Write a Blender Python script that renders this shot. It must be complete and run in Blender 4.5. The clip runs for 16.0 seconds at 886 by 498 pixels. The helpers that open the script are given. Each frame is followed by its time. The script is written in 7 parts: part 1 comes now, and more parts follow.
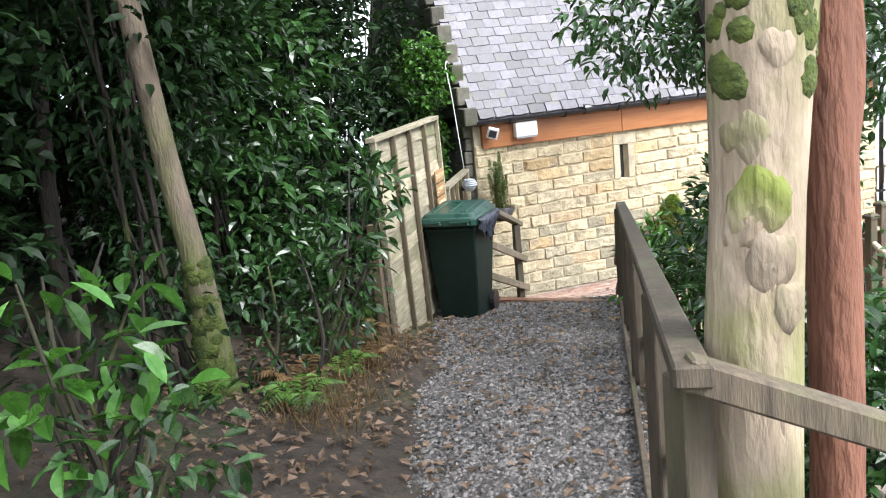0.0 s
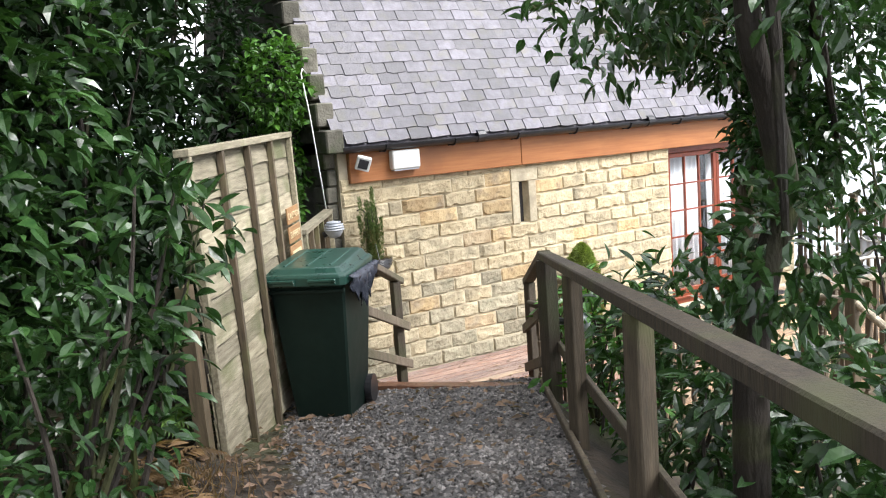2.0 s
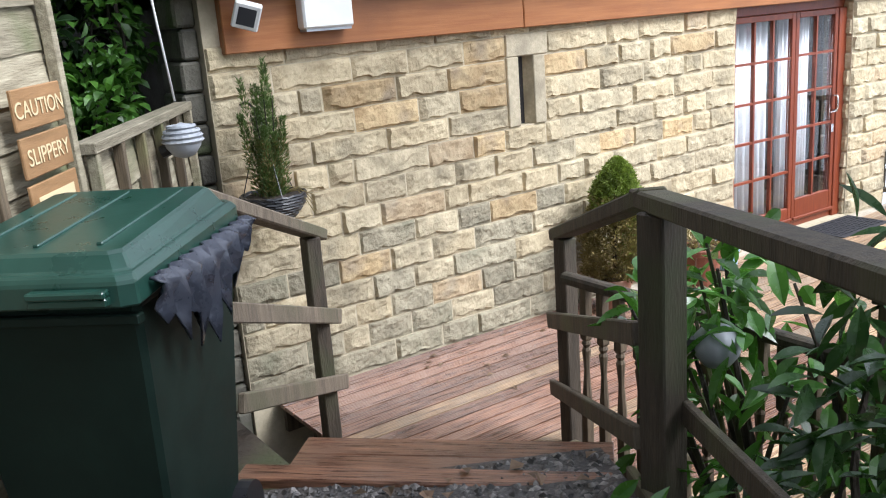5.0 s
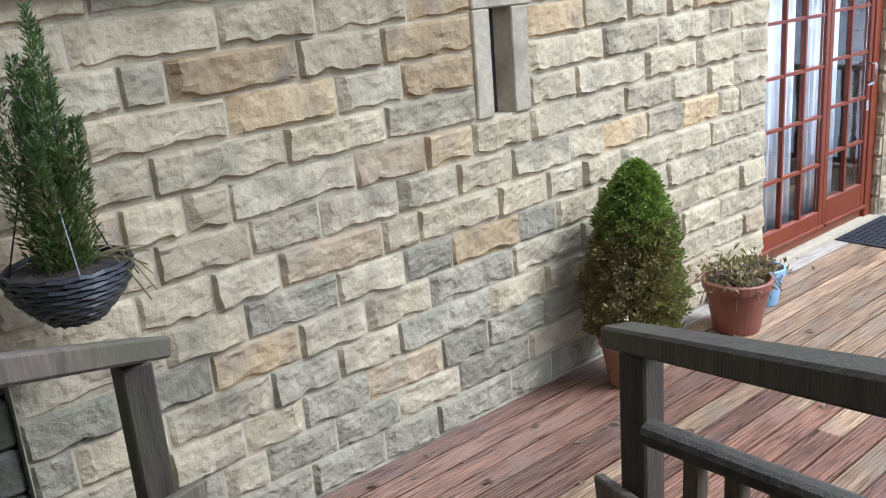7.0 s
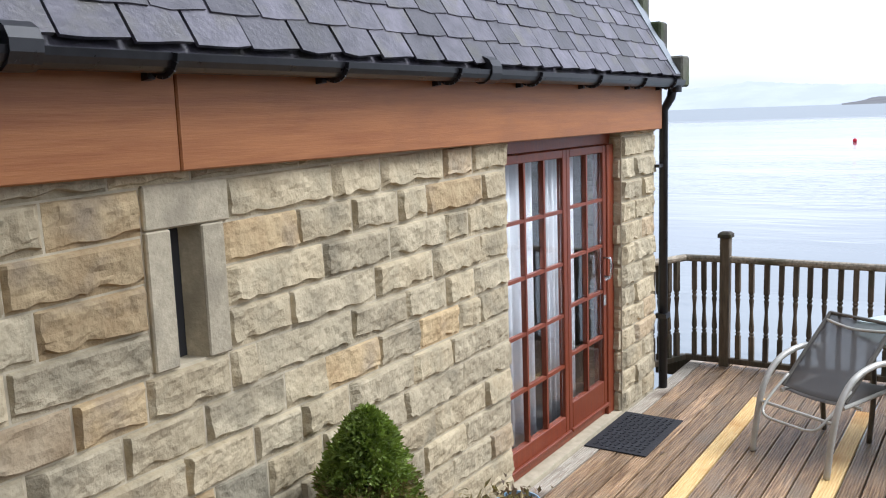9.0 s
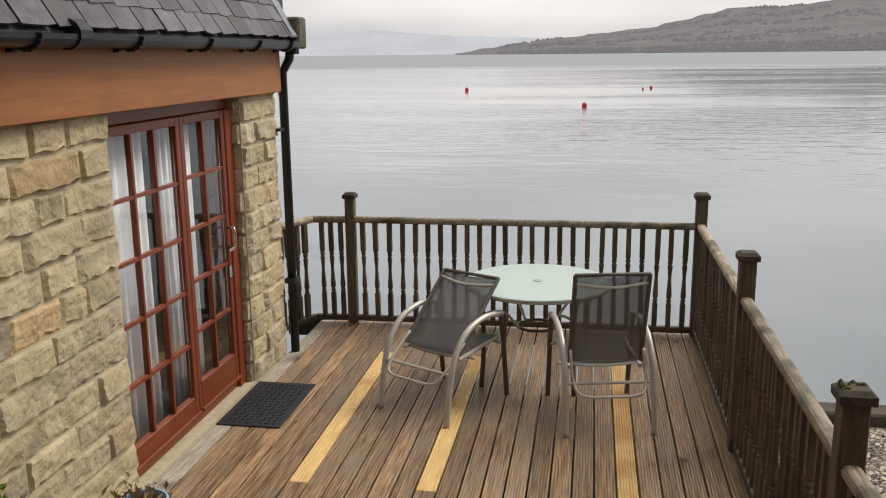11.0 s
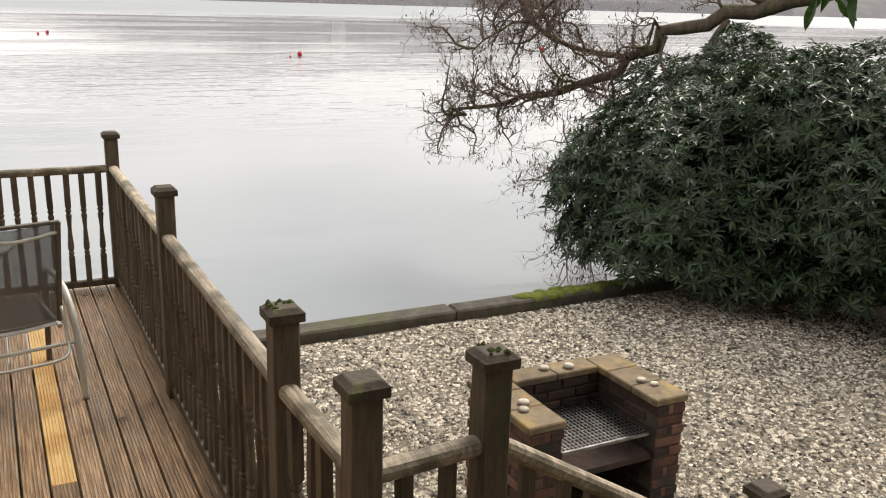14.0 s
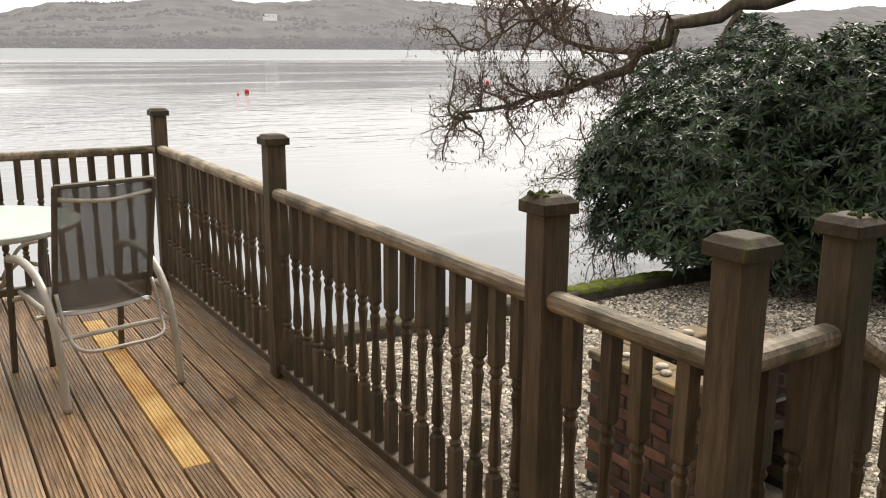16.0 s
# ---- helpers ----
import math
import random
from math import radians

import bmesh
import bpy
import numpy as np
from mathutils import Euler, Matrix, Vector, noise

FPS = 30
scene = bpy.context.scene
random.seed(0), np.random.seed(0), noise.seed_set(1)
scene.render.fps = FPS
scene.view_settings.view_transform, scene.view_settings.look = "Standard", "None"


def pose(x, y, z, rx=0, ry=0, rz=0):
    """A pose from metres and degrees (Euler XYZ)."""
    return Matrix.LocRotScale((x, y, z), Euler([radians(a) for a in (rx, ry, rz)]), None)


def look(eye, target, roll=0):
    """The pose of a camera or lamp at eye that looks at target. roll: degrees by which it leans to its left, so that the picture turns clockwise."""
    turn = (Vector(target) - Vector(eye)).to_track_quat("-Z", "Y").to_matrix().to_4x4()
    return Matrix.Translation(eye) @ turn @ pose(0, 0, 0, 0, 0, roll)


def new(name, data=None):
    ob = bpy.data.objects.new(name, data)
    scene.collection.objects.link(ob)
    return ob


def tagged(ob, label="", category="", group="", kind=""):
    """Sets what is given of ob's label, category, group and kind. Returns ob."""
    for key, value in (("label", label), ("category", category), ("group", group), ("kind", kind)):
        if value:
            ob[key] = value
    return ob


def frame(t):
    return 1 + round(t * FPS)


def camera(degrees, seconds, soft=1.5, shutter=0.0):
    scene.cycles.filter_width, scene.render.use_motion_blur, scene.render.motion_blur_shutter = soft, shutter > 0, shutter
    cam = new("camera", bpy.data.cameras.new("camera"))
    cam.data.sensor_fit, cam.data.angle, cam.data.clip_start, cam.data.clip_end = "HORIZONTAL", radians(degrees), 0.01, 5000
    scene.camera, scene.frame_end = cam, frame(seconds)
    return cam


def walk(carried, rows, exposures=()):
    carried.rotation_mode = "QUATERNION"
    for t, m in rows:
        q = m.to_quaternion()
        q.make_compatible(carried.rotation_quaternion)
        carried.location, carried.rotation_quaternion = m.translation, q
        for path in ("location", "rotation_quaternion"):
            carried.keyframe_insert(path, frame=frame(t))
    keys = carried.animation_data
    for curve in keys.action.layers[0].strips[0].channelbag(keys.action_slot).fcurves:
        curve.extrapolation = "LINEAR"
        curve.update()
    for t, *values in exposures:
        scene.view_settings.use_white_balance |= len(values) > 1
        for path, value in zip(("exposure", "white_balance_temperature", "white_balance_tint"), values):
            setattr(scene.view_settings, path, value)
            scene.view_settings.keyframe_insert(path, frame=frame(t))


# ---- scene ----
cam = camera(53.3, 16.0, soft=1.1)
PATH = [
    (0, (-6.996, -11.008, 3.214), (-6.306, -9.172, 2.824), -5.5),
    (0.5, (-6.817, -10.163, 3.038), (-5.995, -8.391, 2.612), -4.3),
    (1, (-6.551, -9.578, 2.909), (-5.683, -7.816, 2.531), -4.7),
    (1.5, (-6.317, -8.994, 2.839), (-5.343, -7.302, 2.401), -2.9),
    (2, (-6.025, -8.471, 2.787), (-5.028, -6.763, 2.489), -4.2),
    (2.5, (-5.738, -7.892, 2.708), (-4.677, -6.218, 2.435), -3.4),
    (3, (-5.395, -7.29, 2.593), (-4.334, -5.627, 2.261), -4.2),
    (3.5, (-5.093, -6.745, 2.526), (-4.058, -5.067, 2.19), -4.3),
    (6, (-3.383, -3.894, 2.159), (-2.261, -2.353, 1.555), -3.8),
    (6.5, (-3.094, -3.46, 2.126), (-1.899, -1.935, 1.63), -3.9),
    (7, (-2.851, -3.005, 2.099), (-1.632, -1.53, 1.517), -4.7),
    (7.5, (-2.531, -2.718, 2.067), (-1.332, -1.227, 1.488), -4.1),
    (8, (-2.314, -2.483, 2.126), (-0.933, -1.105, 1.689), -3.6),
    (10.5, (-1.815, -2.442, 2.456), (0.047, -1.82, 2.073), -0.7),
    (11, (-1.806, -2.476, 2.433), (0.119, -2.15, 2.001), -0.6),
    (11.5, (-1.803, -2.548, 2.426), (0.141, -2.467, 1.964), -0.2),
    (12, (-1.796, -2.607, 2.414), (0.132, -2.771, 1.908), 0.7),
    (12.5, (-1.805, -2.634, 2.38), (0.064, -3.066, 1.815), 2.1),
    (13, (-1.793, -2.656, 2.355), (-0.005, -3.322, 1.756), 3.2),
    (13.5, (-1.673, -2.649, 2.324), (0.071, -3.437, 1.745), 2.9),
    (14, (-1.485, -2.575, 2.284), (0.226, -3.463, 1.752), 1.6),
    (14.5, (-1.318, -2.385, 2.174), (0.37, -3.343, 1.694), -0.1),
    (15, (-1.081, -2.18, 2.001), (0.668, -3.034, 1.541), -1.2),
    (15.5, (-0.889, -1.956, 1.822), (0.854, -2.789, 1.305), -0.7),
    (16, (-0.679, -1.843, 1.687), (0.987, -2.857, 1.245), 0.3),
]
walk(cam, [(t, look(eye, target, roll)) for t, eye, target, roll in PATH],
     [(0, 2.2, 6000, 10), (1.5, 2.05, 6150, 11), (3.5, 1.85, 6200, 11), (6, 1.5, 5350, 11), (7, 1.35, 5150, 11), (8, 1.33, 5050, 11), (10.5, 0.22, 6850, 12), (11.2, 0.33, 6850, 12), (12.5, 0.6, 7000, 12), (13.5, 0.92, 7000, 12), (15, 0.74, 7200, 12), (16, 0.88, 7200, 12)])

# ---- world, sun, exposure ----
world = bpy.data.worlds.new("world")
scene.world = world
world.use_nodes = True
wn, wl = world.node_tree.nodes, world.node_tree.links
wn.clear()
w_out, w_bg = wn.new("ShaderNodeOutputWorld"), wn.new("ShaderNodeBackground")
w_sky, w_hsv, w_mix = wn.new("ShaderNodeTexSky"), wn.new("ShaderNodeHueSaturation"), wn.new("ShaderNodeMix")
w_co, w_map, w_noise, w_ramp = wn.new("ShaderNodeTexCoord"), wn.new("ShaderNodeMapping"), wn.new("ShaderNodeTexNoise"), wn.new("ShaderNodeValToRGB")
w_sky.sky_type, w_sky.sun_disc, w_sky.sun_elevation, w_sky.sun_rotation = "NISHITA", False, radians(47), radians(146)
w_sky.dust_density = 4.0
w_hsv.inputs["Saturation"].default_value = 0.22
w_map.inputs["Scale"].default_value = (1.0, 1.0, 5.0)
w_noise.inputs["Scale"].default_value, w_noise.inputs["Detail"].default_value = 2.2, 5.0
w_ramp.color_ramp.elements[0].position, w_ramp.color_ramp.elements[0].color = 0.32, (6.3, 6.5, 6.9, 1)
w_ramp.color_ramp.elements[1].position, w_ramp.color_ramp.elements[1].color = 0.72, (10.5, 10.5, 10.6, 1)
w_mix.data_type = "RGBA"
w_mix.inputs["Factor"].default_value = 0.8
w_bg.inputs["Strength"].default_value = 0.088
wl.new(w_co.outputs["Generated"], w_map.inputs["Vector"])
wl.new(w_map.outputs["Vector"], w_noise.inputs["Vector"])
wl.new(w_noise.outputs["Fac"], w_ramp.inputs["Fac"])
wl.new(w_sky.outputs["Color"], w_hsv.inputs["Color"])
wl.new(w_hsv.outputs["Color"], w_mix.inputs["A"])
wl.new(w_ramp.outputs["Color"], w_mix.inputs["B"])
wl.new(w_mix.outputs["Result"], w_bg.inputs["Color"])
wl.new(w_bg.outputs["Background"], w_out.inputs["Surface"])

sun = new("sun", bpy.data.lights.new("sun", "SUN"))
sun.data.energy, sun.data.angle, sun.data.color = 1.8, radians(24), (1.0, 0.96, 0.9)
sun.matrix_basis = look((7, -10.5, 13.5), (0, 0, 0))


# ---- materials ----
def mat(name, c1, c2, scale=8.0, rough=0.75, bump=0.25, stretch=(1, 1, 1), stain=None, stain_scale=0.9, stain_at=(0.52, 0.7), vary=0.18,
        fine=40.0, dist=0.01, metal=0.0, island=False, spec=0.5, coat=0.0, warp=0.0, ramp=(0.32, 0.68)):
    m = bpy.data.materials.new(name)
    m.use_nodes = True
    n, l = m.node_tree.nodes, m.node_tree.links
    b = n["Principled BSDF"]
    b.inputs["Roughness"].default_value, b.inputs["Metallic"].default_value = rough, metal
    b.inputs["Specular IOR Level"].default_value = spec
    b.inputs["Coat Weight"].default_value = coat
    co, info, off, mp = n.new("ShaderNodeTexCoord"), n.new("ShaderNodeObjectInfo"), n.new("ShaderNodeVectorMath"), n.new("ShaderNodeMapping")
    off.operation = "MULTIPLY_ADD"
    l.new(info.outputs["Random"], off.inputs[0])
    off.inputs[1].default_value = (7.3, 3.1, 5.7)
    l.new(co.outputs["Object"], off.inputs[2])
    l.new(off.outputs[0], mp.inputs["Vector"])
    mp.inputs["Scale"].default_value = stretch
    n1, r1 = n.new("ShaderNodeTexNoise"), n.new("ShaderNodeValToRGB")
    n1.inputs["Scale"].default_value, n1.inputs["Detail"].default_value, n1.inputs["Roughness"].default_value = scale, 6.0, 0.62
    n1.inputs["Distortion"].default_value = warp
    l.new(mp.outputs["Vector"], n1.inputs["Vector"])
    r1.color_ramp.elements[0].position, r1.color_ramp.elements[0].color = ramp[0], (*c1, 1)
    r1.color_ramp.elements[1].position, r1.color_ramp.elements[1].color = ramp[1], (*c2, 1)
    l.new(n1.outputs["Fac"], r1.inputs["Fac"])
    colour = r1.outputs["Color"]
    if stain:
        n2, r2, mx = n.new("ShaderNodeTexNoise"), n.new("ShaderNodeValToRGB"), n.new("ShaderNodeMix")
        n2.inputs["Scale"].default_value, n2.inputs["Detail"].default_value = stain_scale, 5.0
        l.new(off.outputs[0], n2.inputs["Vector"])
        r2.color_ramp.elements[0].position, r2.color_ramp.elements[1].position = stain_at
        l.new(n2.outputs["Fac"], r2.inputs["Fac"])
        mx.data_type = "RGBA"
        mx.inputs["B"].default_value = (*stain, 1)
        l.new(r2.outputs["Color"], mx.inputs["Factor"])
        l.new(colour, mx.inputs["A"])
        colour = mx.outputs["Result"]
    hs, mr = n.new("ShaderNodeHueSaturation"), n.new("ShaderNodeMapRange")
    mr.inputs["To Min"].default_value, mr.inputs["To Max"].default_value = 1 - vary * 1.4, 1 + vary * 1.4
    if island:
        geo = n.new("ShaderNodeNewGeometry")
        l.new(geo.outputs["Random Per Island"], mr.inputs["Value"])
    else:
        l.new(info.outputs["Random"], mr.inputs["Value"])
    l.new(mr.outputs["Result"], hs.inputs["Value"])
    l.new(colour, hs.inputs["Color"])
    l.new(hs.outputs["Color"], b.inputs["Base Color"])
    n3, bp = n.new("ShaderNodeTexNoise"), n.new("ShaderNodeBump")
    n3.inputs["Scale"].default_value, n3.inputs["Detail"].default_value = fine, 6.0
    l.new(mp.outputs["Vector"], n3.inputs["Vector"])
    bp.inputs["Strength"].default_value, bp.inputs["Distance"].default_value = bump, dist
    height = n3.outputs["Fac"]
    l.new(height, bp.inputs["Height"])
    l.new(bp.outputs["Normal"], b.inputs["Normal"])
    rr = n.new("ShaderNodeMapRange")
    rr.inputs["To Min"].default_value, rr.inputs["To Max"].default_value = max(0.03, rough - 0.14), min(1.0, rough + 0.14)
    l.new(n1.outputs["Fac"], rr.inputs["Value"])
    l.new(rr.outputs["Result"], b.inputs["Roughness"])
    return m


def leaf_mat(name, c1, c2, rough=0.35, vary=0.45, spec=0.5, lets=0.25):
    m = mat(name, c1, c2, scale=14, rough=rough, bump=0.15, vary=vary, island=True, fine=60, dist=0.004, spec=spec)
    n, l = m.node_tree.nodes, m.node_tree.links
    b, out = n["Principled BSDF"], n["Material Output"]
    tr, mx = n.new("ShaderNodeBsdfTranslucent"), n.new("ShaderNodeMixShader")
    tr.inputs["Color"].default_value = (c2[0] * 1.3, c2[1] * 1.5, c2[2] * 0.8, 1)
    mx.inputs["Fac"].default_value = lets
    l.new(b.outputs[0], mx.inputs[1])
    l.new(tr.outputs[0], mx.inputs[2])
    l.new(mx.outputs[0], out.inputs["Surface"])
    return m


STONE = [mat("sandstone_buff", (0.385, 0.31, 0.19), (0.60, 0.505, 0.33), 7, 0.9, 0.55, stain=(0.31, 0.265, 0.175), stain_scale=3.5, fine=24, dist=0.03, vary=0.09),
         mat("sandstone_grey", (0.355, 0.297, 0.192), (0.565, 0.482, 0.325), 8, 0.9, 0.55, stain=(0.28, 0.24, 0.16), stain_scale=3.5, fine=24, dist=0.03, vary=0.09),
         mat("sandstone_ochre", (0.37, 0.27, 0.155), (0.53, 0.42, 0.27), 6, 0.9, 0.5, stain=(0.33, 0.28, 0.20), stain_scale=4, fine=24, dist=0.03, vary=0.14),
         mat("sandstone_iron", (0.385, 0.268, 0.135), (0.555, 0.425, 0.24), 6, 0.9, 0.5, stain=(0.33, 0.26, 0.17), stain_scale=4, fine=24, dist=0.03, vary=0.12)]
# damp, algae-tinged stone; the trees' shade is put into its colour too
STONE_DAMP_SHADE = mat("sandstone_damp_shade", (0.24, 0.212, 0.145), (0.43, 0.38, 0.267), 7, 0.85, 0.7, stain=(0.22, 0.207, 0.14), stain_scale=3, fine=24, dist=0.03, vary=0.15)
MORTAR = mat("mortar", (0.40, 0.345, 0.24), (0.53, 0.465, 0.335), 14, 0.95, 0.4, fine=90, dist=0.004)
# mossy gable stone; also holds the shade of the left corner as dark colour
STONE_DARK = mat("mossy_shaded_stone", (0.07, 0.065, 0.05), (0.16, 0.15, 0.12), 7, 0.95, 0.6, stain=(0.06, 0.08, 0.025), stain_scale=3, fine=45, dist=0.015, vary=0.3)
SURROUND = mat("dressed_stone", (0.45, 0.385, 0.265), (0.62, 0.54, 0.385), 30, 0.9, 0.7, stain=(0.38, 0.33, 0.235), stain_scale=5, fine=80, dist=0.004)
SLATE = mat("slate", (0.042, 0.038, 0.050), (0.125, 0.115, 0.138), 9, 0.42, 0.6, stain=(0.085, 0.078, 0.065), stain_scale=6, fine=40, dist=0.008, vary=0.34, spec=0.5)
SLATE_IS = mat("slate_far", (0.042, 0.038, 0.050), (0.125, 0.115, 0.138), 9, 0.42, 0.6, stain=(0.085, 0.078, 0.065), stain_scale=6, fine=40, dist=0.008, vary=0.34, spec=0.5, island=True)
BEAM = mat("stained_timber", (0.30, 0.105, 0.03), (0.42, 0.17, 0.055), 5, 0.5, 0.12, (0.35, 6, 6), stain=(0.26, 0.10, 0.035), stain_scale=1.6, fine=30, vary=0.03)
DOOR_WOOD = mat("mahogany_stain", (0.16, 0.03, 0.012), (0.24, 0.055, 0.02), 6, 0.38, 0.1, (8, 8, 0.6), fine=25, vary=0.06)
BLACK_PL = mat("black_plastic", (0.012, 0.012, 0.014), (0.022, 0.022, 0.025), 20, 0.32, 0.04, vary=0.05)
LEAD = mat("lead_flashing", (0.19, 0.21, 0.23), (0.30, 0.32, 0.34), 8, 0.5, 0.2, metal=0.3)
DECK = [mat("deck_brown", (0.12, 0.066, 0.034), (0.54, 0.36, 0.205), 8, 0.34, 0.5, (0.5, 9, 9), stain=(0.29, 0.22, 0.15), stain_scale=2.6, stain_at=(0.5, 0.75), vary=0.2, ramp=(0.34, 0.68), fine=30, dist=0.004),
        mat("deck_red", (0.052, 0.022, 0.013), (0.30, 0.15, 0.088), 8, 0.30, 0.5, (0.5, 9, 9), stain=(0.22, 0.13, 0.09), stain_scale=2.2, vary=0.26, ramp=(0.34, 0.68), fine=30, dist=0.004),
        mat("deck_pale", (0.34, 0.29, 0.22), (0.55, 0.49, 0.40), 9, 0.6, 0.5, (0.5, 9, 9), stain=(0.14, 0.10, 0.07), stain_scale=3, vary=0.1, ramp=(0.38, 0.64), fine=30, dist=0.004),
        mat("deck_new_pine", (0.66, 0.43, 0.16), (0.80, 0.60, 0.28), 9, 0.5, 0.5, (0.5, 9, 9), stain=(0.56, 0.31, 0.10), stain_scale=2.5, vary=0.06, ramp=(0.38, 0.64), fine=30, dist=0.004)]
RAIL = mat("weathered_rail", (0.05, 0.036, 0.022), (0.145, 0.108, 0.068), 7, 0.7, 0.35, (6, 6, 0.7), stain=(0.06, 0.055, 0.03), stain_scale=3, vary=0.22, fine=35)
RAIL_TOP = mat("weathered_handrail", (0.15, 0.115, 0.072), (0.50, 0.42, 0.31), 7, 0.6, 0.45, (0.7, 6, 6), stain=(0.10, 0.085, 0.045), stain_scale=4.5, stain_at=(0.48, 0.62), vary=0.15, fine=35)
CAP = mat("mossy_cap_timber", (0.03, 0.023, 0.015), (0.075, 0.058, 0.038), 8, 0.8, 0.5, stain=(0.11, 0.115, 0.045), stain_scale=9, stain_at=(0.56, 0.68), fine=40, vary=0.2)
ROUGH_WOOD = mat("grey_rough_timber", (0.042, 0.032, 0.021), (0.115, 0.09, 0.06), 6, 0.8, 0.5, (5, 5, 0.7), stain=(0.10, 0.10, 0.045), stain_scale=2.2, fine=28, vary=0.15)
GREY_WOOD = mat("grey_weathered_timber", (0.085, 0.066, 0.046), (0.21, 0.168, 0.12), 6, 0.8, 0.5, (5, 5, 0.7), stain=(0.11, 0.10, 0.06), stain_scale=2.2, fine=28, vary=0.15)
# wet post timber, darkened further to carry the shade round the steps
POST_DK = mat("damp_shaded_post", (0.028, 0.022, 0.015), (0.075, 0.058, 0.04), 6, 0.7, 0.5, (5, 5, 0.7), stain=(0.05, 0.055, 0.025), stain_scale=2.2, fine=28, vary=0.15)
FENCE = mat("fence_boards", (0.17, 0.145, 0.095), (0.37, 0.33, 0.235), 6, 0.8, 0.5, (0.7, 6, 6), stain=(0.14, 0.145, 0.07), stain_scale=2.6, fine=26, vary=0.2)
FENCE_DK = mat("fence_battens", (0.06, 0.045, 0.027), (0.14, 0.105, 0.065), 6, 0.8, 0.4, (6, 6, 0.7), stain=(0.12, 0.12, 0.05), stain_scale=3, fine=26, vary=0.2)
BIN = mat("bin_green_body", (0.004, 0.012, 0.009), (0.008, 0.019, 0.014), 10, 0.6, 0.1, spec=0.22, fine=120, dist=0.002, vary=0.05)
BIN_LID = mat("bin_green_lid", (0.009, 0.035, 0.026), (0.018, 0.058, 0.043), 7, 0.30, 0.1, stain=(0.03, 0.085, 0.066), fine=100, dist=0.002, vary=0.05)
BAG = mat("dark_bin_bag", (0.026, 0.03, 0.044), (0.06, 0.066, 0.088), 14, 0.28, 0.5, fine=16, dist=0.02)
ALU = mat("champagne_metal", (0.46, 0.445, 0.395), (0.58, 0.56, 0.50), 12, 0.42, 0.05, metal=0.25, vary=0.05)
ALU_DK = mat("dark_frame_metal", (0.10, 0.09, 0.075), (0.15, 0.135, 0.11), 12, 0.45, 0.05, metal=0.4, vary=0.05)
CHROME = mat("chrome", (0.75, 0.75, 0.75), (0.85, 0.85, 0.85), 10, 0.18, 0.02, metal=1.0)
TERRA = mat("terracotta", (0.26, 0.115, 0.07), (0.36, 0.18, 0.115), 7, 0.7, 0.2, stain=(0.36, 0.25, 0.18), stain_scale=4, fine=60, dist=0.004, vary=0.12)
POT_RED = mat("red_plastic_pot", (0.19, 0.065, 0.04), (0.26, 0.10, 0.065), 6, 0.5, 0.1, fine=60, dist=0.003)
BLUE = mat("pale_blue_plastic", (0.25, 0.42, 0.60), (0.33, 0.52, 0.70), 6, 0.45, 0.1, vary=0.03)
SOIL = mat("soil", (0.03, 0.022, 0.015), (0.075, 0.055, 0.04), 20, 0.95, 0.8, fine=40, dist=0.02)
EARTH = mat("leaf_litter_ground", (0.018, 0.014, 0.010), (0.055, 0.04, 0.027), 6, 0.95, 0.8, stain=(0.05, 0.06, 0.02), stain_scale=1.2, fine=30, dist=0.03)
PATH_M = mat("dark_gravel", (0.042, 0.038, 0.037), (0.125, 0.115, 0.108), 45, 0.7, 1.0, stain=(0.07, 0.05, 0.035), stain_scale=1.6, fine=60, dist=0.02)
CHIPS = mat("dark_gravel_chips", (0.04, 0.036, 0.034), (0.20, 0.183, 0.17), 30, 0.5, 0.2, vary=0.62, island=True)
BEACH = mat("pale_gravel", (0.085, 0.068, 0.05), (0.25, 0.215, 0.165), 60, 0.9, 1.0, stain=(0.22, 0.18, 0.135), stain_scale=0.7, fine=50, dist=0.02)
PEBBLE = mat("pale_pebbles", (0.25, 0.215, 0.165), (0.60, 0.55, 0.46), 20, 0.8, 0.2, vary=0.68, island=True)
CONCRETE = mat("shore_concrete", (0.035, 0.029, 0.022), (0.10, 0.086, 0.066), 7, 0.9, 0.6, stain=(0.06, 0.068, 0.022), stain_scale=2.2, fine=45, dist=0.01)
MOSS = mat("bright_moss", (0.085, 0.11, 0.015), (0.19, 0.22, 0.03), 18, 0.95, 0.9, fine=60, dist=0.02)
BRICK = mat("sooty_brick", (0.095, 0.045, 0.03), (0.21, 0.095, 0.06), 9, 0.9, 0.5, stain=(0.035, 0.03, 0.026), stain_scale=3, stain_at=(0.42, 0.66), fine=50, dist=0.008, vary=0.35)
BRICK_SOOT = mat("sooted_brick", (0.018, 0.012, 0.010), (0.07, 0.038, 0.028), 9, 0.85, 0.5, fine=50, dist=0.008, vary=0.3)
SLAB = mat("lichened_slab", (0.11, 0.08, 0.046), (0.24, 0.185, 0.115), 9, 0.9, 0.4, stain=(0.30, 0.21, 0.08), stain_scale=5, fine=50, dist=0.006, vary=0.12)
GRILL = mat("sooted_steel", (0.16, 0.16, 0.16), (0.36, 0.36, 0.36), 15, 0.35, 0.1, metal=0.9)
WHITE = mat("white_plastic", (0.78, 0.78, 0.76), (0.84, 0.84, 0.82), 8, 0.45, 0.03, vary=0.02)
GREY_PL = mat("grey_plastic", (0.28, 0.30, 0.33), (0.38, 0.40, 0.43), 10, 0.5, 0.1, vary=0.05)
CURTAIN = mat("white_curtain", (0.72, 0.73, 0.74), (0.82, 0.83, 0.84), 5, 0.9, 0.1, vary=0.03)
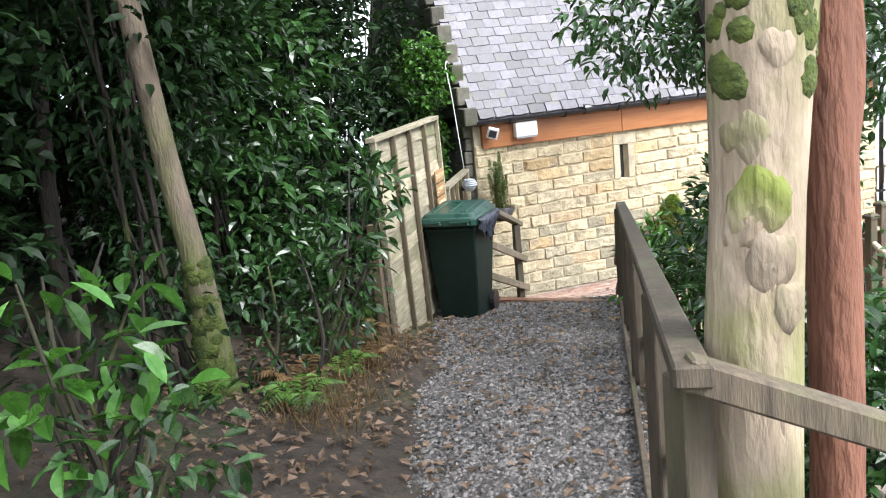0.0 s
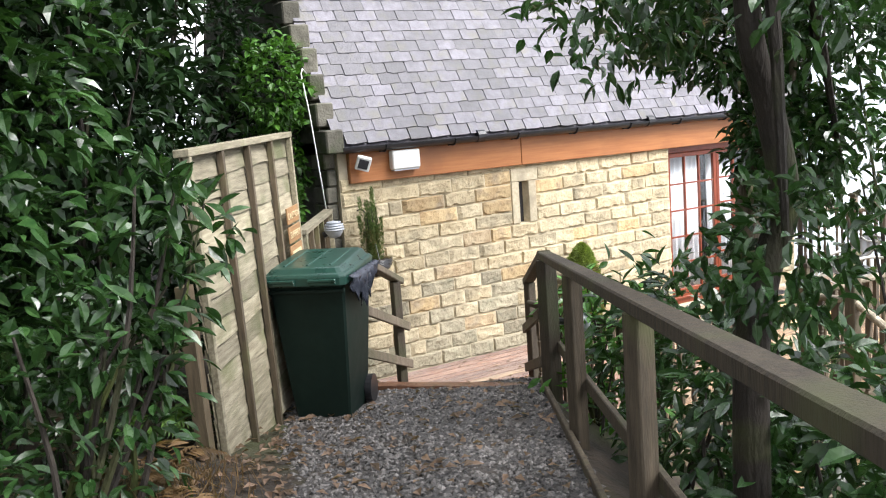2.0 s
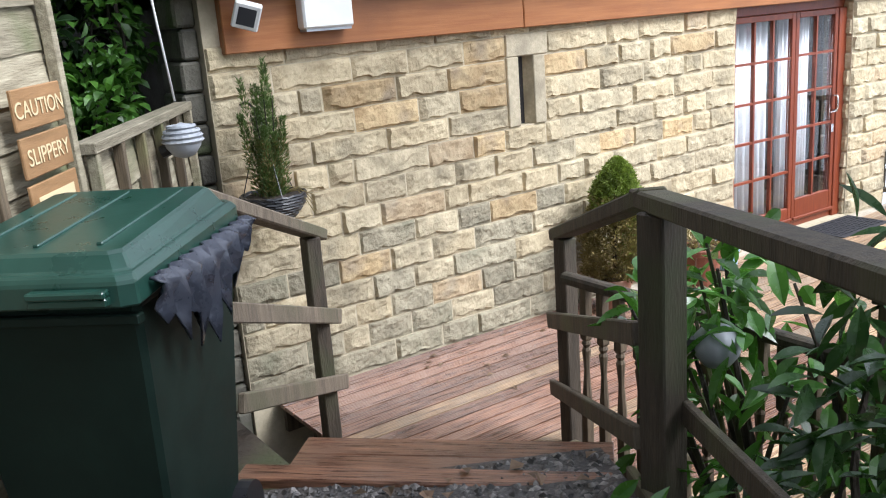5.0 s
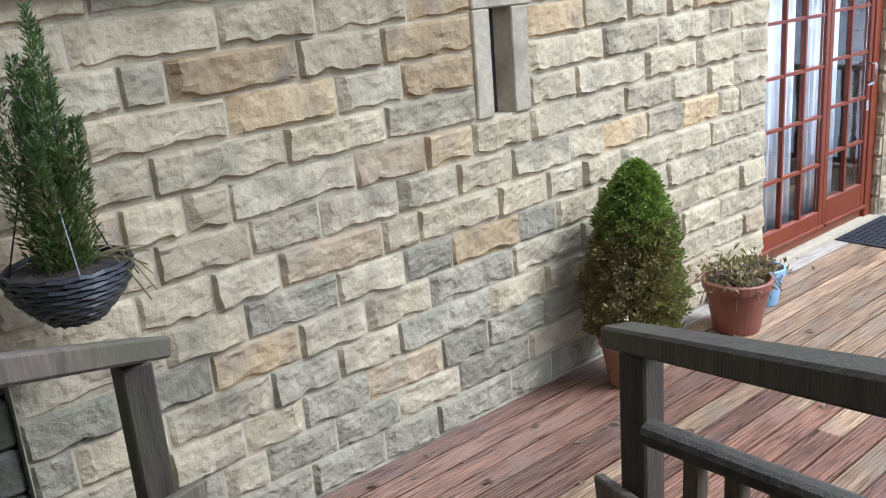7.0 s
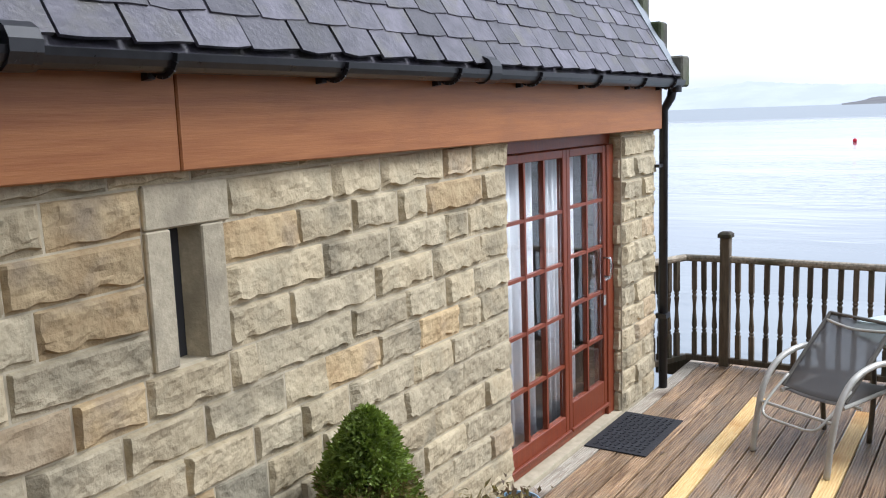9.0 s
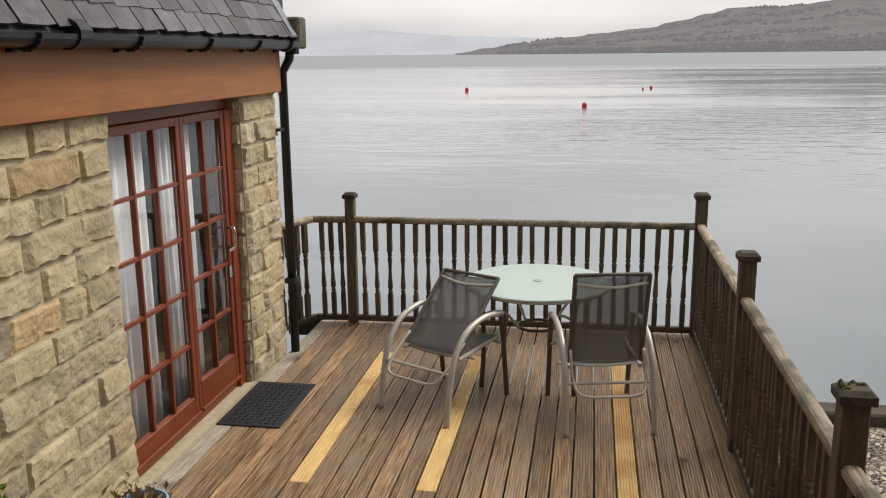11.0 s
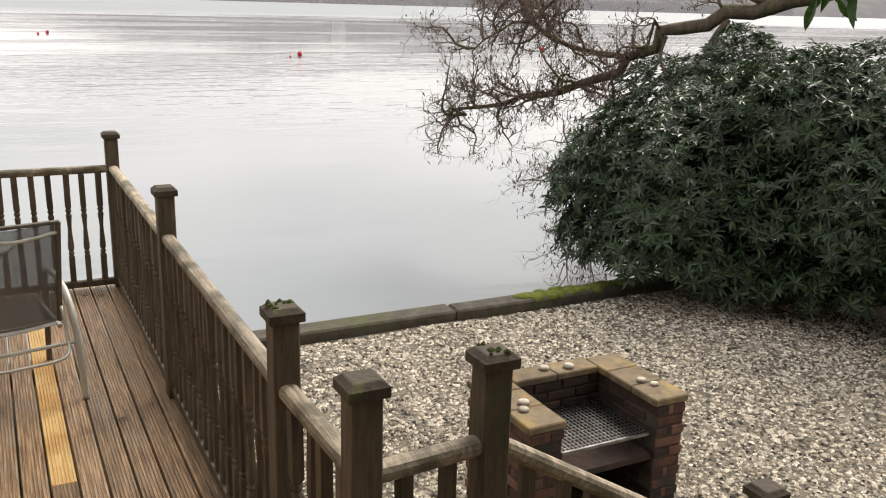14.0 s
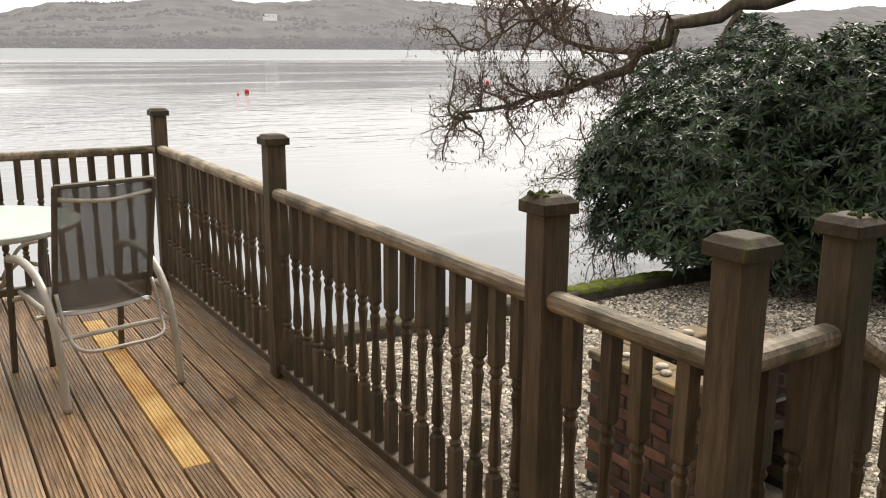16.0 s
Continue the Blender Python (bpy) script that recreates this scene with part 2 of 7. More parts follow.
ROOM = mat("room_plaster", (0.22, 0.19, 0.16), (0.30, 0.26, 0.22), 4, 0.9, 0.1)
RUBBER = mat("rubber_mat", (0.012, 0.013, 0.018), (0.03, 0.031, 0.038), 26, 0.75, 0.6, fine=60, dist=0.006)
BARK_PALE = mat("pale_bark", (0.20, 0.15, 0.10), (0.38, 0.31, 0.225), 5, 0.9, 0.7, (1.4, 1.4, 0.4), stain=(0.13, 0.15, 0.03), stain_scale=1.8, stain_at=(0.5, 0.66), fine=22, dist=0.03)
BARK_RED = mat("reddish_bark", (0.12, 0.05, 0.03), (0.23, 0.10, 0.06), 6, 0.85, 0.7, (2, 2, 0.5), fine=22, dist=0.03)
BARK_DK = mat("dark_bark", (0.014, 0.011, 0.008), (0.04, 0.031, 0.023), 6, 0.9, 0.7, (2, 2, 0.5), stain=(0.07, 0.085, 0.02), stain_scale=1.4, fine=22, dist=0.03)
BARK_MOSS = mat("mossy_bark", (0.06, 0.045, 0.03), (0.15, 0.115, 0.08), 6, 0.9, 0.7, (2, 2, 0.5), stain=(0.11, 0.14, 0.02), stain_scale=1.1, stain_at=(0.42, 0.58), fine=22, dist=0.03)
BARK_GREY = mat("grey_brown_bark", (0.065, 0.05, 0.034), (0.16, 0.125, 0.09), 6, 0.9, 0.7, (2, 2, 0.5), stain=(0.09, 0.11, 0.025), stain_scale=1.3, stain_at=(0.52, 0.7), fine=22, dist=0.03)
MOSS_DK = mat("damp_moss", (0.028, 0.042, 0.007), (0.085, 0.11, 0.017), 18, 0.95, 0.9, fine=60, dist=0.02)
TWIG = mat("bare_twigs", (0.085, 0.06, 0.045), (0.19, 0.14, 0.105), 9, 0.9, 0.3, stain=(0.10, 0.11, 0.03), stain_scale=1.0, vary=0.1)
CATKIN = mat("dry_catkins", (0.10, 0.055, 0.04), (0.19, 0.115, 0.085), 9, 0.9, 0.3, vary=0.4, island=True)
LAUREL = leaf_mat("laurel_leaf", (0.014, 0.042, 0.012), (0.042, 0.092, 0.024), 0.27, lets=0.16)
LAUREL_BR = leaf_mat("bright_laurel_leaf", (0.035, 0.11, 0.016), (0.085, 0.20, 0.035), 0.27, lets=0.25)
# laurel leaf again, with the wood's shade put into a darker, duller green
LAUREL_SHADED = leaf_mat("shaded_laurel_leaf", (0.006, 0.016, 0.006), (0.020, 0.043, 0.014), 0.45, spec=0.16, lets=0.10)
RHODO = leaf_mat("rhododendron_leaf", (0.011, 0.026, 0.010), (0.042, 0.075, 0.030), 0.36, lets=0.10, vary=0.55, spec=0.42)
IVY = leaf_mat("bright_ivy_leaf", (0.035, 0.10, 0.014), (0.085, 0.19, 0.03), 0.4)
CONIFER_DK = leaf_mat("conifer_deep", (0.045, 0.08, 0.02), (0.125, 0.185, 0.05), 0.6, 0.4)
CONIFER = leaf_mat("conifer_fresh", (0.10, 0.145, 0.024), (0.24, 0.30, 0.06), 0.6, 0.4)
CONIFER_BR = leaf_mat("conifer_browned", (0.12, 0.088, 0.036), (0.27, 0.215, 0.085), 0.7, 0.45)
FERN = leaf_mat("fern_leaf", (0.05, 0.11, 0.018), (0.12, 0.21, 0.04), 0.5, 0.35)
FERN_BR = leaf_mat("browned_fern", (0.09, 0.05, 0.022), (0.19, 0.12, 0.05), 0.7, 0.45)
DRY = leaf_mat("dry_plant_leaf", (0.16, 0.12, 0.055), (0.30, 0.24, 0.12), 0.7, 0.4)
DEAD = leaf_mat("dead_leaf", (0.085, 0.05, 0.034), (0.24, 0.16, 0.105), 0.6, 0.5)


def plain(name, colour, rough=0.5, metal=0.0, glass=0.0, ior=1.45, alpha=1.0):
    m = bpy.data.materials.new(name)
    m.use_nodes = True
    b = m.node_tree.nodes["Principled BSDF"]
    b.inputs["Base Color"].default_value = (*colour, 1)
    b.inputs["Roughness"].default_value, b.inputs["Metallic"].default_value = rough, metal
    b.inputs["Transmission Weight"].default_value, b.inputs["IOR"].default_value, b.inputs["Alpha"].default_value = glass, ior, alpha
    return m


GLASS = plain("window_glass", (0.9, 0.93, 0.95), 0.02, 0, 1.0, 1.45)
FROSTED = plain("frosted_glass", (0.72, 0.86, 0.80), 0.35, 0, 0.35, 1.45)
RED_BUOY = plain("red_buoy", (0.55, 0.02, 0.04), 0.4)
LETTER = plain("pale_lettering", (0.62, 0.5, 0.3), 0.7)
SIGN_M = mat("varnished_sign", (0.20, 0.11, 0.045), (0.30, 0.17, 0.075), 6, 0.6, 0.2, (1, 6, 6))
LENS = plain("lamp_lens", (0.05, 0.05, 0.055), 0.1)

# woven fabric that lets some light through
MESH_M = bpy.data.materials.new("grey_mesh_fabric")
MESH_M.use_nodes = True
mn, ml = MESH_M.node_tree.nodes, MESH_M.node_tree.links
m_b, m_out, m_tr, m_mix = mn["Principled BSDF"], mn["Material Output"], mn.new("ShaderNodeBsdfTransparent"), mn.new("ShaderNodeMixShader")
m_b.inputs["Base Color"].default_value, m_b.inputs["Roughness"].default_value = (0.17, 0.165, 0.16, 1), 0.5
m_mix.inputs["Fac"].default_value = 0.34
ml.new(m_b.outputs[0], m_mix.inputs[1]), ml.new(m_tr.outputs[0], m_mix.inputs[2]), ml.new(m_mix.outputs[0], m_out.inputs["Surface"])

# lake surface: small ripples, wider swells
WATER = bpy.data.materials.new("lake_water")
WATER.use_nodes = True
an, al = WATER.node_tree.nodes, WATER.node_tree.links
a_b = an["Principled BSDF"]
a_b.inputs["Base Color"].default_value, a_b.inputs["Roughness"].default_value, a_b.inputs["IOR"].default_value = (0.22, 0.25, 0.27, 1), 0.06, 1.33
a_b.inputs["Specular IOR Level"].default_value = 0.75
a_co, a_mp, a_n, a_mp2, a_n2, a_add, a_bp = (an.new("ShaderNodeTexCoord"), an.new("ShaderNodeMapping"), an.new("ShaderNodeTexNoise"), an.new("ShaderNodeMapping"),
                                             an.new("ShaderNodeTexNoise"), an.new("ShaderNodeMath"), an.new("ShaderNodeBump"))
a_mp.inputs["Scale"].default_value, a_mp2.inputs["Scale"].default_value = (1.1, 0.40, 1), (0.07, 0.018, 1)
a_mp.inputs["Rotation"].default_value = a_mp2.inputs["Rotation"].default_value = (0, 0, radians(14))
a_n.inputs["Scale"].default_value, a_n.inputs["Detail"].default_value = 1.0, 3.0
a_n2.inputs["Scale"].default_value, a_n2.inputs["Detail"].default_value = 1.0, 4.0
a_add.operation = "MULTIPLY"
a_bp.inputs["Strength"].default_value, a_bp.inputs["Distance"].default_value = 0.42, 0.25
al.new(a_co.outputs["Object"], a_mp.inputs["Vector"]), al.new(a_mp.outputs["Vector"], a_n.inputs["Vector"])
al.new(a_co.outputs["Object"], a_mp2.inputs["Vector"]), al.new(a_mp2.outputs["Vector"], a_n2.inputs["Vector"])
a_r = an.new("ShaderNodeMapRange")
a_r.inputs["From Min"].default_value, a_r.inputs["From Max"].default_value = 0.42, 0.68
a_r.inputs["To Min"].default_value, a_r.inputs["To Max"].default_value = 0.06, 1.0
al.new(a_n2.outputs["Fac"], a_r.inputs["Value"])
al.new(a_n.outputs["Fac"], a_add.inputs[0]), al.new(a_r.outputs["Result"], a_add.inputs[1])
# wind-ruffled water far out towards the other shore
a_sep, a_far, a_wob = an.new("ShaderNodeSeparateXYZ"), an.new("ShaderNodeMapRange"), an.new("ShaderNodeMath")
al.new(a_co.outputs["Object"], a_sep.inputs[0])
a_wob.operation = "MULTIPLY_ADD"
a_wob.inputs[1].default_value = 120.0
al.new(a_n2.outputs["Fac"], a_wob.inputs[0]), al.new(a_sep.outputs["X"], a_wob.inputs[2])
a_far.inputs["From Min"].default_value, a_far.inputs["From Max"].default_value = 250, 330
a_far.inputs["To Min"].default_value, a_far.inputs["To Max"].default_value = 0.06, 0.42
al.new(a_wob.outputs[0], a_far.inputs["Value"]), al.new(a_far.outputs["Result"], a_b.inputs["Roughness"])
al.new(a_add.outputs[0], a_bp.inputs["Height"]), al.new(a_bp.outputs["Normal"], a_b.inputs["Normal"])


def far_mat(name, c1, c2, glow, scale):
    """Distant shore; its mist is put in as a pale even glow."""
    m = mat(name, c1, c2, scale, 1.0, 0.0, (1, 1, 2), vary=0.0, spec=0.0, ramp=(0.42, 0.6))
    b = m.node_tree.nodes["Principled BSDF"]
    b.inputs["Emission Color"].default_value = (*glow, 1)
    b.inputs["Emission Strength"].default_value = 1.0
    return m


# third colour is haze added as emission, palest on the farthest hills
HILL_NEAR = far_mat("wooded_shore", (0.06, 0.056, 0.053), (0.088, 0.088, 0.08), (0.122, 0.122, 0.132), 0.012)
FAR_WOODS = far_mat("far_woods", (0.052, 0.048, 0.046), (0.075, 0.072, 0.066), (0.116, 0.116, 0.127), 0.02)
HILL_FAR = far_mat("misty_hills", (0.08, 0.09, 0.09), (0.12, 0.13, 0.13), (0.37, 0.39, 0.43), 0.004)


# ---- geometry helpers ----
class Geo:
    """Gathers vertices and faces of one mesh."""

    def __init__(self):
        self.v, self.f = [], []

    def add(self, verts, faces, m=None):
        k = len(self.v)
        self.v += [tuple(m @ Vector(p)) if m else tuple(p) for p in verts]
        self.f += [tuple(i + k for i in f) for f in faces]
        return self

    def box(self, lo, hi, m=None):
        (a, b, c), (d, e, g) = lo, hi
        return self.add([(a, b, c), (d, b, c), (d, e, c), (a, e, c), (a, b, g), (d, b, g), (d, e, g), (a, e, g)],
                        [(3, 2, 1, 0), (4, 5, 6, 7), (0, 1, 5, 4), (1, 2, 6, 5), (2, 3, 7, 6), (3, 0, 4, 7)], m)

    def beam(self, p, q, w, h, up=(0, 0, 1)):
        """A squared timber from p to q, w wide and h high."""
        p, q, up = Vector(p), Vector(q), Vector(up)
        d = (q - p).normalized()
        s = d.cross(up).normalized()
        u = s.cross(d)
        c = [p + s * a * w / 2 + u * b * h / 2 for a, b in ((-1, -1), (1, -1), (1, 1), (-1, 1))]
        c += [q + s * a * w / 2 + u * b * h / 2 for a, b in ((-1, -1), (1, -1), (1, 1), (-1, 1))]
        return self.add(c, [(0, 1, 2, 3), (7, 6, 5, 4), (0, 4, 5, 1), (1, 5, 6, 2), (2, 6, 7, 3), (3, 7, 4, 0)])

    def tube(self, pts, radii, seg=8, flat=1.0):
        pts = [Vector(p) for p in pts]
        if isinstance(radii, (int, float)):
            radii = [radii] * len(pts)
        side, rings, k = None, [], len(self.v)
        for i, p in enumerate(pts):
            d = (pts[min(i + 1, len(pts) - 1)] - pts[max(i - 1, 0)]).normalized()
            if side is None:
                side = d.orthogonal().normalized()
            side = (side - d * side.dot(d)).normalized()
            u = d.cross(side)
            for j in range(seg):
                a = 2 * math.pi * j / seg
                self.v.append(tuple(p + (side * math.cos(a) + u * math.sin(a) * flat) * radii[i]))
        for i in range(len(pts) - 1):
            for j in range(seg):
                a, b = k + i * seg + j, k + i * seg + (j + 1) % seg
                self.f.append((a, b, b + seg, a + seg))
        self.f.append(tuple(k + j for j in reversed(range(seg))))
        self.f.append(tuple(k + (len(pts) - 1) * seg + j for j in range(seg)))
        return self

    def lathe(self, profile, seg=16, m=None):
        """profile: (radius, z) from the bottom up."""
        v = [(r * math.cos(2 * math.pi * j / seg), r * math.sin(2 * math.pi * j / seg), z) for r, z in profile for j in range(seg)]
        f = [(i * seg + j, i * seg + (j + 1) % seg, (i + 1) * seg + (j + 1) % seg, (i + 1) * seg + j) for i in range(len(profile) - 1) for j in range(seg)]
        f.append(tuple(reversed(range(seg))))
        f.append(tuple((len(profile) - 1) * seg + j for j in range(seg)))
        return self.add(v, f, m)

    def mesh(self, name, material, bevel=0.0, smooth=False):
        me = bpy.data.meshes.new(name)
        me.from_pydata(self.v, [], self.f)
        if bevel:
            bm = bmesh.new()
            bm.from_mesh(me)
            bm.normal_update()
            edges = [e for e in bm.edges if len(e.link_faces) == 2 and e.calc_face_angle(0) > 0.6]
            bmesh.ops.bevel(bm, geom=edges, offset=bevel, segments=1, affect="EDGES", clamp_overlap=True)
            bm.to_mesh(me)
            bm.free()
        me.materials.append(material)
        if smooth:
            me.polygons.foreach_set("use_smooth", [True] * len(me.polygons))
        return me


def part(name, geo, material, parent=None, label="", bevel=0.0, smooth=False, at=None):
    """One mesh object under a thing or a part; at: its pose under the parent."""
    me = geo.mesh(name, material, bevel, smooth) if isinstance(geo, Geo) else geo
    ob = new(name, me)
    ob.parent = parent
    if at is not None:
        ob.matrix_basis = at
    return tagged(ob, label)


def thing(name, m, label, category, group="", kind=""):
    ob = new(name)
    ob.empty_display_size = 0.1
    ob.matrix_basis = m
    return tagged(ob, label, category, group, kind)


def structure(name, geo, material, label="", bevel=0.0, smooth=False):
    return tagged(part(name, geo, material, None, label, bevel, smooth), kind="structure")


def leaf_geo(me_name, roots, ways, ups, lengths, widths, material, fold=0.25, curl=0.12, oval=False):
    """Many small folded leaves in one mesh."""
    roots, ways, ups = np.asarray(roots), np.asarray(ways), np.asarray(ups)
    ways = ways / np.maximum(np.linalg.norm(ways, axis=1, keepdims=True), 1e-6)
    side = np.cross(ways, ups)
    side /= np.maximum(np.linalg.norm(side, axis=1, keepdims=True), 1e-6)
    up = np.cross(side, ways)
    L, W = np.asarray(lengths)[:, None], np.asarray(widths)[:, None]
    if oval == "fine":
        rim_ = [(0.0, 0.0), (0.10, 0.15), (0.26, 0.37), (0.45, 0.48), (0.64, 0.45), (0.82, 0.28), (0.93, 0.12), (1.0, 0.0)]
        t = [(a, b) for a, b in rim_] + [(a, -b) for a, b in reversed(rim_[1:-1])] + [(0.3, 0.0), (0.6, 0.0)]
        v = np.stack([roots + ways * L * a + side * W * b + up * (W * abs(b) * 2 * fold - L * curl * a * a) for a, b in t], 1).reshape(-1, 3)
        tri = [(14, k, k + 1) for k in range(0, 3)] + [(14, 3, 15)] + [(15, k, k + 1) for k in range(3, 7)] + [(15, 7, 8), (15, 8, 9), (15, 9, 10), (15, 10, 11), (14, 15, 11), (14, 11, 12), (14, 12, 13), (14, 13, 0)]
        f = (np.arange(len(roots))[:, None, None] * 16 + np.array(tri)[None]).reshape(-1, 3)
        me = bpy.data.meshes.new(me_name)
        me.from_pydata(v.tolist(), [], f.tolist())
        me.materials.append(material)
        return me
    if oval:
        t = [(0.0, 0.0, 0.0), (0.28, -0.43, fold), (0.62, -0.45, fold * 0.9), (1.0, 0.0, -curl * 2), (0.62, 0.45, fold * 0.9), (0.28, 0.43, fold), (0.45, 0.0, 0.0)]
        v = np.stack([roots + ways * L * a + side * W * b + up * (W * c if a < 1 else L * c * 0.5) for a, b, c in t], 1).reshape(-1, 3)
        base = np.arange(len(roots))[:, None] * 7
        f = np.concatenate([base + np.array([[6, p, q]]) for p, q in ((0, 5), (5, 4), (4, 3), (3, 2), (2, 1), (1, 0))], 1).reshape(-1, 3)
        me = bpy.data.meshes.new(me_name)
        me.from_pydata(v.tolist(), [], f.tolist())
        me.materials.append(material)
        return me
    v = np.stack([roots, roots + ways * L * 0.45 - side * W / 2 + up * W * fold, roots + ways * L * 0.5,
                  roots + ways * L * 0.45 + side * W / 2 + up * W * fold, roots + ways * L - up * L * curl], 1).reshape(-1, 3)
    n = len(roots)
    base = np.arange(n)[:, None] * 5
    f = np.concatenate([base + np.array([[0, 2, 1]]), base + np.array([[0, 3, 2]]), base + np.array([[1, 2, 4]]), base + np.array([[2, 3, 4]])], 1).reshape(-1, 3)
    me = bpy.data.meshes.new(me_name)
    me.from_pydata(v.tolist(), [], f.tolist())
    me.materials.append(material)
    return me


def unit(rng, n):
    d = rng.normal(size=(n, 3))
    return d / np.linalg.norm(d, axis=1, keepdims=True)

# ---- the lie of the land ----
PATH_O, PATH_U = Vector((-2.5, -2.35)), Vector((-0.464, -0.886))
PATH_N = Vector((0.886, -0.464))


def along(x, y):
    d = Vector((x, y)) - PATH_O
    return d.dot(PATH_U), d.dot(PATH_N)


def path_z(s):
    return 0.55 + 0.1 * max(s, -0.2)


def path_left(s):
    return -1.28 + 0.085 * max(0.0, min(s, 8.0))


def path_right(s):
    return min(0.74, 0.80 - 0.058 * max(0.0, min(s, 8.0)))


def ground_z(x, y):
    s, w = along(x, y)
    z = path_z(s)
    bump = 0.05 * noise.noise(Vector((x * 0.7, y * 0.7, 0)))
    if x > 6.3 + 1.5 * min(1.0, max(0.0, (-9.6 - y) / 1.5)):
        return -3.2
    if w < path_left(s) + 0.03:
        z += 0.22 * (path_left(s) + 0.03 - w) + bump * 2
    elif w > 0.72:
        z = max(-0.9, z - 0.75 * (w - 0.72))
    if s < -0.12 and x > -2.8:
        z = min(z, max(-0.9, 0.45 + 5 * (s + 0.12)))
    if z < -0.85 and y < -3.6:
        z = -0.9 + bump * 0.4
    return z


xs = np.concatenate([[-4500, -900, -200, -60, -30, -18], np.arange(-14, 6.31, 0.35), [6.3, 6.4, 6.9, 7.4, 7.9, 8.4, 8.9, 9.4, 9.7, 9.8, 12, 40, 300, 1500, 4500]])
ys = np.concatenate([[-4500, -900, -200, -70, -40, -26], np.arange(-20, 4, 0.35), [5, 9, 20, 60, 300, 1500, 4500]])
g = Geo()
for y in ys:
    for x in xs:
        g.v.append((float(x), float(y), ground_z(max(-20, min(x, 10.5)), max(-24, min(y, 6)))))
nx = len(xs)
g.f = [(j * nx + i, j * nx + i + 1, (j + 1) * nx + i + 1, (j + 1) * nx + i) for j in range(len(ys) - 1) for i in range(nx - 1)]
structure("ground", g, EARTH, "dark wooded bank with leaf litter and bare soil", smooth=True)

# gravel beach over the low ground, up to the shore wall
g = Geo()
bx, by = np.arange(-2.6, 6.21, 0.4), np.arange(-24, -3.3, 0.4)
for y in by:
    for x in bx:
        g.v.append((float(x), float(y), max(ground_z(x, y), -0.9) + 0.012 if ground_z(x, y) < -0.6 else ground_z(x, y) - 0.2))
nx = len(bx)
g.f = [(j * nx + i, j * nx + i + 1, (j + 1) * nx + i + 1, (j + 1) * nx + i) for j in range(len(by) - 1) for i in range(nx - 1)]
structure("beach", g, BEACH, "pale shingle beach beside the lake", smooth=True)

# lake
g = Geo().add([(6.2, -4500, -1.35), (4600, -4500, -1.35), (4600, 4500, -1.35), (6.2, 4500, -1.35)], [(0, 1, 2, 3)])
structure("water", g, WATER, "calm grey lake with faint ripples")

# shore wall with a flat mossy top
g = Geo()
rng = np.random.default_rng(3)
cuts = np.linspace(-14, 3.0, 8)
for a, b in zip(cuts[:-1], cuts[1:]):
    x0 = 6.12 + 0.012 * (a + 9)
    j = rng.uniform(-0.015, 0.015, 3)
    g.box((x0 + j[0], a, -1.6), (x0 + 0.26 + j[1], b - 0.004, -0.77 + j[2] * 0.7))
structure("shore_wall", g, CONCRETE, "low weathered concrete shore wall", bevel=0.02)
moss_mats = Geo()
for k in range(26):
    y = -9.0 + k * 0.058 + rng.uniform(-0.02, 0.02)
    r = 0.07 + 0.05 * rng.random()
    moss_mats.lathe([(r, -0.03), (r * 0.8, 0.012), (r * 0.3, 0.03)], 9, pose(6.2 + rng.uniform(0, 0.12), y, -0.762))
tagged(part("moss", moss_mats, MOSS, None, "bright green moss cushion on the shore wall", smooth=True), category="moss", kind="stuff")

# far shores
def ridge(name, x0, pts, depth, material, label, seed):
    """A hill line: heights at bearings seen over the lake, falling back behind its crest."""
    r = np.random.default_rng(seed)
    n = 420
    ya, yb = pts[0][0], pts[-1][0]
    gg = Geo()
    for i in range(n):
        y = ya + (yb - ya) * i / (n - 1)
        hgt = float(np.interp(y, [p[0] for p in pts], [p[1] for p in pts]))
        w = noise.noise(Vector((y * 0.004, seed, 0))) * 0.10 * hgt
        tops = r.uniform(-2, 4) if hgt > 8 else 0
        xx = x0 + 60 * math.sin(y * 0.0021)
        for q, (dx, k) in enumerate(((0, 0), (30, 0.13), (depth * 0.35, 0.42), (depth * 0.7, 0.75), (depth, 1.0), (depth * 1.6, 0.9))):
            gg.v.append((xx + dx, y * (1 + dx / x0), -1.4 + k * (hgt + w) + (tops if q == 4 else 0)))
    gg.f = [(i * 6 + q, i * 6 + q + 1, (i + 1) * 6 + q + 1, (i + 1) * 6 + q) for i in range(n - 1) for q in range(5)]
    return tagged(part(name, gg, material, None, label, smooth=True), kind="structure")


HILL = [(-6500, 300), (-3600, 240), (-2300, 150), (-1900, 175), (-1500, 165), (-1150, 185), (-800, 150), (-600, 170), (-450, 130), (-318, 128), (-150, 84), (0, 60), (150, 38), (280, 18), (356, 3)]
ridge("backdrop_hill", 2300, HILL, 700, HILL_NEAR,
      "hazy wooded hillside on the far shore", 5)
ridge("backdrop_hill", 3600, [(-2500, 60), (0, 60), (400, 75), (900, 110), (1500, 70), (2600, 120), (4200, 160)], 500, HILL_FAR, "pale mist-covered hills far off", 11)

# white farmhouse on the far hillside
fh = thing("farmhouse", pose(2330, -874, 79), "small white house on the misty far hillside", "house")
part("wall", Geo().box((-8, -17, -6), (8, 17, 6)), WHITE, fh)
part("roof", Geo().add([(-9, -18, 6), (9, -18, 6), (9, 18, 6), (-9, 18, 6), (0, -18, 12), (0, 18, 12)], [(0, 1, 4), (2, 3, 5), (0, 4, 5, 3), (1, 2, 5, 4)]), SLATE, fh)

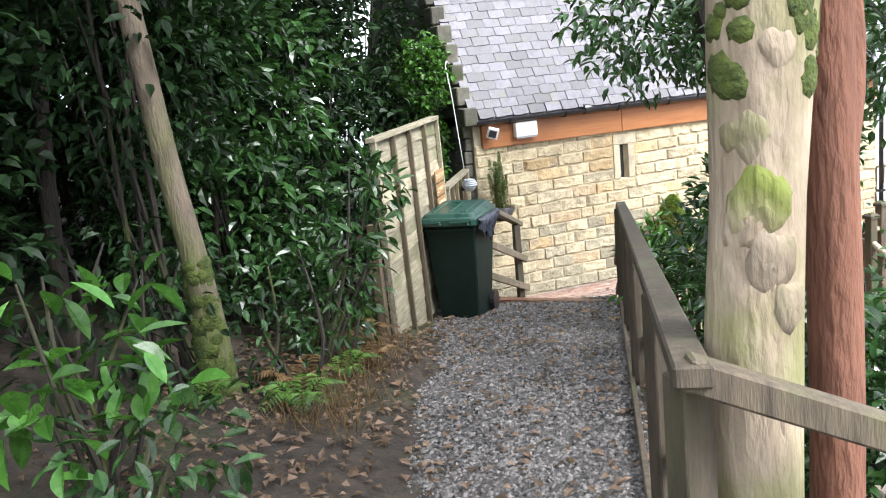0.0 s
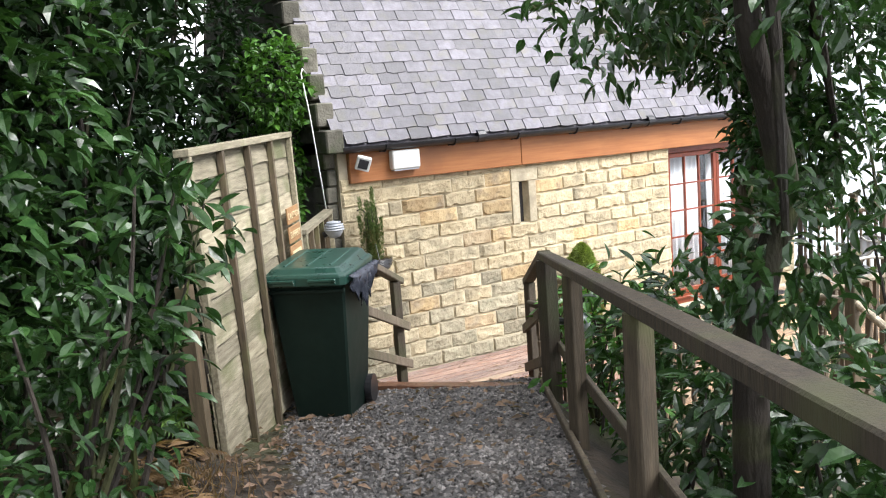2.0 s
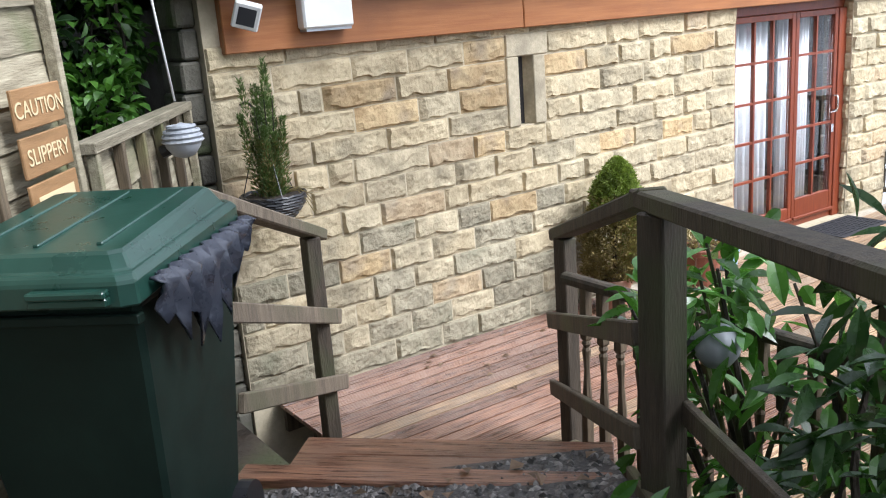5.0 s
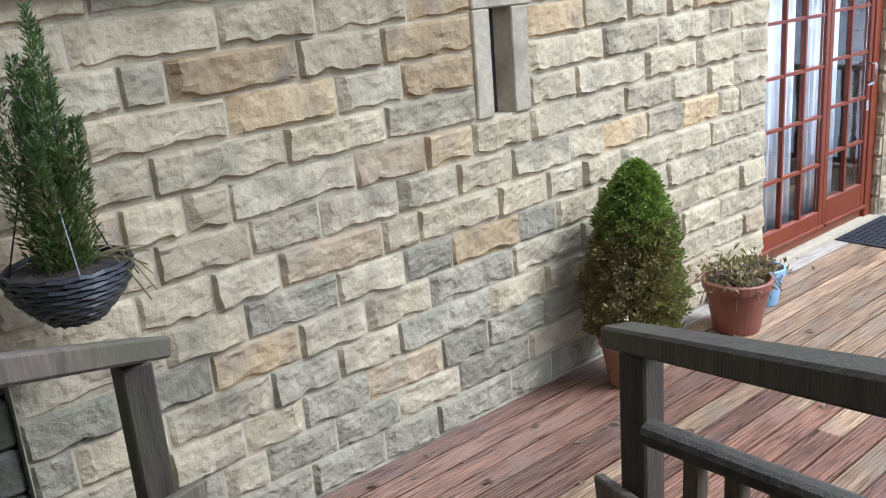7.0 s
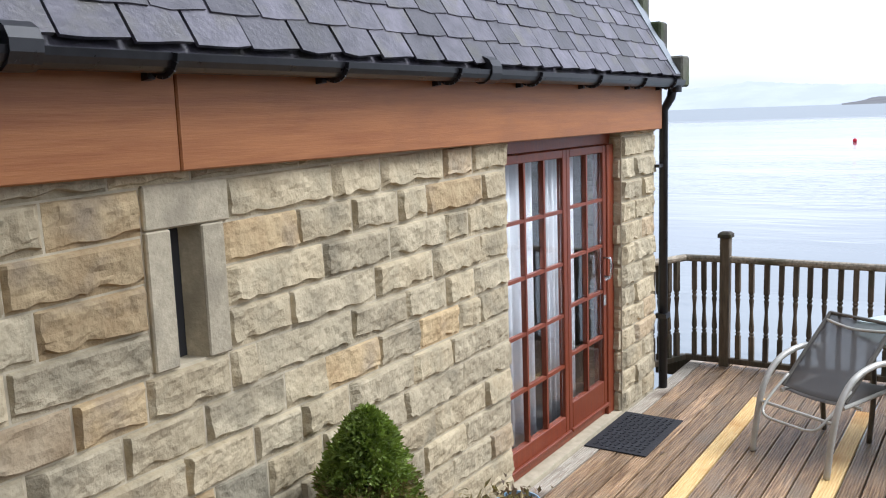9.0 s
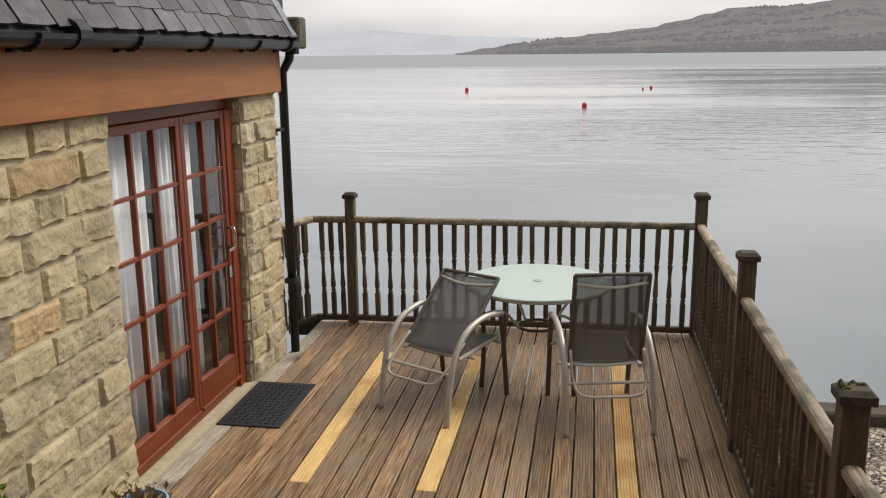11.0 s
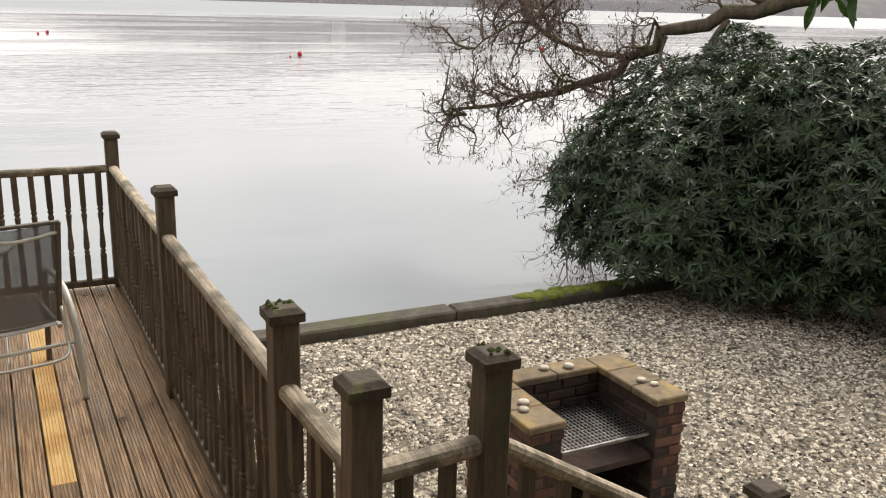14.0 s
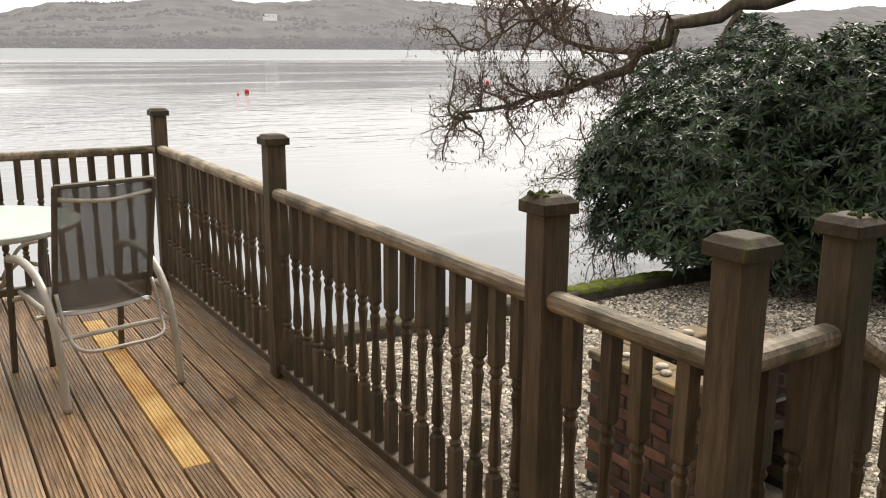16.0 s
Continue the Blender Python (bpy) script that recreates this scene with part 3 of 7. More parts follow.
# ---- path down to the steps ----
g = Geo()
ss, ws = np.arange(-0.12, 14, 0.3), np.linspace(-1.28, 0.74, 9)
for s in ss:
    for w in ws:
        wt = path_left(s) + (path_right(s) - path_left(s)) * (float(w) + 1.28) / 2.02
        p = PATH_O + PATH_U * float(s) + PATH_N * wt
        g.v.append((p.x, p.y, path_z(s) + 0.015 + 0.012 * noise.noise(Vector((p.x * 2, p.y * 2, 3)))))
nx = len(ws)
g.f = [(j * nx + i, j * nx + i + 1, (j + 1) * nx + i + 1, (j + 1) * nx + i) for j in range(len(ss) - 1) for i in range(nx - 1)]
structure("path", g, PATH_M, "sloping path of dark wet gravel chippings", smooth=True)


def scatter(name, rng, spots, lo, hi, material, label, category, flat=0.6):
    """Loose stones: squashed, uneven octahedra."""
    base = np.array([(1, 0, 0), (0, 1, 0), (-1, 0, 0), (0, -1, 0), (0, 0, 1), (0, 0, -1)], float)
    fc = np.array([(0, 1, 4), (1, 2, 4), (2, 3, 4), (3, 0, 4), (1, 0, 5), (2, 1, 5), (3, 2, 5), (0, 3, 5)])
    n = len(spots)
    size = rng.uniform(lo, hi, (n, 1, 1)) * rng.uniform(0.6, 1.35, (n, 1, 3))
    size[:, :, 2] *= flat
    a = rng.uniform(0, 6.28, n)
    c, s = np.cos(a), np.sin(a)
    v = base[None] * size * rng.uniform(0.75, 1.2, (n, 6, 1))
    v = np.stack([v[:, :, 0] * c[:, None] - v[:, :, 1] * s[:, None], v[:, :, 0] * s[:, None] + v[:, :, 1] * c[:, None], v[:, :, 2]], 2)
    v += np.asarray(spots)[:, None, :]
    me = bpy.data.meshes.new(name)
    me.from_pydata(v.reshape(-1, 3).tolist(), [], (np.arange(n)[:, None, None] * 6 + fc[None]).reshape(-1, 3).tolist())
    me.materials.append(material)
    return tagged(new(name, me), label, category, "", "stuff")


rng = np.random.default_rng(8)
spots = []
for _ in range(24000):
    s = rng.uniform(-0.1, 8.5)
    w = rng.uniform(path_left(s) - 0.04, path_right(s))
    p = PATH_O + PATH_U * s + PATH_N * w
    spots.append((p.x, p.y, path_z(s) + 0.018))
scatter("gravel", rng, spots, 0.007, 0.024, CHIPS, "loose dark grey gravel chippings on the path", "gravel")
# woods on the far hillside: along the water, in patches above and on the skyline
rw = np.random.default_rng(19)
spots = []
while len(spots) < 6500:
    y = rw.uniform(-2600, 240)
    dx = rw.choice([rw.uniform(0, 50), rw.uniform(50, 600), rw.uniform(660, 700)], p=[0.35, 0.5, 0.15])
    if dx > 50 and noise.noise(Vector((y * 0.006, dx * 0.012, 4))) < 0.14:
        continue
    hgt = float(np.interp(y, [p[0] for p in HILL], [p[1] for p in HILL]))
    hgt *= 1 + 0.10 * noise.noise(Vector((y * 0.004, 5, 0)))
    up = float(np.interp(dx, [0, 30, 245, 490, 700], [0, 0.13, 0.42, 0.75, 1.0]))
    spots.append((2300 + 60 * math.sin(y * 0.0021) + dx, y * (1 + dx / 2300), up * hgt - 1.0))
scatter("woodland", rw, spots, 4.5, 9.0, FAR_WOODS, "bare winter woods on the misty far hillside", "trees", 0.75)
spots = []
while len(spots) < 72000:
    x, y = rng.uniform(0.6, 6.1), rng.uniform(-11, -3.7)
    if ground_z(x, y) < -0.8 and not (2.2 < x < 3.3 and -6.4 < y < -5.2):
        spots.append((x, y, max(ground_z(x, y), -0.9) + 0.016))
scatter("shingle", rng, spots, 0.007, 0.026, PEBBLE, "loose pale pebbles and shell-coloured shingle", "gravel")

# ---- the house ----
COURSE, BEAM_Z, OPEN_L, OPEN_R, END_L, END_R = 0.163, 2.155, 2.42, 4.2, -2.27, 4.9
SLOT = (0.0, 0.135, 1.469, 1.958)
g = Geo()
for lo, hi in (((END_L, -0.003, -0.9), (SLOT[0] + 0.0, 0.3, 2.52)), ((SLOT[1], -0.003, -0.9), (OPEN_L, 0.3, 2.52)), ((SLOT[0], -0.003, -0.9), (SLOT[1], 0.3, SLOT[2])),
               ((SLOT[0], -0.003, SLOT[3]), (SLOT[1], 0.3, 2.52)), ((OPEN_R, -0.003, -0.9), (END_R, 0.3, 2.52)), ((OPEN_L, -0.003, BEAM_Z), (OPEN_R, 0.3, 2.52)), ((OPEN_L, -0.003, -0.9), (OPEN_R, 0.3, 0.02))):
    g.box(lo, hi)
wall_front = structure("wall_front", g, MORTAR, "rock-faced sandstone house wall in even courses")
g = Geo().box((END_L + 0.02, 4.3, -0.9), (END_R - 0.02, 4.55, 2.6)).box((END_L, 0.3, -0.9), (END_L + 0.3, 4.3, 2.6)).box((END_R - 0.3, 0.3, -0.9), (END_R, 4.3, 2.6))
for xa, xb in ((END_L - 0.16, END_L + 0.14), (END_R - 0.05, END_R + 0.25)):
    g.add([(xa, -0.05, 2.6), (xa, 4.55, 2.6), (xa, 2.2, 6.5), (xb, -0.05, 2.6), (xb, 4.55, 2.6), (xb, 2.2, 6.5)], [(0, 2, 1), (3, 4, 5), (0, 3, 5, 2), (1, 2, 5, 4), (0, 1, 4, 3)])
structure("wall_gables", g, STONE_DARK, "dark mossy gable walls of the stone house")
structure("floor", Geo().box((END_L, 0.3, -0.05), (END_R, 4.3, 0.06)), ROOM, "plain floor inside the house")
structure("ceiling", Geo().box((END_L, 0.3, 2.45), (END_R, 4.3, 2.52)), ROOM, "plain ceiling inside the house")

# roof: a solid slope with slates laid on it
SLOPE = math.atan2(1.68, 1.0)
E_Y, E_Z = -0.16, 2.575
g = Geo()
ry, rz = 2.2, E_Z + (2.2 - E_Y) * 1.68
g.add([(END_L, E_Y, E_Z - 0.03), (END_R + 0.1, E_Y, E_Z - 0.03), (END_R + 0.1, ry, rz - 0.03), (END_L, ry, rz - 0.03), (END_L, 4.6, E_Z - 0.03), (END_R + 0.1, 4.6, E_Z - 0.03),
       (END_L, E_Y, E_Z - 0.08), (END_R + 0.1, E_Y, E_Z - 0.08), (END_L, 4.6, E_Z - 0.08), (END_R + 0.1, 4.6, E_Z - 0.08)],
      [(0, 1, 2, 3), (3, 2, 5, 4), (6, 7, 1, 0), (4, 5, 9, 8), (6, 8, 9, 7), (0, 3, 4, 8, 6), (1, 7, 9, 5, 2)])
roof = structure("roof", g, SLATE, "steep roof of weathered grey slates")

# timber lintel beam and fascia over the wall
beam_th = structure("lintel_beam", Geo().box((-2.17, -0.075, BEAM_Z), (0.02, -0.004, 2.50)).box((0.025, -0.075, BEAM_Z), (4.89, -0.004, 2.50)), BEAM, "orange-brown stained timber beam under the eaves", bevel=0.006)

# gutter: half-round, open above, with brackets and joints
gutter = thing("gutter", pose(0, 0, 0), "black plastic half-round gutter along the eaves", "gutter")
g = Geo()
GY, GZ, GR = -0.165, 2.535, 0.06
arc = [math.pi + math.pi * k / 8 for k in range(9)]
ring = [(math.cos(a) * GR, math.sin(a) * GR) for a in arc] + [(math.cos(a) * (GR - 0.006), math.sin(a) * (GR - 0.006)) for a in reversed(arc)]
for x in (-2.28, 5.02):
    g.v += [(x, GY + a, GZ + b) for a, b in ring]
n = len(ring)
g.f = [(j, (j + 1) % n, n + (j + 1) % n, n + j) for j in range(n)] + [tuple(range(9)), tuple(n + j for j in reversed(range(9)))]
part("channel", g, BLACK_PL, gutter)
for x in (-1.8, -0.95, -0.1, 0.75, 1.6, 2.45, 3.3, 4.1, 4.75):
    br = Geo()
    for j in range(8):
        a0, a1 = arc[j], arc[j + 1]
        br.beam((x, GY + math.cos(a0) * (GR + 0.004), GZ + math.sin(a0) * (GR + 0.004)), (x, GY + math.cos(a1) * (GR + 0.004), GZ + math.sin(a1) * (GR + 0.004)), 0.03, 0.008, (1, 0, 0.01))
    br.beam((x, GY + 0.06, GZ - 0.05), (x, -0.04, GZ - 0.06), 0.03, 0.05)
    part("bracket", br, BLACK_PL, gutter)
for x in (-0.6, 1.95):
    part("joint", Geo().tube([(x - 0.05, GY, GZ), (x + 0.05, GY, GZ)], GR + 0.01, 12), BLACK_PL, gutter)

pipe = thing("downpipe", pose(4.97, -0.06, 0), "black plastic downpipe at the house corner", "downpipe")
part("pipe", Geo().tube([(0.0, -0.08, 2.5), (0.0, -0.06, 2.40), (0, 0, 2.3), (0, 0, 0.0)], 0.036, 12), BLACK_PL, pipe, smooth=True)
part("outlet", Geo().tube([(0, -0.1, 2.55), (0, -0.1, 2.44)], 0.045, 12), BLACK_PL, pipe)
part("clip", Geo().box((-0.13, -0.01, 1.85), (0.05, 0.045, 1.875)), BLACK_PL, pipe)
part("clip", Geo().box((-0.06, -0.045, 0.6), (0.05, 0.045, 0.64)), BLACK_PL, pipe)

# skew stones stepping up both gables, and the lead along the right verge
for side, x0, x1 in (("left", END_L - 0.2, END_L + 0.0), ("right", END_R + 0.08, END_R + 0.27)):
    rng = np.random.default_rng(21)
    for k in range(14):
        y = -0.12 + k * 0.165
        z = E_Z - 0.1 + (y - E_Y) * 1.68
        jj = rng.uniform(-0.02, 0.02, 4)
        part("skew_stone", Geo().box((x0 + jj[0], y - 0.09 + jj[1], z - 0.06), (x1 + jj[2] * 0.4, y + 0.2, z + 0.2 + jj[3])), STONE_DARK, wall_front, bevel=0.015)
    # corner stones: mossy, and coloured dark for the shaded corner they stand in
    for k in range(15):
        if side == "left":
            jj = rng.uniform(-0.02, 0.02, 3)
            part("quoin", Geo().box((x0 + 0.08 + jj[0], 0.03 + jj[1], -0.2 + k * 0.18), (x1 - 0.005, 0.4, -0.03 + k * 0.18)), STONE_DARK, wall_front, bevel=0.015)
g = Geo()
g.beam((END_R + 0.05, E_Y - 0.02, E_Z + 0.0), (END_R + 0.05, ry, rz + 0.03), 0.14, 0.025, (0, -0.86, 0.5))
part("flashing", g, LEAD, wall_front, "grey lead verge flashing")

# slit window: dressed surround, splayed reveal, pane coloured near-black for the opening's inner darkness
slit = thing("window_1", pose(0, 0, 0), "narrow slit window in a dressed stone surround", "window", kind="structure")
part("jamb", Geo().box((-0.107, -0.022, SLOT[2]), (-0.001, 0.01, SLOT[3])), SURROUND, slit, bevel=0.006)
part("jamb", Geo().box((SLOT[1] + 0.001, -0.022, SLOT[2]), (0.245, 0.01, SLOT[3])), SURROUND, slit, bevel=0.006)
part("lintel", Geo().box((-0.107, -0.022, SLOT[3] + 0.003), (0.275, 0.01, SLOT[3] + COURSE - 0.006)), SURROUND, slit, bevel=0.006)
part("reveal", Geo().add([(SLOT[1] - 0.001, -0.015, z) for z in SLOT[2:]] + [(0.118, 0.085, z) for z in SLOT[2:]] + [(SLOT[1] - 0.001, 0.085, z) for z in SLOT[2:]],
                         [(0, 1, 3, 2), (2, 3, 5, 4), (4, 5, 1, 0), (0, 2, 4), (1, 5, 3)]), SURROUND, slit)
part("pane", Geo().box((0.001, 0.088, SLOT[2] + 0.001), (SLOT[1] - 0.001, 0.094, SLOT[3] - 0.001)), LENS, slit, "pane coloured near-black for the dark opening")

# glazed doors: two leaves in one frame, set back in the opening
doors = thing("door_1", pose(0, 0.085, 0), "closed red-brown glazed timber doors with white curtains behind", "door", kind="structure")
DZ0, DZ1, MID = 0.02, BEAM_Z, 3.39
fr = Geo().box((OPEN_L, 0, DZ1 - 0.085), (OPEN_R, 0.09, DZ1)).box((OPEN_L, 0, DZ0), (OPEN_L + 0.045, 0.09, DZ1 - 0.085)).box((OPEN_R - 0.13, -0.03, DZ0), (OPEN_R, 0.09, DZ1 - 0.085))
fr.box((OPEN_L + 0.045, 0.0, DZ0), (OPEN_R - 0.13, 0.09, DZ0 + 0.06))
part("door_frame", fr, DOOR_WOOD, doors, bevel=0.006)


def door_leaf(x0, x1, cols, kick):
    st = 0.055
    z0, z1 = DZ0 + 0.06, DZ1 - 0.087
    leaf = part("door_leaf", Geo().box((x0, -0.02, z0), (x0 + st, 0.03, z1)).box((x1 - st, -0.02, z0), (x1, 0.03, z1)).box((x0 + st, -0.02, z1 - st), (x1 - st, 0.03, z1))
                .box((x0 + st, -0.02, z0), (x1 - st, 0.03, z0 + kick)), DOOR_WOOD, doors, bevel=0.005)
    part("weather_bar", Geo().box((x0 + 0.01, -0.045, z0 + 0.02), (x1 - 0.01, -0.021, z0 + 0.045)), DOOR_WOOD, leaf, bevel=0.004)
    ax, bx_, az, bz = x0 + st, x1 - st, z0 + kick, z1 - st
    for i in range(1, cols):
        x = ax + (bx_ - ax) * i / cols
        part("glazing_bar", Geo().box((x - 0.011, -0.016, az), (x + 0.011, 0.02, bz)), DOOR_WOOD, leaf)
    for i in range(1, 5):
        z = az + (bz - az) * i / 5
        part("glazing_bar", Geo().box((ax, -0.014, z - 0.011), (bx_, 0.018, z + 0.011)), DOOR_WOOD, leaf)
    for i in range(cols):
        for j in range(5):
            xa, xb = ax + (bx_ - ax) * i / cols, ax + (bx_ - ax) * (i + 1) / cols
            za, zb = az + (bz - az) * j / 5, az + (bz - az) * (j + 1) / 5
            pn = part("pane", Geo().box((xa + 0.002, 0.003, za + 0.002), (xb - 0.002, 0.007, zb - 0.002)), GLASS, leaf)
            pn.visible_shadow = False
    return leaf


leaf_l = door_leaf(OPEN_L + 0.047, MID - 0.002, 3, 0.15)
leaf_r = door_leaf(MID + 0.002, OPEN_R - 0.132, 2, 0.22)
h = Geo().tube([(4.02, -0.02, 1.10), (4.02, -0.07, 1.10), (4.02, -0.075, 1.12), (4.02, -0.075, 1.22), (4.02, -0.07, 1.24), (4.02, -0.02, 1.24)], 0.009, 8)
part("handle", h, CHROME, leaf_r, "chrome door handle", smooth=True)
part("lever", Geo().tube([(4.03, -0.02, 1.09), (4.03, -0.06, 1.09), (3.93, -0.065, 1.09)], 0.008, 8), CHROME, leaf_r, "chrome lever")
part("lock_plate", Geo().box((4.012, -0.026, 0.88), (4.042, -0.0205, 0.96)), CHROME, leaf_r)

# curtains in folds behind the glass
def curtain(x0, x1):
    gg = Geo()
    n = 40
    for z in (0.1, 2.1):
        gg.v += [(x0 + (x1 - x0) * i / n, 0.24 + 0.028 * math.sin(i * 1.25) + 0.01 * math.sin(i * 0.37), z) for i in range(n + 1)]
    gg.f = [(i, i + 1, n + 2 + i, n + 1 + i) for i in range(n)]
    ob = part("curtain", gg, CURTAIN, None, "white full-length curtain hanging behind the glazed doors", smooth=True)
    md = ob.modifiers.new("thick", "SOLIDIFY")
    md.thickness = 0.004
    return tagged(ob, category="curtain", group="curtains behind the doors")


curtain(2.36, 3.20)
curtain(3.38, 3.84)

# white box and swivel lamp on the beam
bx1 = thing("wall_heater", pose(-1.546, -0.077, 2.36), "white plastic box fixed to the beam", "outdoor unit")
part("casing", Geo().box((-0.165, -0.10, -0.10), (0.165, 0, 0.10)), WHITE, bx1, bevel=0.012)
part("base_plate", Geo().box((-0.15, -0.09, -0.115), (0.15, 0, -0.101)), GREY_PL, bx1)
fl = thing("flood_lamp", pose(-2.06, -0.077, 2.36, 0, 0, 0), "small white floodlamp tilted on its bracket", "lamp")
part("bracket", Geo().tube([(0, 0, 0), (0, -0.08, 0.0)], 0.014, 8), GREY_PL, fl)
lm = pose(0, -0.1, 0, 20, 18, -20)
hd = part("head", Geo().box((-0.075, -0.03, -0.075), (0.075, 0.03, 0.075), lm), WHITE, fl, bevel=0.008)
part("lens", Geo().box((-0.05, -0.034, -0.05), (0.05, -0.0305, 0.05), lm), LENS, hd)

# cable hanging by the gable
part_cable = Geo().tube([(-2.42, 0.25, 3.32), (-2.52, 0.1, 3.36), (-2.6, -0.05, 3.3), (-2.61, -0.2, 2.9), (-2.6, -0.28, 2.4), (-2.57, -0.3, 1.95)], 0.007, 6)
tagged(part("cable", part_cable, WHITE, None, "white cable drooping down the gable", smooth=True), category="cable")

# ---- deck ----
deck = thing("deck", pose(0, 0, 0), "wet timber deck of grooved boards with three new boards", "deck", kind="structure")
DECK_E, DECK_S, DECK_W = 5.95, -3.52, -1.28
g = Geo()
for y in np.arange(-3.45, 0.0, 0.42):
    g.box((-1.2 if y < -1.7 else -2.1, float(y) - 0.022, -0.19), (DECK_E - 0.03, float(y) + 0.022, -0.032))
for x in (-1.2, 0.6, 2.4, 4.2, 5.85):
    for y in (-3.4, -1.7):
        g.box((x - 0.05, y - 0.05, -1.5 if x > 5 else -0.95), (x + 0.05, y + 0.05, -0.19))
part("joists", g, RAIL, deck)
part("fascia_board", Geo().box((DECK_W, DECK_S - 0.035, -0.19), (DECK_E, DECK_S - 0.008, -0.005)), RAIL, deck, bevel=0.004)
part("fascia_board", Geo().box((DECK_E + 0.002, DECK_S - 0.035, -0.19), (DECK_E + 0.028, 0.35, -0.005)), RAIL, deck, bevel=0.004)

# ---- steps from the path down to the deck ----
T_A, T_B = Vector((-2.93, -1.83)), Vector((-1.98, -2.78))
edge = (T_B - T_A).normalized()
fwd = Vector((-edge.y, edge.x))
if fwd.dot(Vector((1, 1))) < 0:
    fwd = -fwd
steps = thing("steps", pose(0, 0, 0), "timber sleeper steps between gravel path and deck", "steps", kind="structure")
for k, z in enumerate((0.565, 0.375, 0.19)):
    a, b = T_A + fwd * (k * 0.33), T_B + fwd * (k * 0.33)
    st = Geo()
    m = Matrix.Translation((a.x, a.y, 0)) @ Matrix.Rotation(math.atan2(edge.y, edge.x), 4, "Z")
    wd = (b - a).length
    if k:
        for q in range(2):
            part("tread", Geo().box((-0.05, -0.33 + q * 0.165 + 0.003, z - 0.035), (wd + 0.05, -0.33 + (q + 1) * 0.165 - 0.003, z)), DECK[1], steps, bevel=0.004, at=m @ pose(0, 0.33, 0))
        part("riser", Geo().box((-0.05, -0.025, max(z - 0.19, 0)), (wd + 0.05, 0, z - 0.036)), DECK[1], steps, at=m @ pose(0, 0.32, 0))
    else:
        part("sleeper", Geo().box((-0.08, -0.1, 0.37), (wd + 0.05, 0.02, z + 0.02)), DECK[1], steps, "red-brown sleeper edging the gravel", bevel=0.008, at=m)

# ---- path rails: rough posts, a capping rail and two side rails ----
A, B, C = Vector((-1.9, -2.96, 1.65)), Vector((-5.69, -9.23, 2.412)), Vector((-4.95, -9.56, 2.08))
TIP = Vector((-1.10, -1.62, 1.15))


def rail_run(name, p, q, posts, drops, label, foot, sgn=1, over=0.06, capw=0.10, caph=0.062, timber=ROUGH_WOOD):
    ob = thing(name, pose(0, 0, 0), label, "handrail", "rails along the path")
    d = (q - p).normalized()
    part("top_rail", Geo().beam(p - d * over, q + d * over, capw, caph), timber, ob, bevel=0.008)
    side = Vector((-d.y, d.x, 0)).normalized()
    for drop in drops:
        drop, out = drop if isinstance(drop, tuple) else (drop, 0.062 * sgn)
        o = Vector((0, 0, -drop)) + side * out
        part("side_rail", Geo().beam(p + o - d * over, q + o + d * over, 0.035, 0.085), timber, ob, bevel=0.006)
    for k, (f, w) in enumerate(posts):
        c = p + (q - p) * f
        z0 = foot(c.x, c.y)
        part("post", Geo().box((c.x - w / 2, c.y - w / 2, z0), (c.x + w / 2, c.y + w / 2, c.z - 0.03)), POST_DK if foot is not gz or f < 0.1 else ROUGH_WOOD, ob, bevel=0.006)
    return ob


def gz(x, y):
    return ground_z(x, y) - 0.15


rail_run("path_rail", A, B, [(0.02, 0.115), (0.22, 0.09), (0.48, 0.09), (0.80, 0.09), (0.985, 0.1)], ((0.72, 0.07), (1.05, -0.06)), "long weathered timber handrail beside the sloping path", gz, -1)
rail_run("path_rail", B, C, [(0.9, 0.09)], (0.45,), "weathered timber rail turning off the path corner", gz, -1, 0.02, 0.088, 0.088)
rail_run("step_rail", A, TIP, [(0.93, 0.085)], (0.47, 0.86), "mossy timber handrail down the steps", lambda x, y: 0.0)
L_TIP, L_BACK = Vector((-2.06, -0.74, 1.20)), Vector((-2.95, -1.65, 1.67))
rail_run("step_rail", L_BACK, L_TIP, [(0.92, 0.085)], (0.47, 0.86), "grey timber handrail down the steps by the wall", lambda x, y: 0.0 if y > -1 else 0.35, -1, timber=GREY_WOOD)

# ---- deck balustrades ----
RAIL_Z = 0.99
sp = Geo()
hw = 0.021
prof = [(0.018, 0.225), (0.024, 0.24), (0.015, 0.252), (0.023, 0.268), (0.0235, 0.30), (0.019, 0.36), (0.0145, 0.44), (0.0185, 0.50), (0.023, 0.545), (0.0155, 0.562), (0.024, 0.58), (0.018, 0.596)]
sp.box((-hw, -hw, 0.0), (hw, hw, 0.21))
sp.add([(-hw, -hw, 0.21), (hw, -hw, 0.21), (hw, hw, 0.21), (-hw, hw, 0.21), (-0.012, -0.012, 0.228), (0.012, -0.012, 0.228), (0.012, 0.012, 0.228), (-0.012, 0.012, 0.228)], [(0, 1, 5, 4), (1, 2, 6, 5), (2, 3, 7, 6), (3, 0, 4, 7)])
sp.lathe(prof, 8)
sp.box((-hw, -hw, 0.61), (hw, hw, 0.875))
sp.add([(-0.012, -0.012, 0.592), (0.012, -0.012, 0.592), (0.012, 0.012, 0.592), (-0.012, 0.012, 0.592), (-hw, -hw, 0.61), (hw, -hw, 0.61), (hw, hw, 0.61), (-hw, hw, 0.61)], [(0, 1, 5, 4), (1, 2, 6, 5), (2, 3, 7, 6), (3, 0, 4, 7)])
SPINDLE = sp.mesh("spindle", RAIL)


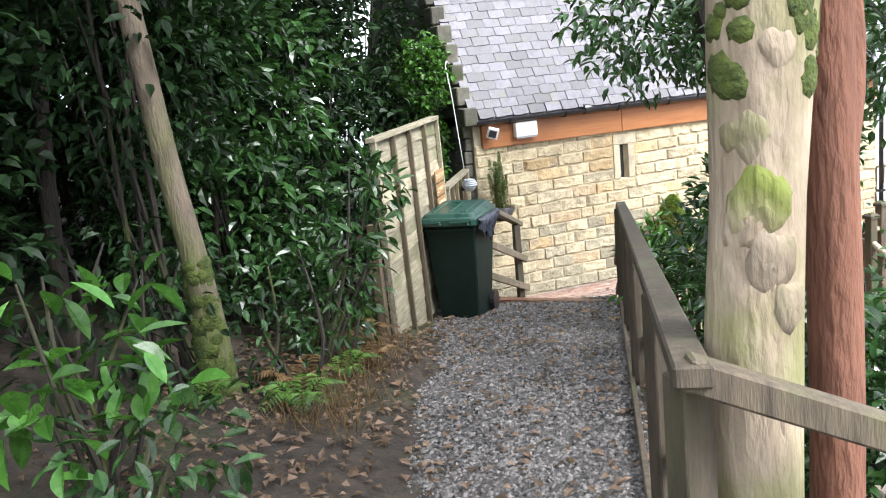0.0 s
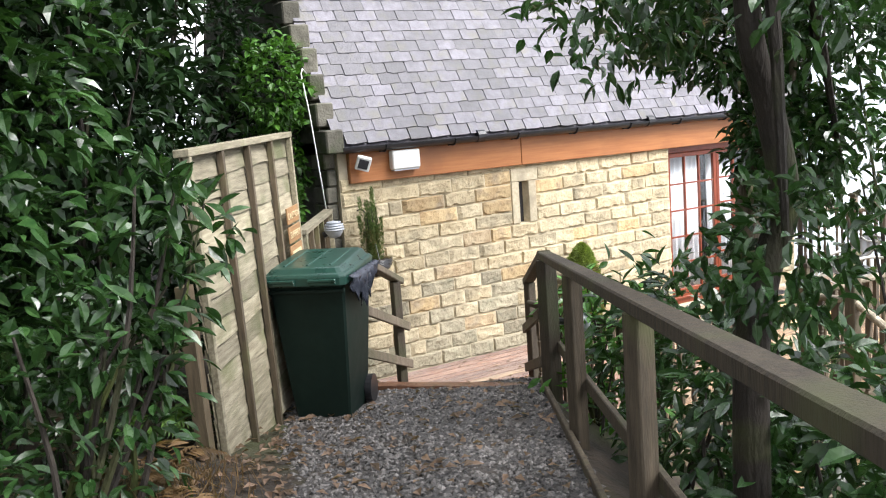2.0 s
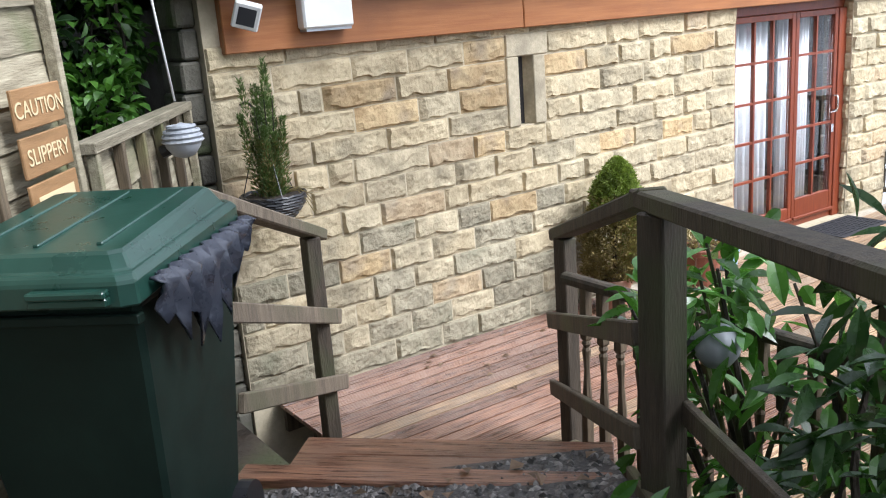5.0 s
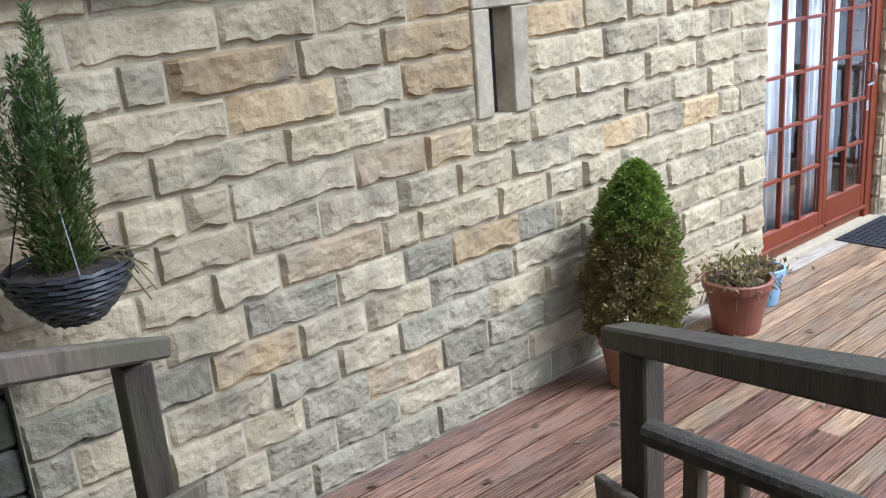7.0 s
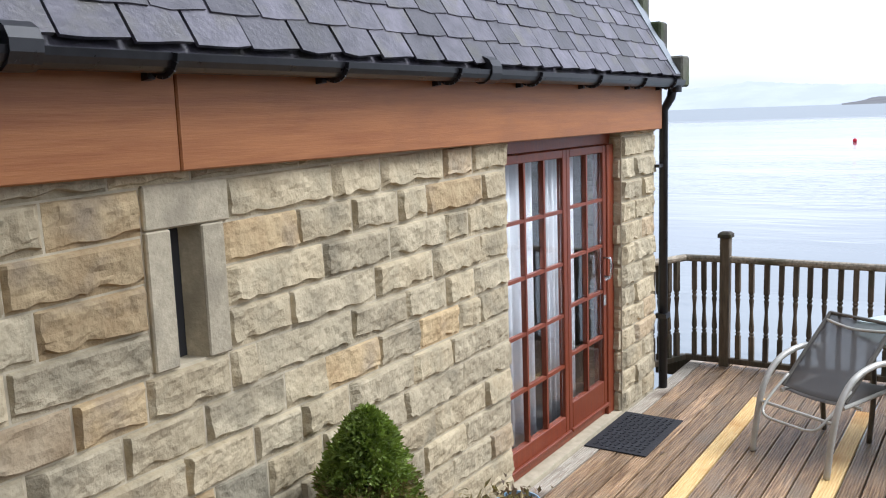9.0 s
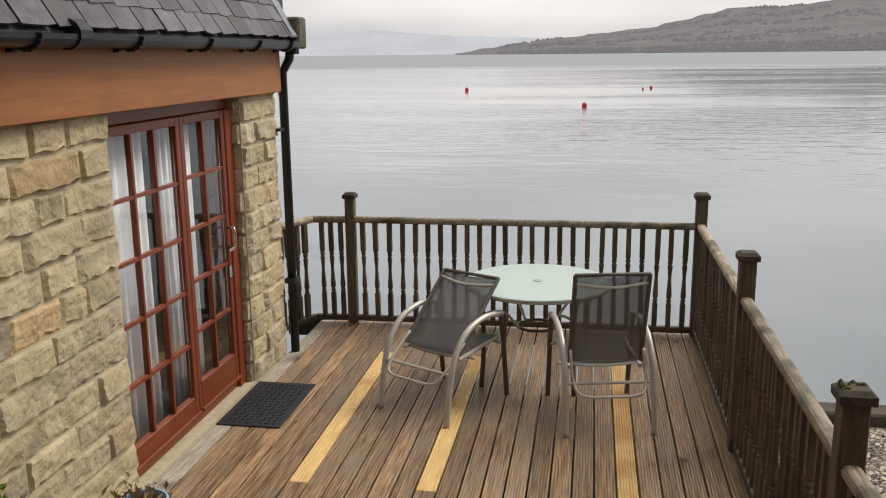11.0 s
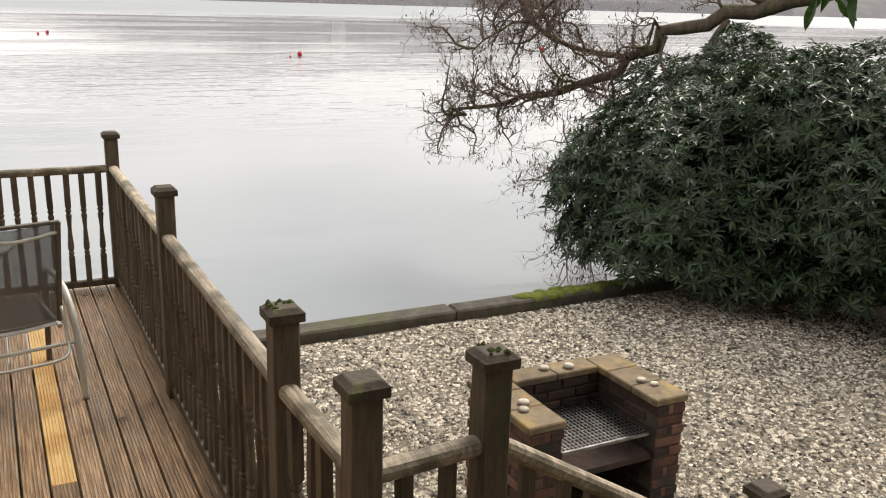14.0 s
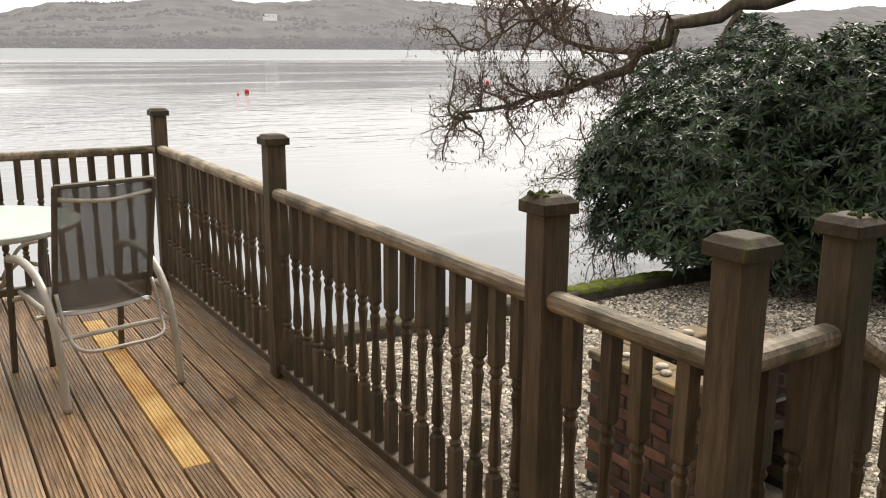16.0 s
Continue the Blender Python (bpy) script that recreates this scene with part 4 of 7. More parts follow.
def hand_rail(p, q):
    """Moulded handrail: wide rounded top on a narrower base."""
    p, q = Vector(p), Vector(q)
    d = (q - p).normalized()
    s = d.cross(Vector((0, 0, 1))).normalized()
    u = s.cross(d)
    shape = [(-0.022, -0.045), (0.022, -0.045), (0.034, -0.030), (0.036, -0.008), (0.028, 0.006), (0.012, 0.012), (-0.012, 0.012), (-0.028, 0.006), (-0.036, -0.008), (-0.034, -0.030)]
    gg, n = Geo(), len(shape)
    gg.v = [tuple(e + s * a + u * b) for e in (p, q) for a, b in shape]
    gg.f = [(j, (j + 1) % n, n + (j + 1) % n, n + j) for j in range(n)] + [tuple(reversed(range(n))), tuple(range(n, 2 * n))]
    return gg


def balustrade(p, q, count, label, zp=RAIL_Z, zq=RAIL_Z, base=0.0, basq=0.0, m=RAIL_TOP):
    ob = thing("balustrade", pose(p[0], p[1], 0), label, "balustrade", "balustrades round the deck")
    q = Vector((q[0] - p[0], q[1] - p[1], 0))
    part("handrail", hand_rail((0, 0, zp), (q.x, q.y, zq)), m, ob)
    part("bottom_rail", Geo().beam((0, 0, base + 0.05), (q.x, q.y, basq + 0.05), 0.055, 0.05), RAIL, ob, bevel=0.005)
    r = np.random.default_rng(count)
    for k in range(count):
        f = (k + 1) / (count + 1)
        z0, z1 = base + (basq - base) * f + 0.075, zp + (zq - zp) * f - 0.04
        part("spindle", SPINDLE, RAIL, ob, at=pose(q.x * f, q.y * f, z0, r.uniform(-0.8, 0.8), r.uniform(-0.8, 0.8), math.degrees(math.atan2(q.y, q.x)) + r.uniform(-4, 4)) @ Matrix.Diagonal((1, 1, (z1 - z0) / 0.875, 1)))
    return ob


def newel(x, y, top, foot, w=0.095, turn=0.0, mossy=0, label="square timber newel post with a moulded cap"):
    ob = thing("newel_post", pose(x, y, 0, 0, 0, turn), label, "post", "newel posts of the deck")
    part("shaft", Geo().box((-w / 2, -w / 2, foot), (w / 2, w / 2, top - 0.05)), RAIL, ob, bevel=0.006)
    c = w / 2 + 0.016
    cp = Geo().box((-c, -c, top - 0.052), (c, c, top - 0.016))
    cp.add([(-c + 0.004, -c + 0.004, top - 0.016), (c - 0.004, -c + 0.004, top - 0.016), (c - 0.004, c - 0.004, top - 0.016), (-c + 0.004, c - 0.004, top - 0.016),
            (-c + 0.02, -c + 0.02, top), (c - 0.02, -c + 0.02, top), (c - 0.02, c - 0.02, top), (-c + 0.02, c - 0.02, top)], [(0, 1, 5, 4), (1, 2, 6, 5), (2, 3, 7, 6), (3, 0, 4, 7), (4, 5, 6, 7)])
    cap = part("cap", cp, CAP, ob, bevel=0.003)
    if mossy:
        r = np.random.default_rng(mossy)
        for _ in range(8):
            rr = r.uniform(0.006, 0.016)
            part("moss_tuft", Geo().lathe([(rr, 0), (rr * 0.8, 0.006), (rr * 0.2, 0.012)], 6, pose(r.uniform(-c + 0.02, c - 0.02), r.uniform(-c + 0.02, c - 0.02), top - 0.002)), MOSS_DK, cap, "dull green moss")
    return ob


P0, P1, P2, P3, P4, P5, P6 = (5.83, -0.335), (5.83, -3.41), (3.53, -3.41), (1.31, -3.41), (0.63, -3.43), (0.66, -3.87), (0.64, -5.12)
newel(*P0, 1.22, 0.0, 0.085)
newel(*P1, 1.265, 0.0)
newel(*P2, 1.27, 0.0, mossy=0)
newel(*P3, 1.28, 0.0, mossy=4, label="square timber newel post, cap crusted with moss")
newel(*P4, 1.285, 0.0, mossy=0, label="square timber newel post with a pale green cap")
newel(*P5, 1.285, -0.9, mossy=6, label="square timber newel post, cap cracked and mossy")
newel(*P6, 0.53, -0.9, label="short timber newel post at the foot of the beach steps")
newel(5.05, 0.30, 1.2, -0.1, 0.07)
balustrade(P0, P1, 25, "weathered turned-spindle balustrade facing the lake")
balustrade((5.80, 0.02), P0, 3, "short turned-spindle balustrade beside the house corner")
balustrade((5.12, 0.32), (5.80, 0.02), 6, "short turned-spindle balustrade beside the house corner")
balustrade(P1, P2, 18, "weathered turned-spindle balustrade above the beach")
balustrade(P2, P3, 17, "weathered turned-spindle balustrade above the beach")
balustrade(P3, P4, 4, "short weathered balustrade by the beach steps")
balustrade(P4, P5, 2, "short weathered balustrade by the beach steps")
balustrade(P5, P6, 8, "sloping spindle balustrade down the beach steps", 1.0, 0.24, 0.0, -0.78)
balustrade((-1.22, -1.78), (-1.2, -3.4), 12, "dark weathered balustrade along the deck end", m=POST_DK)
newel(-1.2, -3.45, 1.27, -0.9)
balustrade((-1.2, -3.45), (-0.42, -3.45), 5, "dark weathered balustrade along the deck end")
newel(-0.40, -3.45, 1.27, -0.9)

# steps from the deck to the beach
bs = thing("beach_steps", pose(0, 0, 0), "timber steps from the deck to the shingle beach", "steps", kind="structure")
for k in range(5):
    z = -0.18 * (k + 1)
    y = -3.56 - 0.27 * k
    if k < 4:
        part("tread", Geo().box((-0.36, y - 0.28, z - 0.035), (0.6, y, z)), DECK[0], bs, bevel=0.004)
part("stringer", Geo().beam((0.59, -3.56, -0.1), (0.59, -4.9, -0.98), 0.04, 0.2), RAIL, bs)
part("stringer", Geo().beam((-0.37, -3.56, -0.1), (-0.37, -4.9, -0.98), 0.04, 0.2), RAIL, bs)

# ---- garden chairs and table ----
def bend(pts, n=6):
    """Smooth path through points."""
    pts = [Vector(p) for p in pts]
    out = []
    for i in range(len(pts) - 1):
        p0, p1, p2, p3 = pts[max(i - 1, 0)], pts[i], pts[i + 1], pts[min(i + 2, len(pts) - 1)]
        for k in range(n):
            t = k / n
            out.append(0.5 * ((2 * p1) + (p2 - p0) * t + (2 * p0 - 5 * p1 + 4 * p2 - p3) * t * t + (3 * p1 - p0 - 3 * p2 + p3) * t ** 3))
    return out + [pts[-1]]


def sling(name, pts, w, parent):
    gg = Geo()
    pts = bend(pts, 5)
    for p in pts:
        for j in range(5):
            x = -w / 2 + w * j / 4
            gg.v.append((x, p.y, p.z - 0.018 * (1 - (2 * j / 4 - 1) ** 2)))
    gg.f = [(i * 5 + j, i * 5 + j + 1, (i + 1) * 5 + j + 1, (i + 1) * 5 + j) for i in range(len(pts) - 1) for j in range(4)]
    ob = part(name, gg, MESH_M, parent, "dark grey woven mesh", smooth=True)
    md = ob.modifiers.new("thick", "SOLIDIFY")
    md.thickness = 0.003
    return ob


def garden_chair(m, lean, label):
    """Reclining sling chair, facing +y; lean: how far its back tips."""
    ob = thing("garden_chair", m, label, "chair", "chairs round the glass table")
    c, s = math.cos(radians(lean)), math.sin(radians(lean))
    hy, hz, bl = -0.19, 0.42, 0.66
    top = (hy - s * bl, hz + c * bl)
    low = (hy - s * 0.02, hz + c * 0.02)
    for x in (-0.29, 0.29):
        part("leg_and_arm", Geo().tube(bend([(x, -0.40, 0), (x, -0.365, 0.22), (x, -0.30, 0.45), (x, -0.16, 0.60), (x, 0.05, 0.655), (x, 0.26, 0.63)]), 0.021, 8, 1.0), ALU, ob, "bowed champagne metal arm and leg", smooth=True)
        part("front_leg", Geo().tube([(x, 0.24, 0.635), (x, 0.27, 0.5), (x, 0.33, 0)], 0.018, 8), ALU_DK, ob)
        xi = x * 0.82
        part("back_tube", Geo().tube([(xi, low[0], low[1]), (xi, top[0], top[1])], 0.015, 8), ALU_DK, ob)
        part("seat_tube", Geo().tube([(xi, hy, hz - 0.02), (xi, 0.29, 0.44)], 0.014, 8), ALU, ob)
    part("crossbar", Geo().tube([(-0.29, -0.335, 0.34), (0.29, -0.335, 0.34)], 0.012, 8), ALU, ob)
    part("crossbar", Geo().tube([(-0.29, 0.27, 0.41), (0.29, 0.27, 0.41)], 0.012, 8), ALU, ob)
    part("crossbar", Geo().tube([(-0.29, -0.08, 0.39), (0.29, -0.08, 0.39)], 0.012, 8), ALU, ob)
    part("recline_stay", Geo().tube(bend([(-0.24, hy - s * 0.12 - 0.02, hz + c * 0.12), (-0.235, -0.33, 0.36), (-0.19, -0.41, 0.285), (0, -0.42, 0.275), (0.19, -0.41, 0.285), (0.235, -0.33, 0.36), (0.24, hy - s * 0.12 - 0.02, hz + c * 0.12)], 5), 0.010, 7), ALU, ob, smooth=True)
    part("top_bar", Geo().tube(bend([(-0.24, top[0] + s * 0.06, top[1] - c * 0.06), (0, top[0] + s * 0.075 - 0.03, top[1] - c * 0.085), (0.24, top[0] + s * 0.06, top[1] - c * 0.06)], 5), 0.011, 7), ALU, ob, smooth=True)
    part("back_frame", Geo().tube([(-0.24, top[0], top[1]), (0.24, top[0], top[1])], 0.013, 7), ALU_DK, ob)
    sling("backrest", [(0, low[0], low[1]), (0, (low[0] + top[0]) / 2 - 0.01, (low[1] + top[1]) / 2), (0, top[0], top[1])], 0.47, ob)
    sling("seat", [(0, hy + 0.02, hz - 0.01), (0, 0.07, hz - 0.01), (0, 0.24, hz + 0.035), (0, 0.31, hz + 0.03)], 0.47, ob)
    return ob


garden_chair(pose(4.02, -2.56, 0, 0, 0, -78), 13, "grey mesh garden chair standing upright, back to the steps")
garden_chair(pose(4.10, -1.50, 0, 0, 0, -118), -47, "grey mesh garden chair with its back folded forward")

tb = thing("garden_table", pose(4.68, -2.1, 0), "round frosted-glass garden table with curved metal legs", "table")
part("tabletop", Geo().lathe([(0.545, 0.738), (0.555, 0.742), (0.555, 0.748), (0.548, 0.752)], 56), FROSTED, tb, "pale green frosted glass")
part("rim", Geo().tube([(0.535 * math.cos(a), 0.535 * math.sin(a), 0.728) for a in np.linspace(0, 2 * math.pi, 49)], 0.014, 8), ALU, tb, smooth=True)
part("hub", Geo().lathe([(0.03, 0.735), (0.034, 0.752), (0.034, 0.757), (0.012, 0.758)], 18), ALU, tb)
part("ring", Geo().tube([(0.15 * math.cos(a), 0.15 * math.sin(a), 0.40) for a in np.linspace(0, 2 * math.pi, 33)], 0.011, 7), ALU_DK, tb)
for k in range(4):
    a = radians(45 + 90 * k - 8)
    c, s = math.cos(a), math.sin(a)
    part("leg", Geo().tube(bend([(0.5 * c, 0.5 * s, 0.725), (0.48 * c, 0.48 * s, 0.6), (0.47 * c, 0.47 * s, 0.3), (0.49 * c, 0.49 * s, 0)]), 0.018, 8), ALU_DK, tb, smooth=True)
    part("strut", Geo().tube(bend([(0.47 * c, 0.47 * s, 0.56), (0.3 * c, 0.3 * s, 0.55), (0.16 * c, 0.16 * s, 0.40)]), 0.011, 7), ALU, tb, smooth=True)

# door mat: raised border and ribs
dm = thing("door_mat", pose(3.83, -0.245, 0.0), "black rubber door mat before the glazed doors", "mat")
part("base", Geo().box((-0.40, -0.225, 0.0), (0.40, 0.225, 0.009)), RUBBER, dm, bevel=0.003)
rb = Geo()
for i in range(16):
    for j in range(8):
        x, y = -0.345 + i * 0.046, -0.16 + j * 0.046
        rb.beam((x - 0.014, y - 0.008 * (-1) ** (i + j), 0.012), (x + 0.014, y + 0.008 * (-1) ** (i + j), 0.012), 0.014, 0.007)
part("ribs", rb, RUBBER, dm)

# ---- pots and plants by the wall ----
def pot(name, m, r, h, material, label, category="plant pot"):
    ob = thing(name, m, label, category, "pots along the wall")
    body = part("body", Geo().lathe([(r * 0.66, 0), (r * 0.68, 0.005), (r * 0.93, h * 0.80), (r * 0.95, h * 0.82), (r * 1.02, h * 0.83), (r * 1.04, h * 0.98), (r * 1.0, h), (r * 0.94, h), (r * 0.9, h * 0.86), (r * 0.3, h * 0.85)], 28), material, ob, smooth=False)
    part("band", Geo().lathe([(r * 0.80, h * 0.46), (r * 0.825, h * 0.47), (r * 0.83, h * 0.49), (r * 0.82, h * 0.50)], 28), material, ob)
    part("soil", Geo().lathe([(r * 0.9, h * 0.86), (r * 0.88, h * 0.89), (r * 0.2, h * 0.92)], 20), SOIL, ob)
    return ob


rng = np.random.default_rng(5)
pot("terracotta_pot", pose(0.56, -0.33, 0), 0.155, 0.27, TERRA, "terracotta pot holding a clipped conifer")
cf = thing("dwarf_conifer", pose(0.60, -0.32, 0.23), "potted conifer, green on top and browned below", "shrub")
part("trunk", Geo().tube([(0, 0, 0), (0.01, 0, 0.4), (0.05, 0.01, 0.85)], [0.02, 0.015, 0.006], 7), BARK_DK, cf)
for nm, lo, hi, num, mt in (("lower_foliage", 0.0, 0.66, 15000, CONIFER_BR), ("side_foliage", 0.05, 0.60, 6500, CONIFER), ("top_foliage", 0.56, 0.93, 9000, CONIFER)):
    z = rng.uniform(lo, hi, num)
    rad = np.interp(z, [0, 0.08, 0.25, 0.45, 0.65, 0.8, 0.88, 0.93], [0.12, 0.21, 0.235, 0.20, 0.165, 0.115, 0.07, 0.01])
    an_ = rng.uniform(0, 6.28, num) if nm != "side_foliage" else rng.normal(-0.2, 0.55, num)
    rr = rad * (0.5 + 0.58 * np.sqrt(rng.random(num))) * (1 + 0.13 * np.sin(an_ * 5 + z * 23) * np.sin(z * 41 + an_ * 2) + 0.10 * np.sin(an_ * 9 - z * 37))
    pos = np.stack([np.cos(an_) * rr + z * 0.05, np.sin(an_) * rr, z], 1)
    out = np.stack([np.cos(an_), np.sin(an_), rng.uniform(0.1, 1.1, num)], 1) + rng.normal(0, 0.5, (num, 3))
    part(nm, leaf_geo(nm, pos, out, unit(rng, num), rng.uniform(0.020, 0.038, num), rng.uniform(0.009, 0.016, num), mt), mt, cf)

pot("plastic_pot", pose(1.52, -0.37, 0), 0.195, 0.32, POT_RED, "red-brown plastic pot with a withered plant")
wp = thing("withered_plant", pose(1.52, -0.37, 0.28), "withered straggling bedding plant in a pot", "plant")
num = 420
pos = np.stack([rng.normal(0, 0.10, num), rng.normal(0, 0.10, num), rng.uniform(0.0, 0.14, num)], 1)
part("leaves", leaf_geo("leaves", pos, unit(rng, num) + (0, 0, 0.5), unit(rng, num), rng.uniform(0.03, 0.07, num), rng.uniform(0.012, 0.026, num), DRY), DRY, wp)
for _ in range(26):
    a = rng.uniform(0, 6.28)
    e = rng.uniform(0.1, 0.26)
    part("stem", Geo().tube(bend([(0.05 * math.cos(a), 0.05 * math.sin(a), 0), (0.12 * math.cos(a), 0.12 * math.sin(a), 0.12), (e * math.cos(a), e * math.sin(a), rng.uniform(-0.15, 0.1))], 3), 0.003, 4), TWIG, wp)
pot("plastic_pot", pose(1.98, -0.28, 0), 0.12, 0.24, BLUE, "pale blue plastic pot with dry stems")
wp2 = thing("withered_plant", pose(1.98, -0.28, 0.2), "dry brown plant in a blue pot", "plant")
num = 160
pos = np.stack([rng.normal(0, 0.06, num), rng.normal(0, 0.06, num), rng.uniform(0.0, 0.08, num)], 1)
part("leaves", leaf_geo("leaves", pos, unit(rng, num) + (0, 0, 0.3), unit(rng, num), rng.uniform(0.03, 0.06, num), rng.uniform(0.012, 0.03, num), DEAD), DEAD, wp2)

# hanging basket on a bracket and chains
hb = thing("hanging_basket", pose(-2.10, -0.33, 1.20), "black wicker hanging basket with a small conifer", "hanging basket")
bk = Geo()
for k in range(11):
    z = 0.012 + k * 0.016
    r = 0.07 + 0.11 * math.sin(min(1.0, (k + 0.6) / 10) * math.pi / 2)
    bk.tube([(r * math.cos(a) + 0.004 * math.sin(9 * a + k * 3), r * math.sin(a), z + 0.003 * math.sin(14 * a + k * math.pi)) for a in np.linspace(0, 2 * math.pi, 30)], 0.0095, 5)
part("weave", bk, BLACK_PL, hb)
part("liner", Geo().lathe([(0.06, 0.005), (0.12, 0.05), (0.165, 0.15), (0.16, 0.165), (0.05, 0.172)], 20), SOIL, hb)
for a in (0.4, 2.5, 4.6):
    part("chain", Geo().tube([(0.17 * math.cos(a), 0.17 * math.sin(a), 0.17), (0, 0.06, 0.62)], 0.003, 4), BLACK_PL, hb)
part("bracket", Geo().tube(bend([(0, 0.335, 0.66), (0, 0.2, 0.68), (0, 0.06, 0.62)]), 0.008, 6), BLACK_PL, hb)
bc = thing("basket_conifer", pose(-2.10, -0.33, 1.36), "upright feathery conifer in a hanging basket", "shrub")
num = 11000
z = rng.uniform(0.0, 0.74, num)
for k in range(7):
    a = k * 0.9
    part("stem", Geo().tube([(0.02 * math.cos(a), 0.02 * math.sin(a), 0), (0.07 * math.cos(a), 0.07 * math.sin(a), 0.35 + 0.04 * k)], [0.006, 0.002], 4), BARK_DK, bc)
cl = rng.integers(0, 13, num)
tall = np.array([0.76, 0.66, 0.58, 0.70, 0.50, 0.44, 0.62, 0.40, 0.54, 0.47, 0.36, 0.60, 0.32])[cl]
turn_ = cl * 2.4
reach = 0.02 + 0.10 * ((cl * 7) % 13) / 13
z = z / 0.74 * tall
core_ = np.stack([np.cos(turn_) * reach * (0.3 + z), np.sin(turn_) * reach * (0.3 + z)], 1) * 1.6
thick = 0.045 * np.clip((tall - z) / 0.3, 0.12, 1.0)
an_ = rng.uniform(0, 6.28, num)
rr = thick * np.sqrt(rng.random(num))
pos = np.stack([core_[:, 0] + np.cos(an_) * rr, core_[:, 1] + np.sin(an_) * rr, z], 1)
out = np.stack([np.cos(an_) * 0.9, np.sin(an_) * 0.9, np.ones(num)], 1) + rng.normal(0, 0.3, (num, 3))
part("foliage", leaf_geo("foliage", pos, out, unit(rng, num), rng.uniform(0.018, 0.038, num), rng.uniform(0.004, 0.007, num), CONIFER_DK), CONIFER_DK, bc)
brn = z < 0.33
part("dry_foliage", leaf_geo("dry_foliage", pos[brn][:2600] * (1.03, 1.03, 1), out[brn][:2600], unit(rng, 2600), rng.uniform(0.018, 0.038, 2600), rng.uniform(0.004, 0.007, 2600), CONIFER_BR), CONIFER_BR, bc)
for _ in range(9):
    a = rng.uniform(-1.2, 0.8)
    part("dry_root", Geo().tube(bend([(0.05, 0, 0), (0.15 * math.cos(a), 0.15 * math.sin(a), 0.03), (0.24 * math.cos(a), 0.24 * math.sin(a), rng.uniform(-0.12, 0.02))], 3), 0.003, 4), DRY, bc)

# ---- wheelie bin ----
wb = thing("wheelie_bin", pose(-3.52, -2.33, 0.60, 0, 0, -42) @ Matrix.Diagonal((1.03, 1.03, 1.11, 1)), "dark green plastic wheelie bin with a bag caught under its lid", "bin")
bd = Geo()
lv = [(0.0, 0.20, 0.22), (0.25, 0.225, 0.25), (0.8, 0.265, 0.31), (0.93, 0.275, 0.33), (0.95, 0.29, 0.345), (0.99, 0.29, 0.345)]
for zz, hx, hy in lv:
    bd.v += [(-hx, -hy, zz), (hx, -hy, zz), (hx, hy, zz), (-hx, hy, zz)]
bd.f = [(i * 4 + j, i * 4 + (j + 1) % 4, i * 4 + 4 + (j + 1) % 4, i * 4 + 4 + j) for i in range(len(lv) - 1) for j in range(4)] + [(3, 2, 1, 0), (20, 21, 22, 23)]
part("body", bd, BIN, wb, bevel=0.015)
ld = Geo()
rim = [(-0.31, -0.38), (-0.27, -0.40), (0.27, -0.40), (0.31, -0.38), (0.31, 0.31), (0.28, 0.34), (-0.28, 0.34), (-0.31, 0.31)]
rise = lambda y: 1.0 + 0.035 * (y + 0.40)
for dz, k in ((-0.045, 1.0), (0.012, 1.0), (0.028, 0.965), (0.030, 0.90), (0.060, 0.82), (0.066, 0.78)):
    ld.v += [(x * k, y * k, rise(y) + dz + (0.02 * (y + 0.4) if k < 0.9 else 0)) for x, y in rim]
ld.f = [(i * 8 + j, i * 8 + (j + 1) % 8, i * 8 + 8 + (j + 1) % 8, i * 8 + 8 + j) for i in range(5) for j in range(8)] + [tuple(reversed(range(8))), tuple(range(40, 48))]
lid = part("lid", ld, BIN_LID, wb, "mid-green lid with a raised panel and a deep lip", bevel=0.005)
for x in (-0.15, 0.15):
    part("lid_handle", Geo().box((x - 0.10, -0.425, 0.965), (x + 0.10, -0.398, 0.985)).box((x - 0.10, -0.432, 0.985), (x + 0.10, -0.398, 1.002)), BIN_LID, lid, bevel=0.004)
for x in (-0.17, 0.0, 0.17):
    part("lid_rib", Geo().beam((x, -0.27, rise(-0.3) + 0.067), (x, 0.24, rise(0.24) + 0.079), 0.018, 0.012), BIN_LID, lid, bevel=0.003)
part("body_rib", Geo().box((-0.285, -0.352, 0.90), (0.285, -0.32, 0.925)), BIN, wb, bevel=0.004)
part("hinge_bar", Geo().tube([(-0.27, 0.36, 1.0), (0.27, 0.36, 1.0)], 0.016, 8), BIN, wb)
for x in (-0.24, 0.24):
    wh = part("wheel", Geo().tube([(x - 0.025, 0.22, 0.10), (x + 0.025, 0.22, 0.10)], 0.10, 18), BLACK_PL, wb)
bg = Geo()
n = 26
for j, (dz, o) in enumerate(((0.0, 0.005), (-0.03, 0.03), (-0.09, 0.025), (-0.16, 0.012), (-0.22, 0.02))):
    for i in range(n):
        f = i / (n - 1)
        y = -0.33 + 0.66 * f
        sag = 0.35 + 0.65 * math.sin(min(1, f * 1.1) * math.pi)
        bg.v.append((0.31 + o + 0.018 * math.sin(i * 2.3 + j), y, 1.0 + dz * sag * (1 if j < 2 else 0.9 + 0.3 * math.sin(i * 1.7))))
bg.f = [(j * n + i, j * n + i + 1, (j + 1) * n + i + 1, (j + 1) * n + i) for j in range(4) for i in range(n - 1)]
bag = part("bag", bg, BAG, wb, "crumpled dark refuse bag", smooth=True)
bag.modifiers.new("thick", "SOLIDIFY").thickness = 0.006

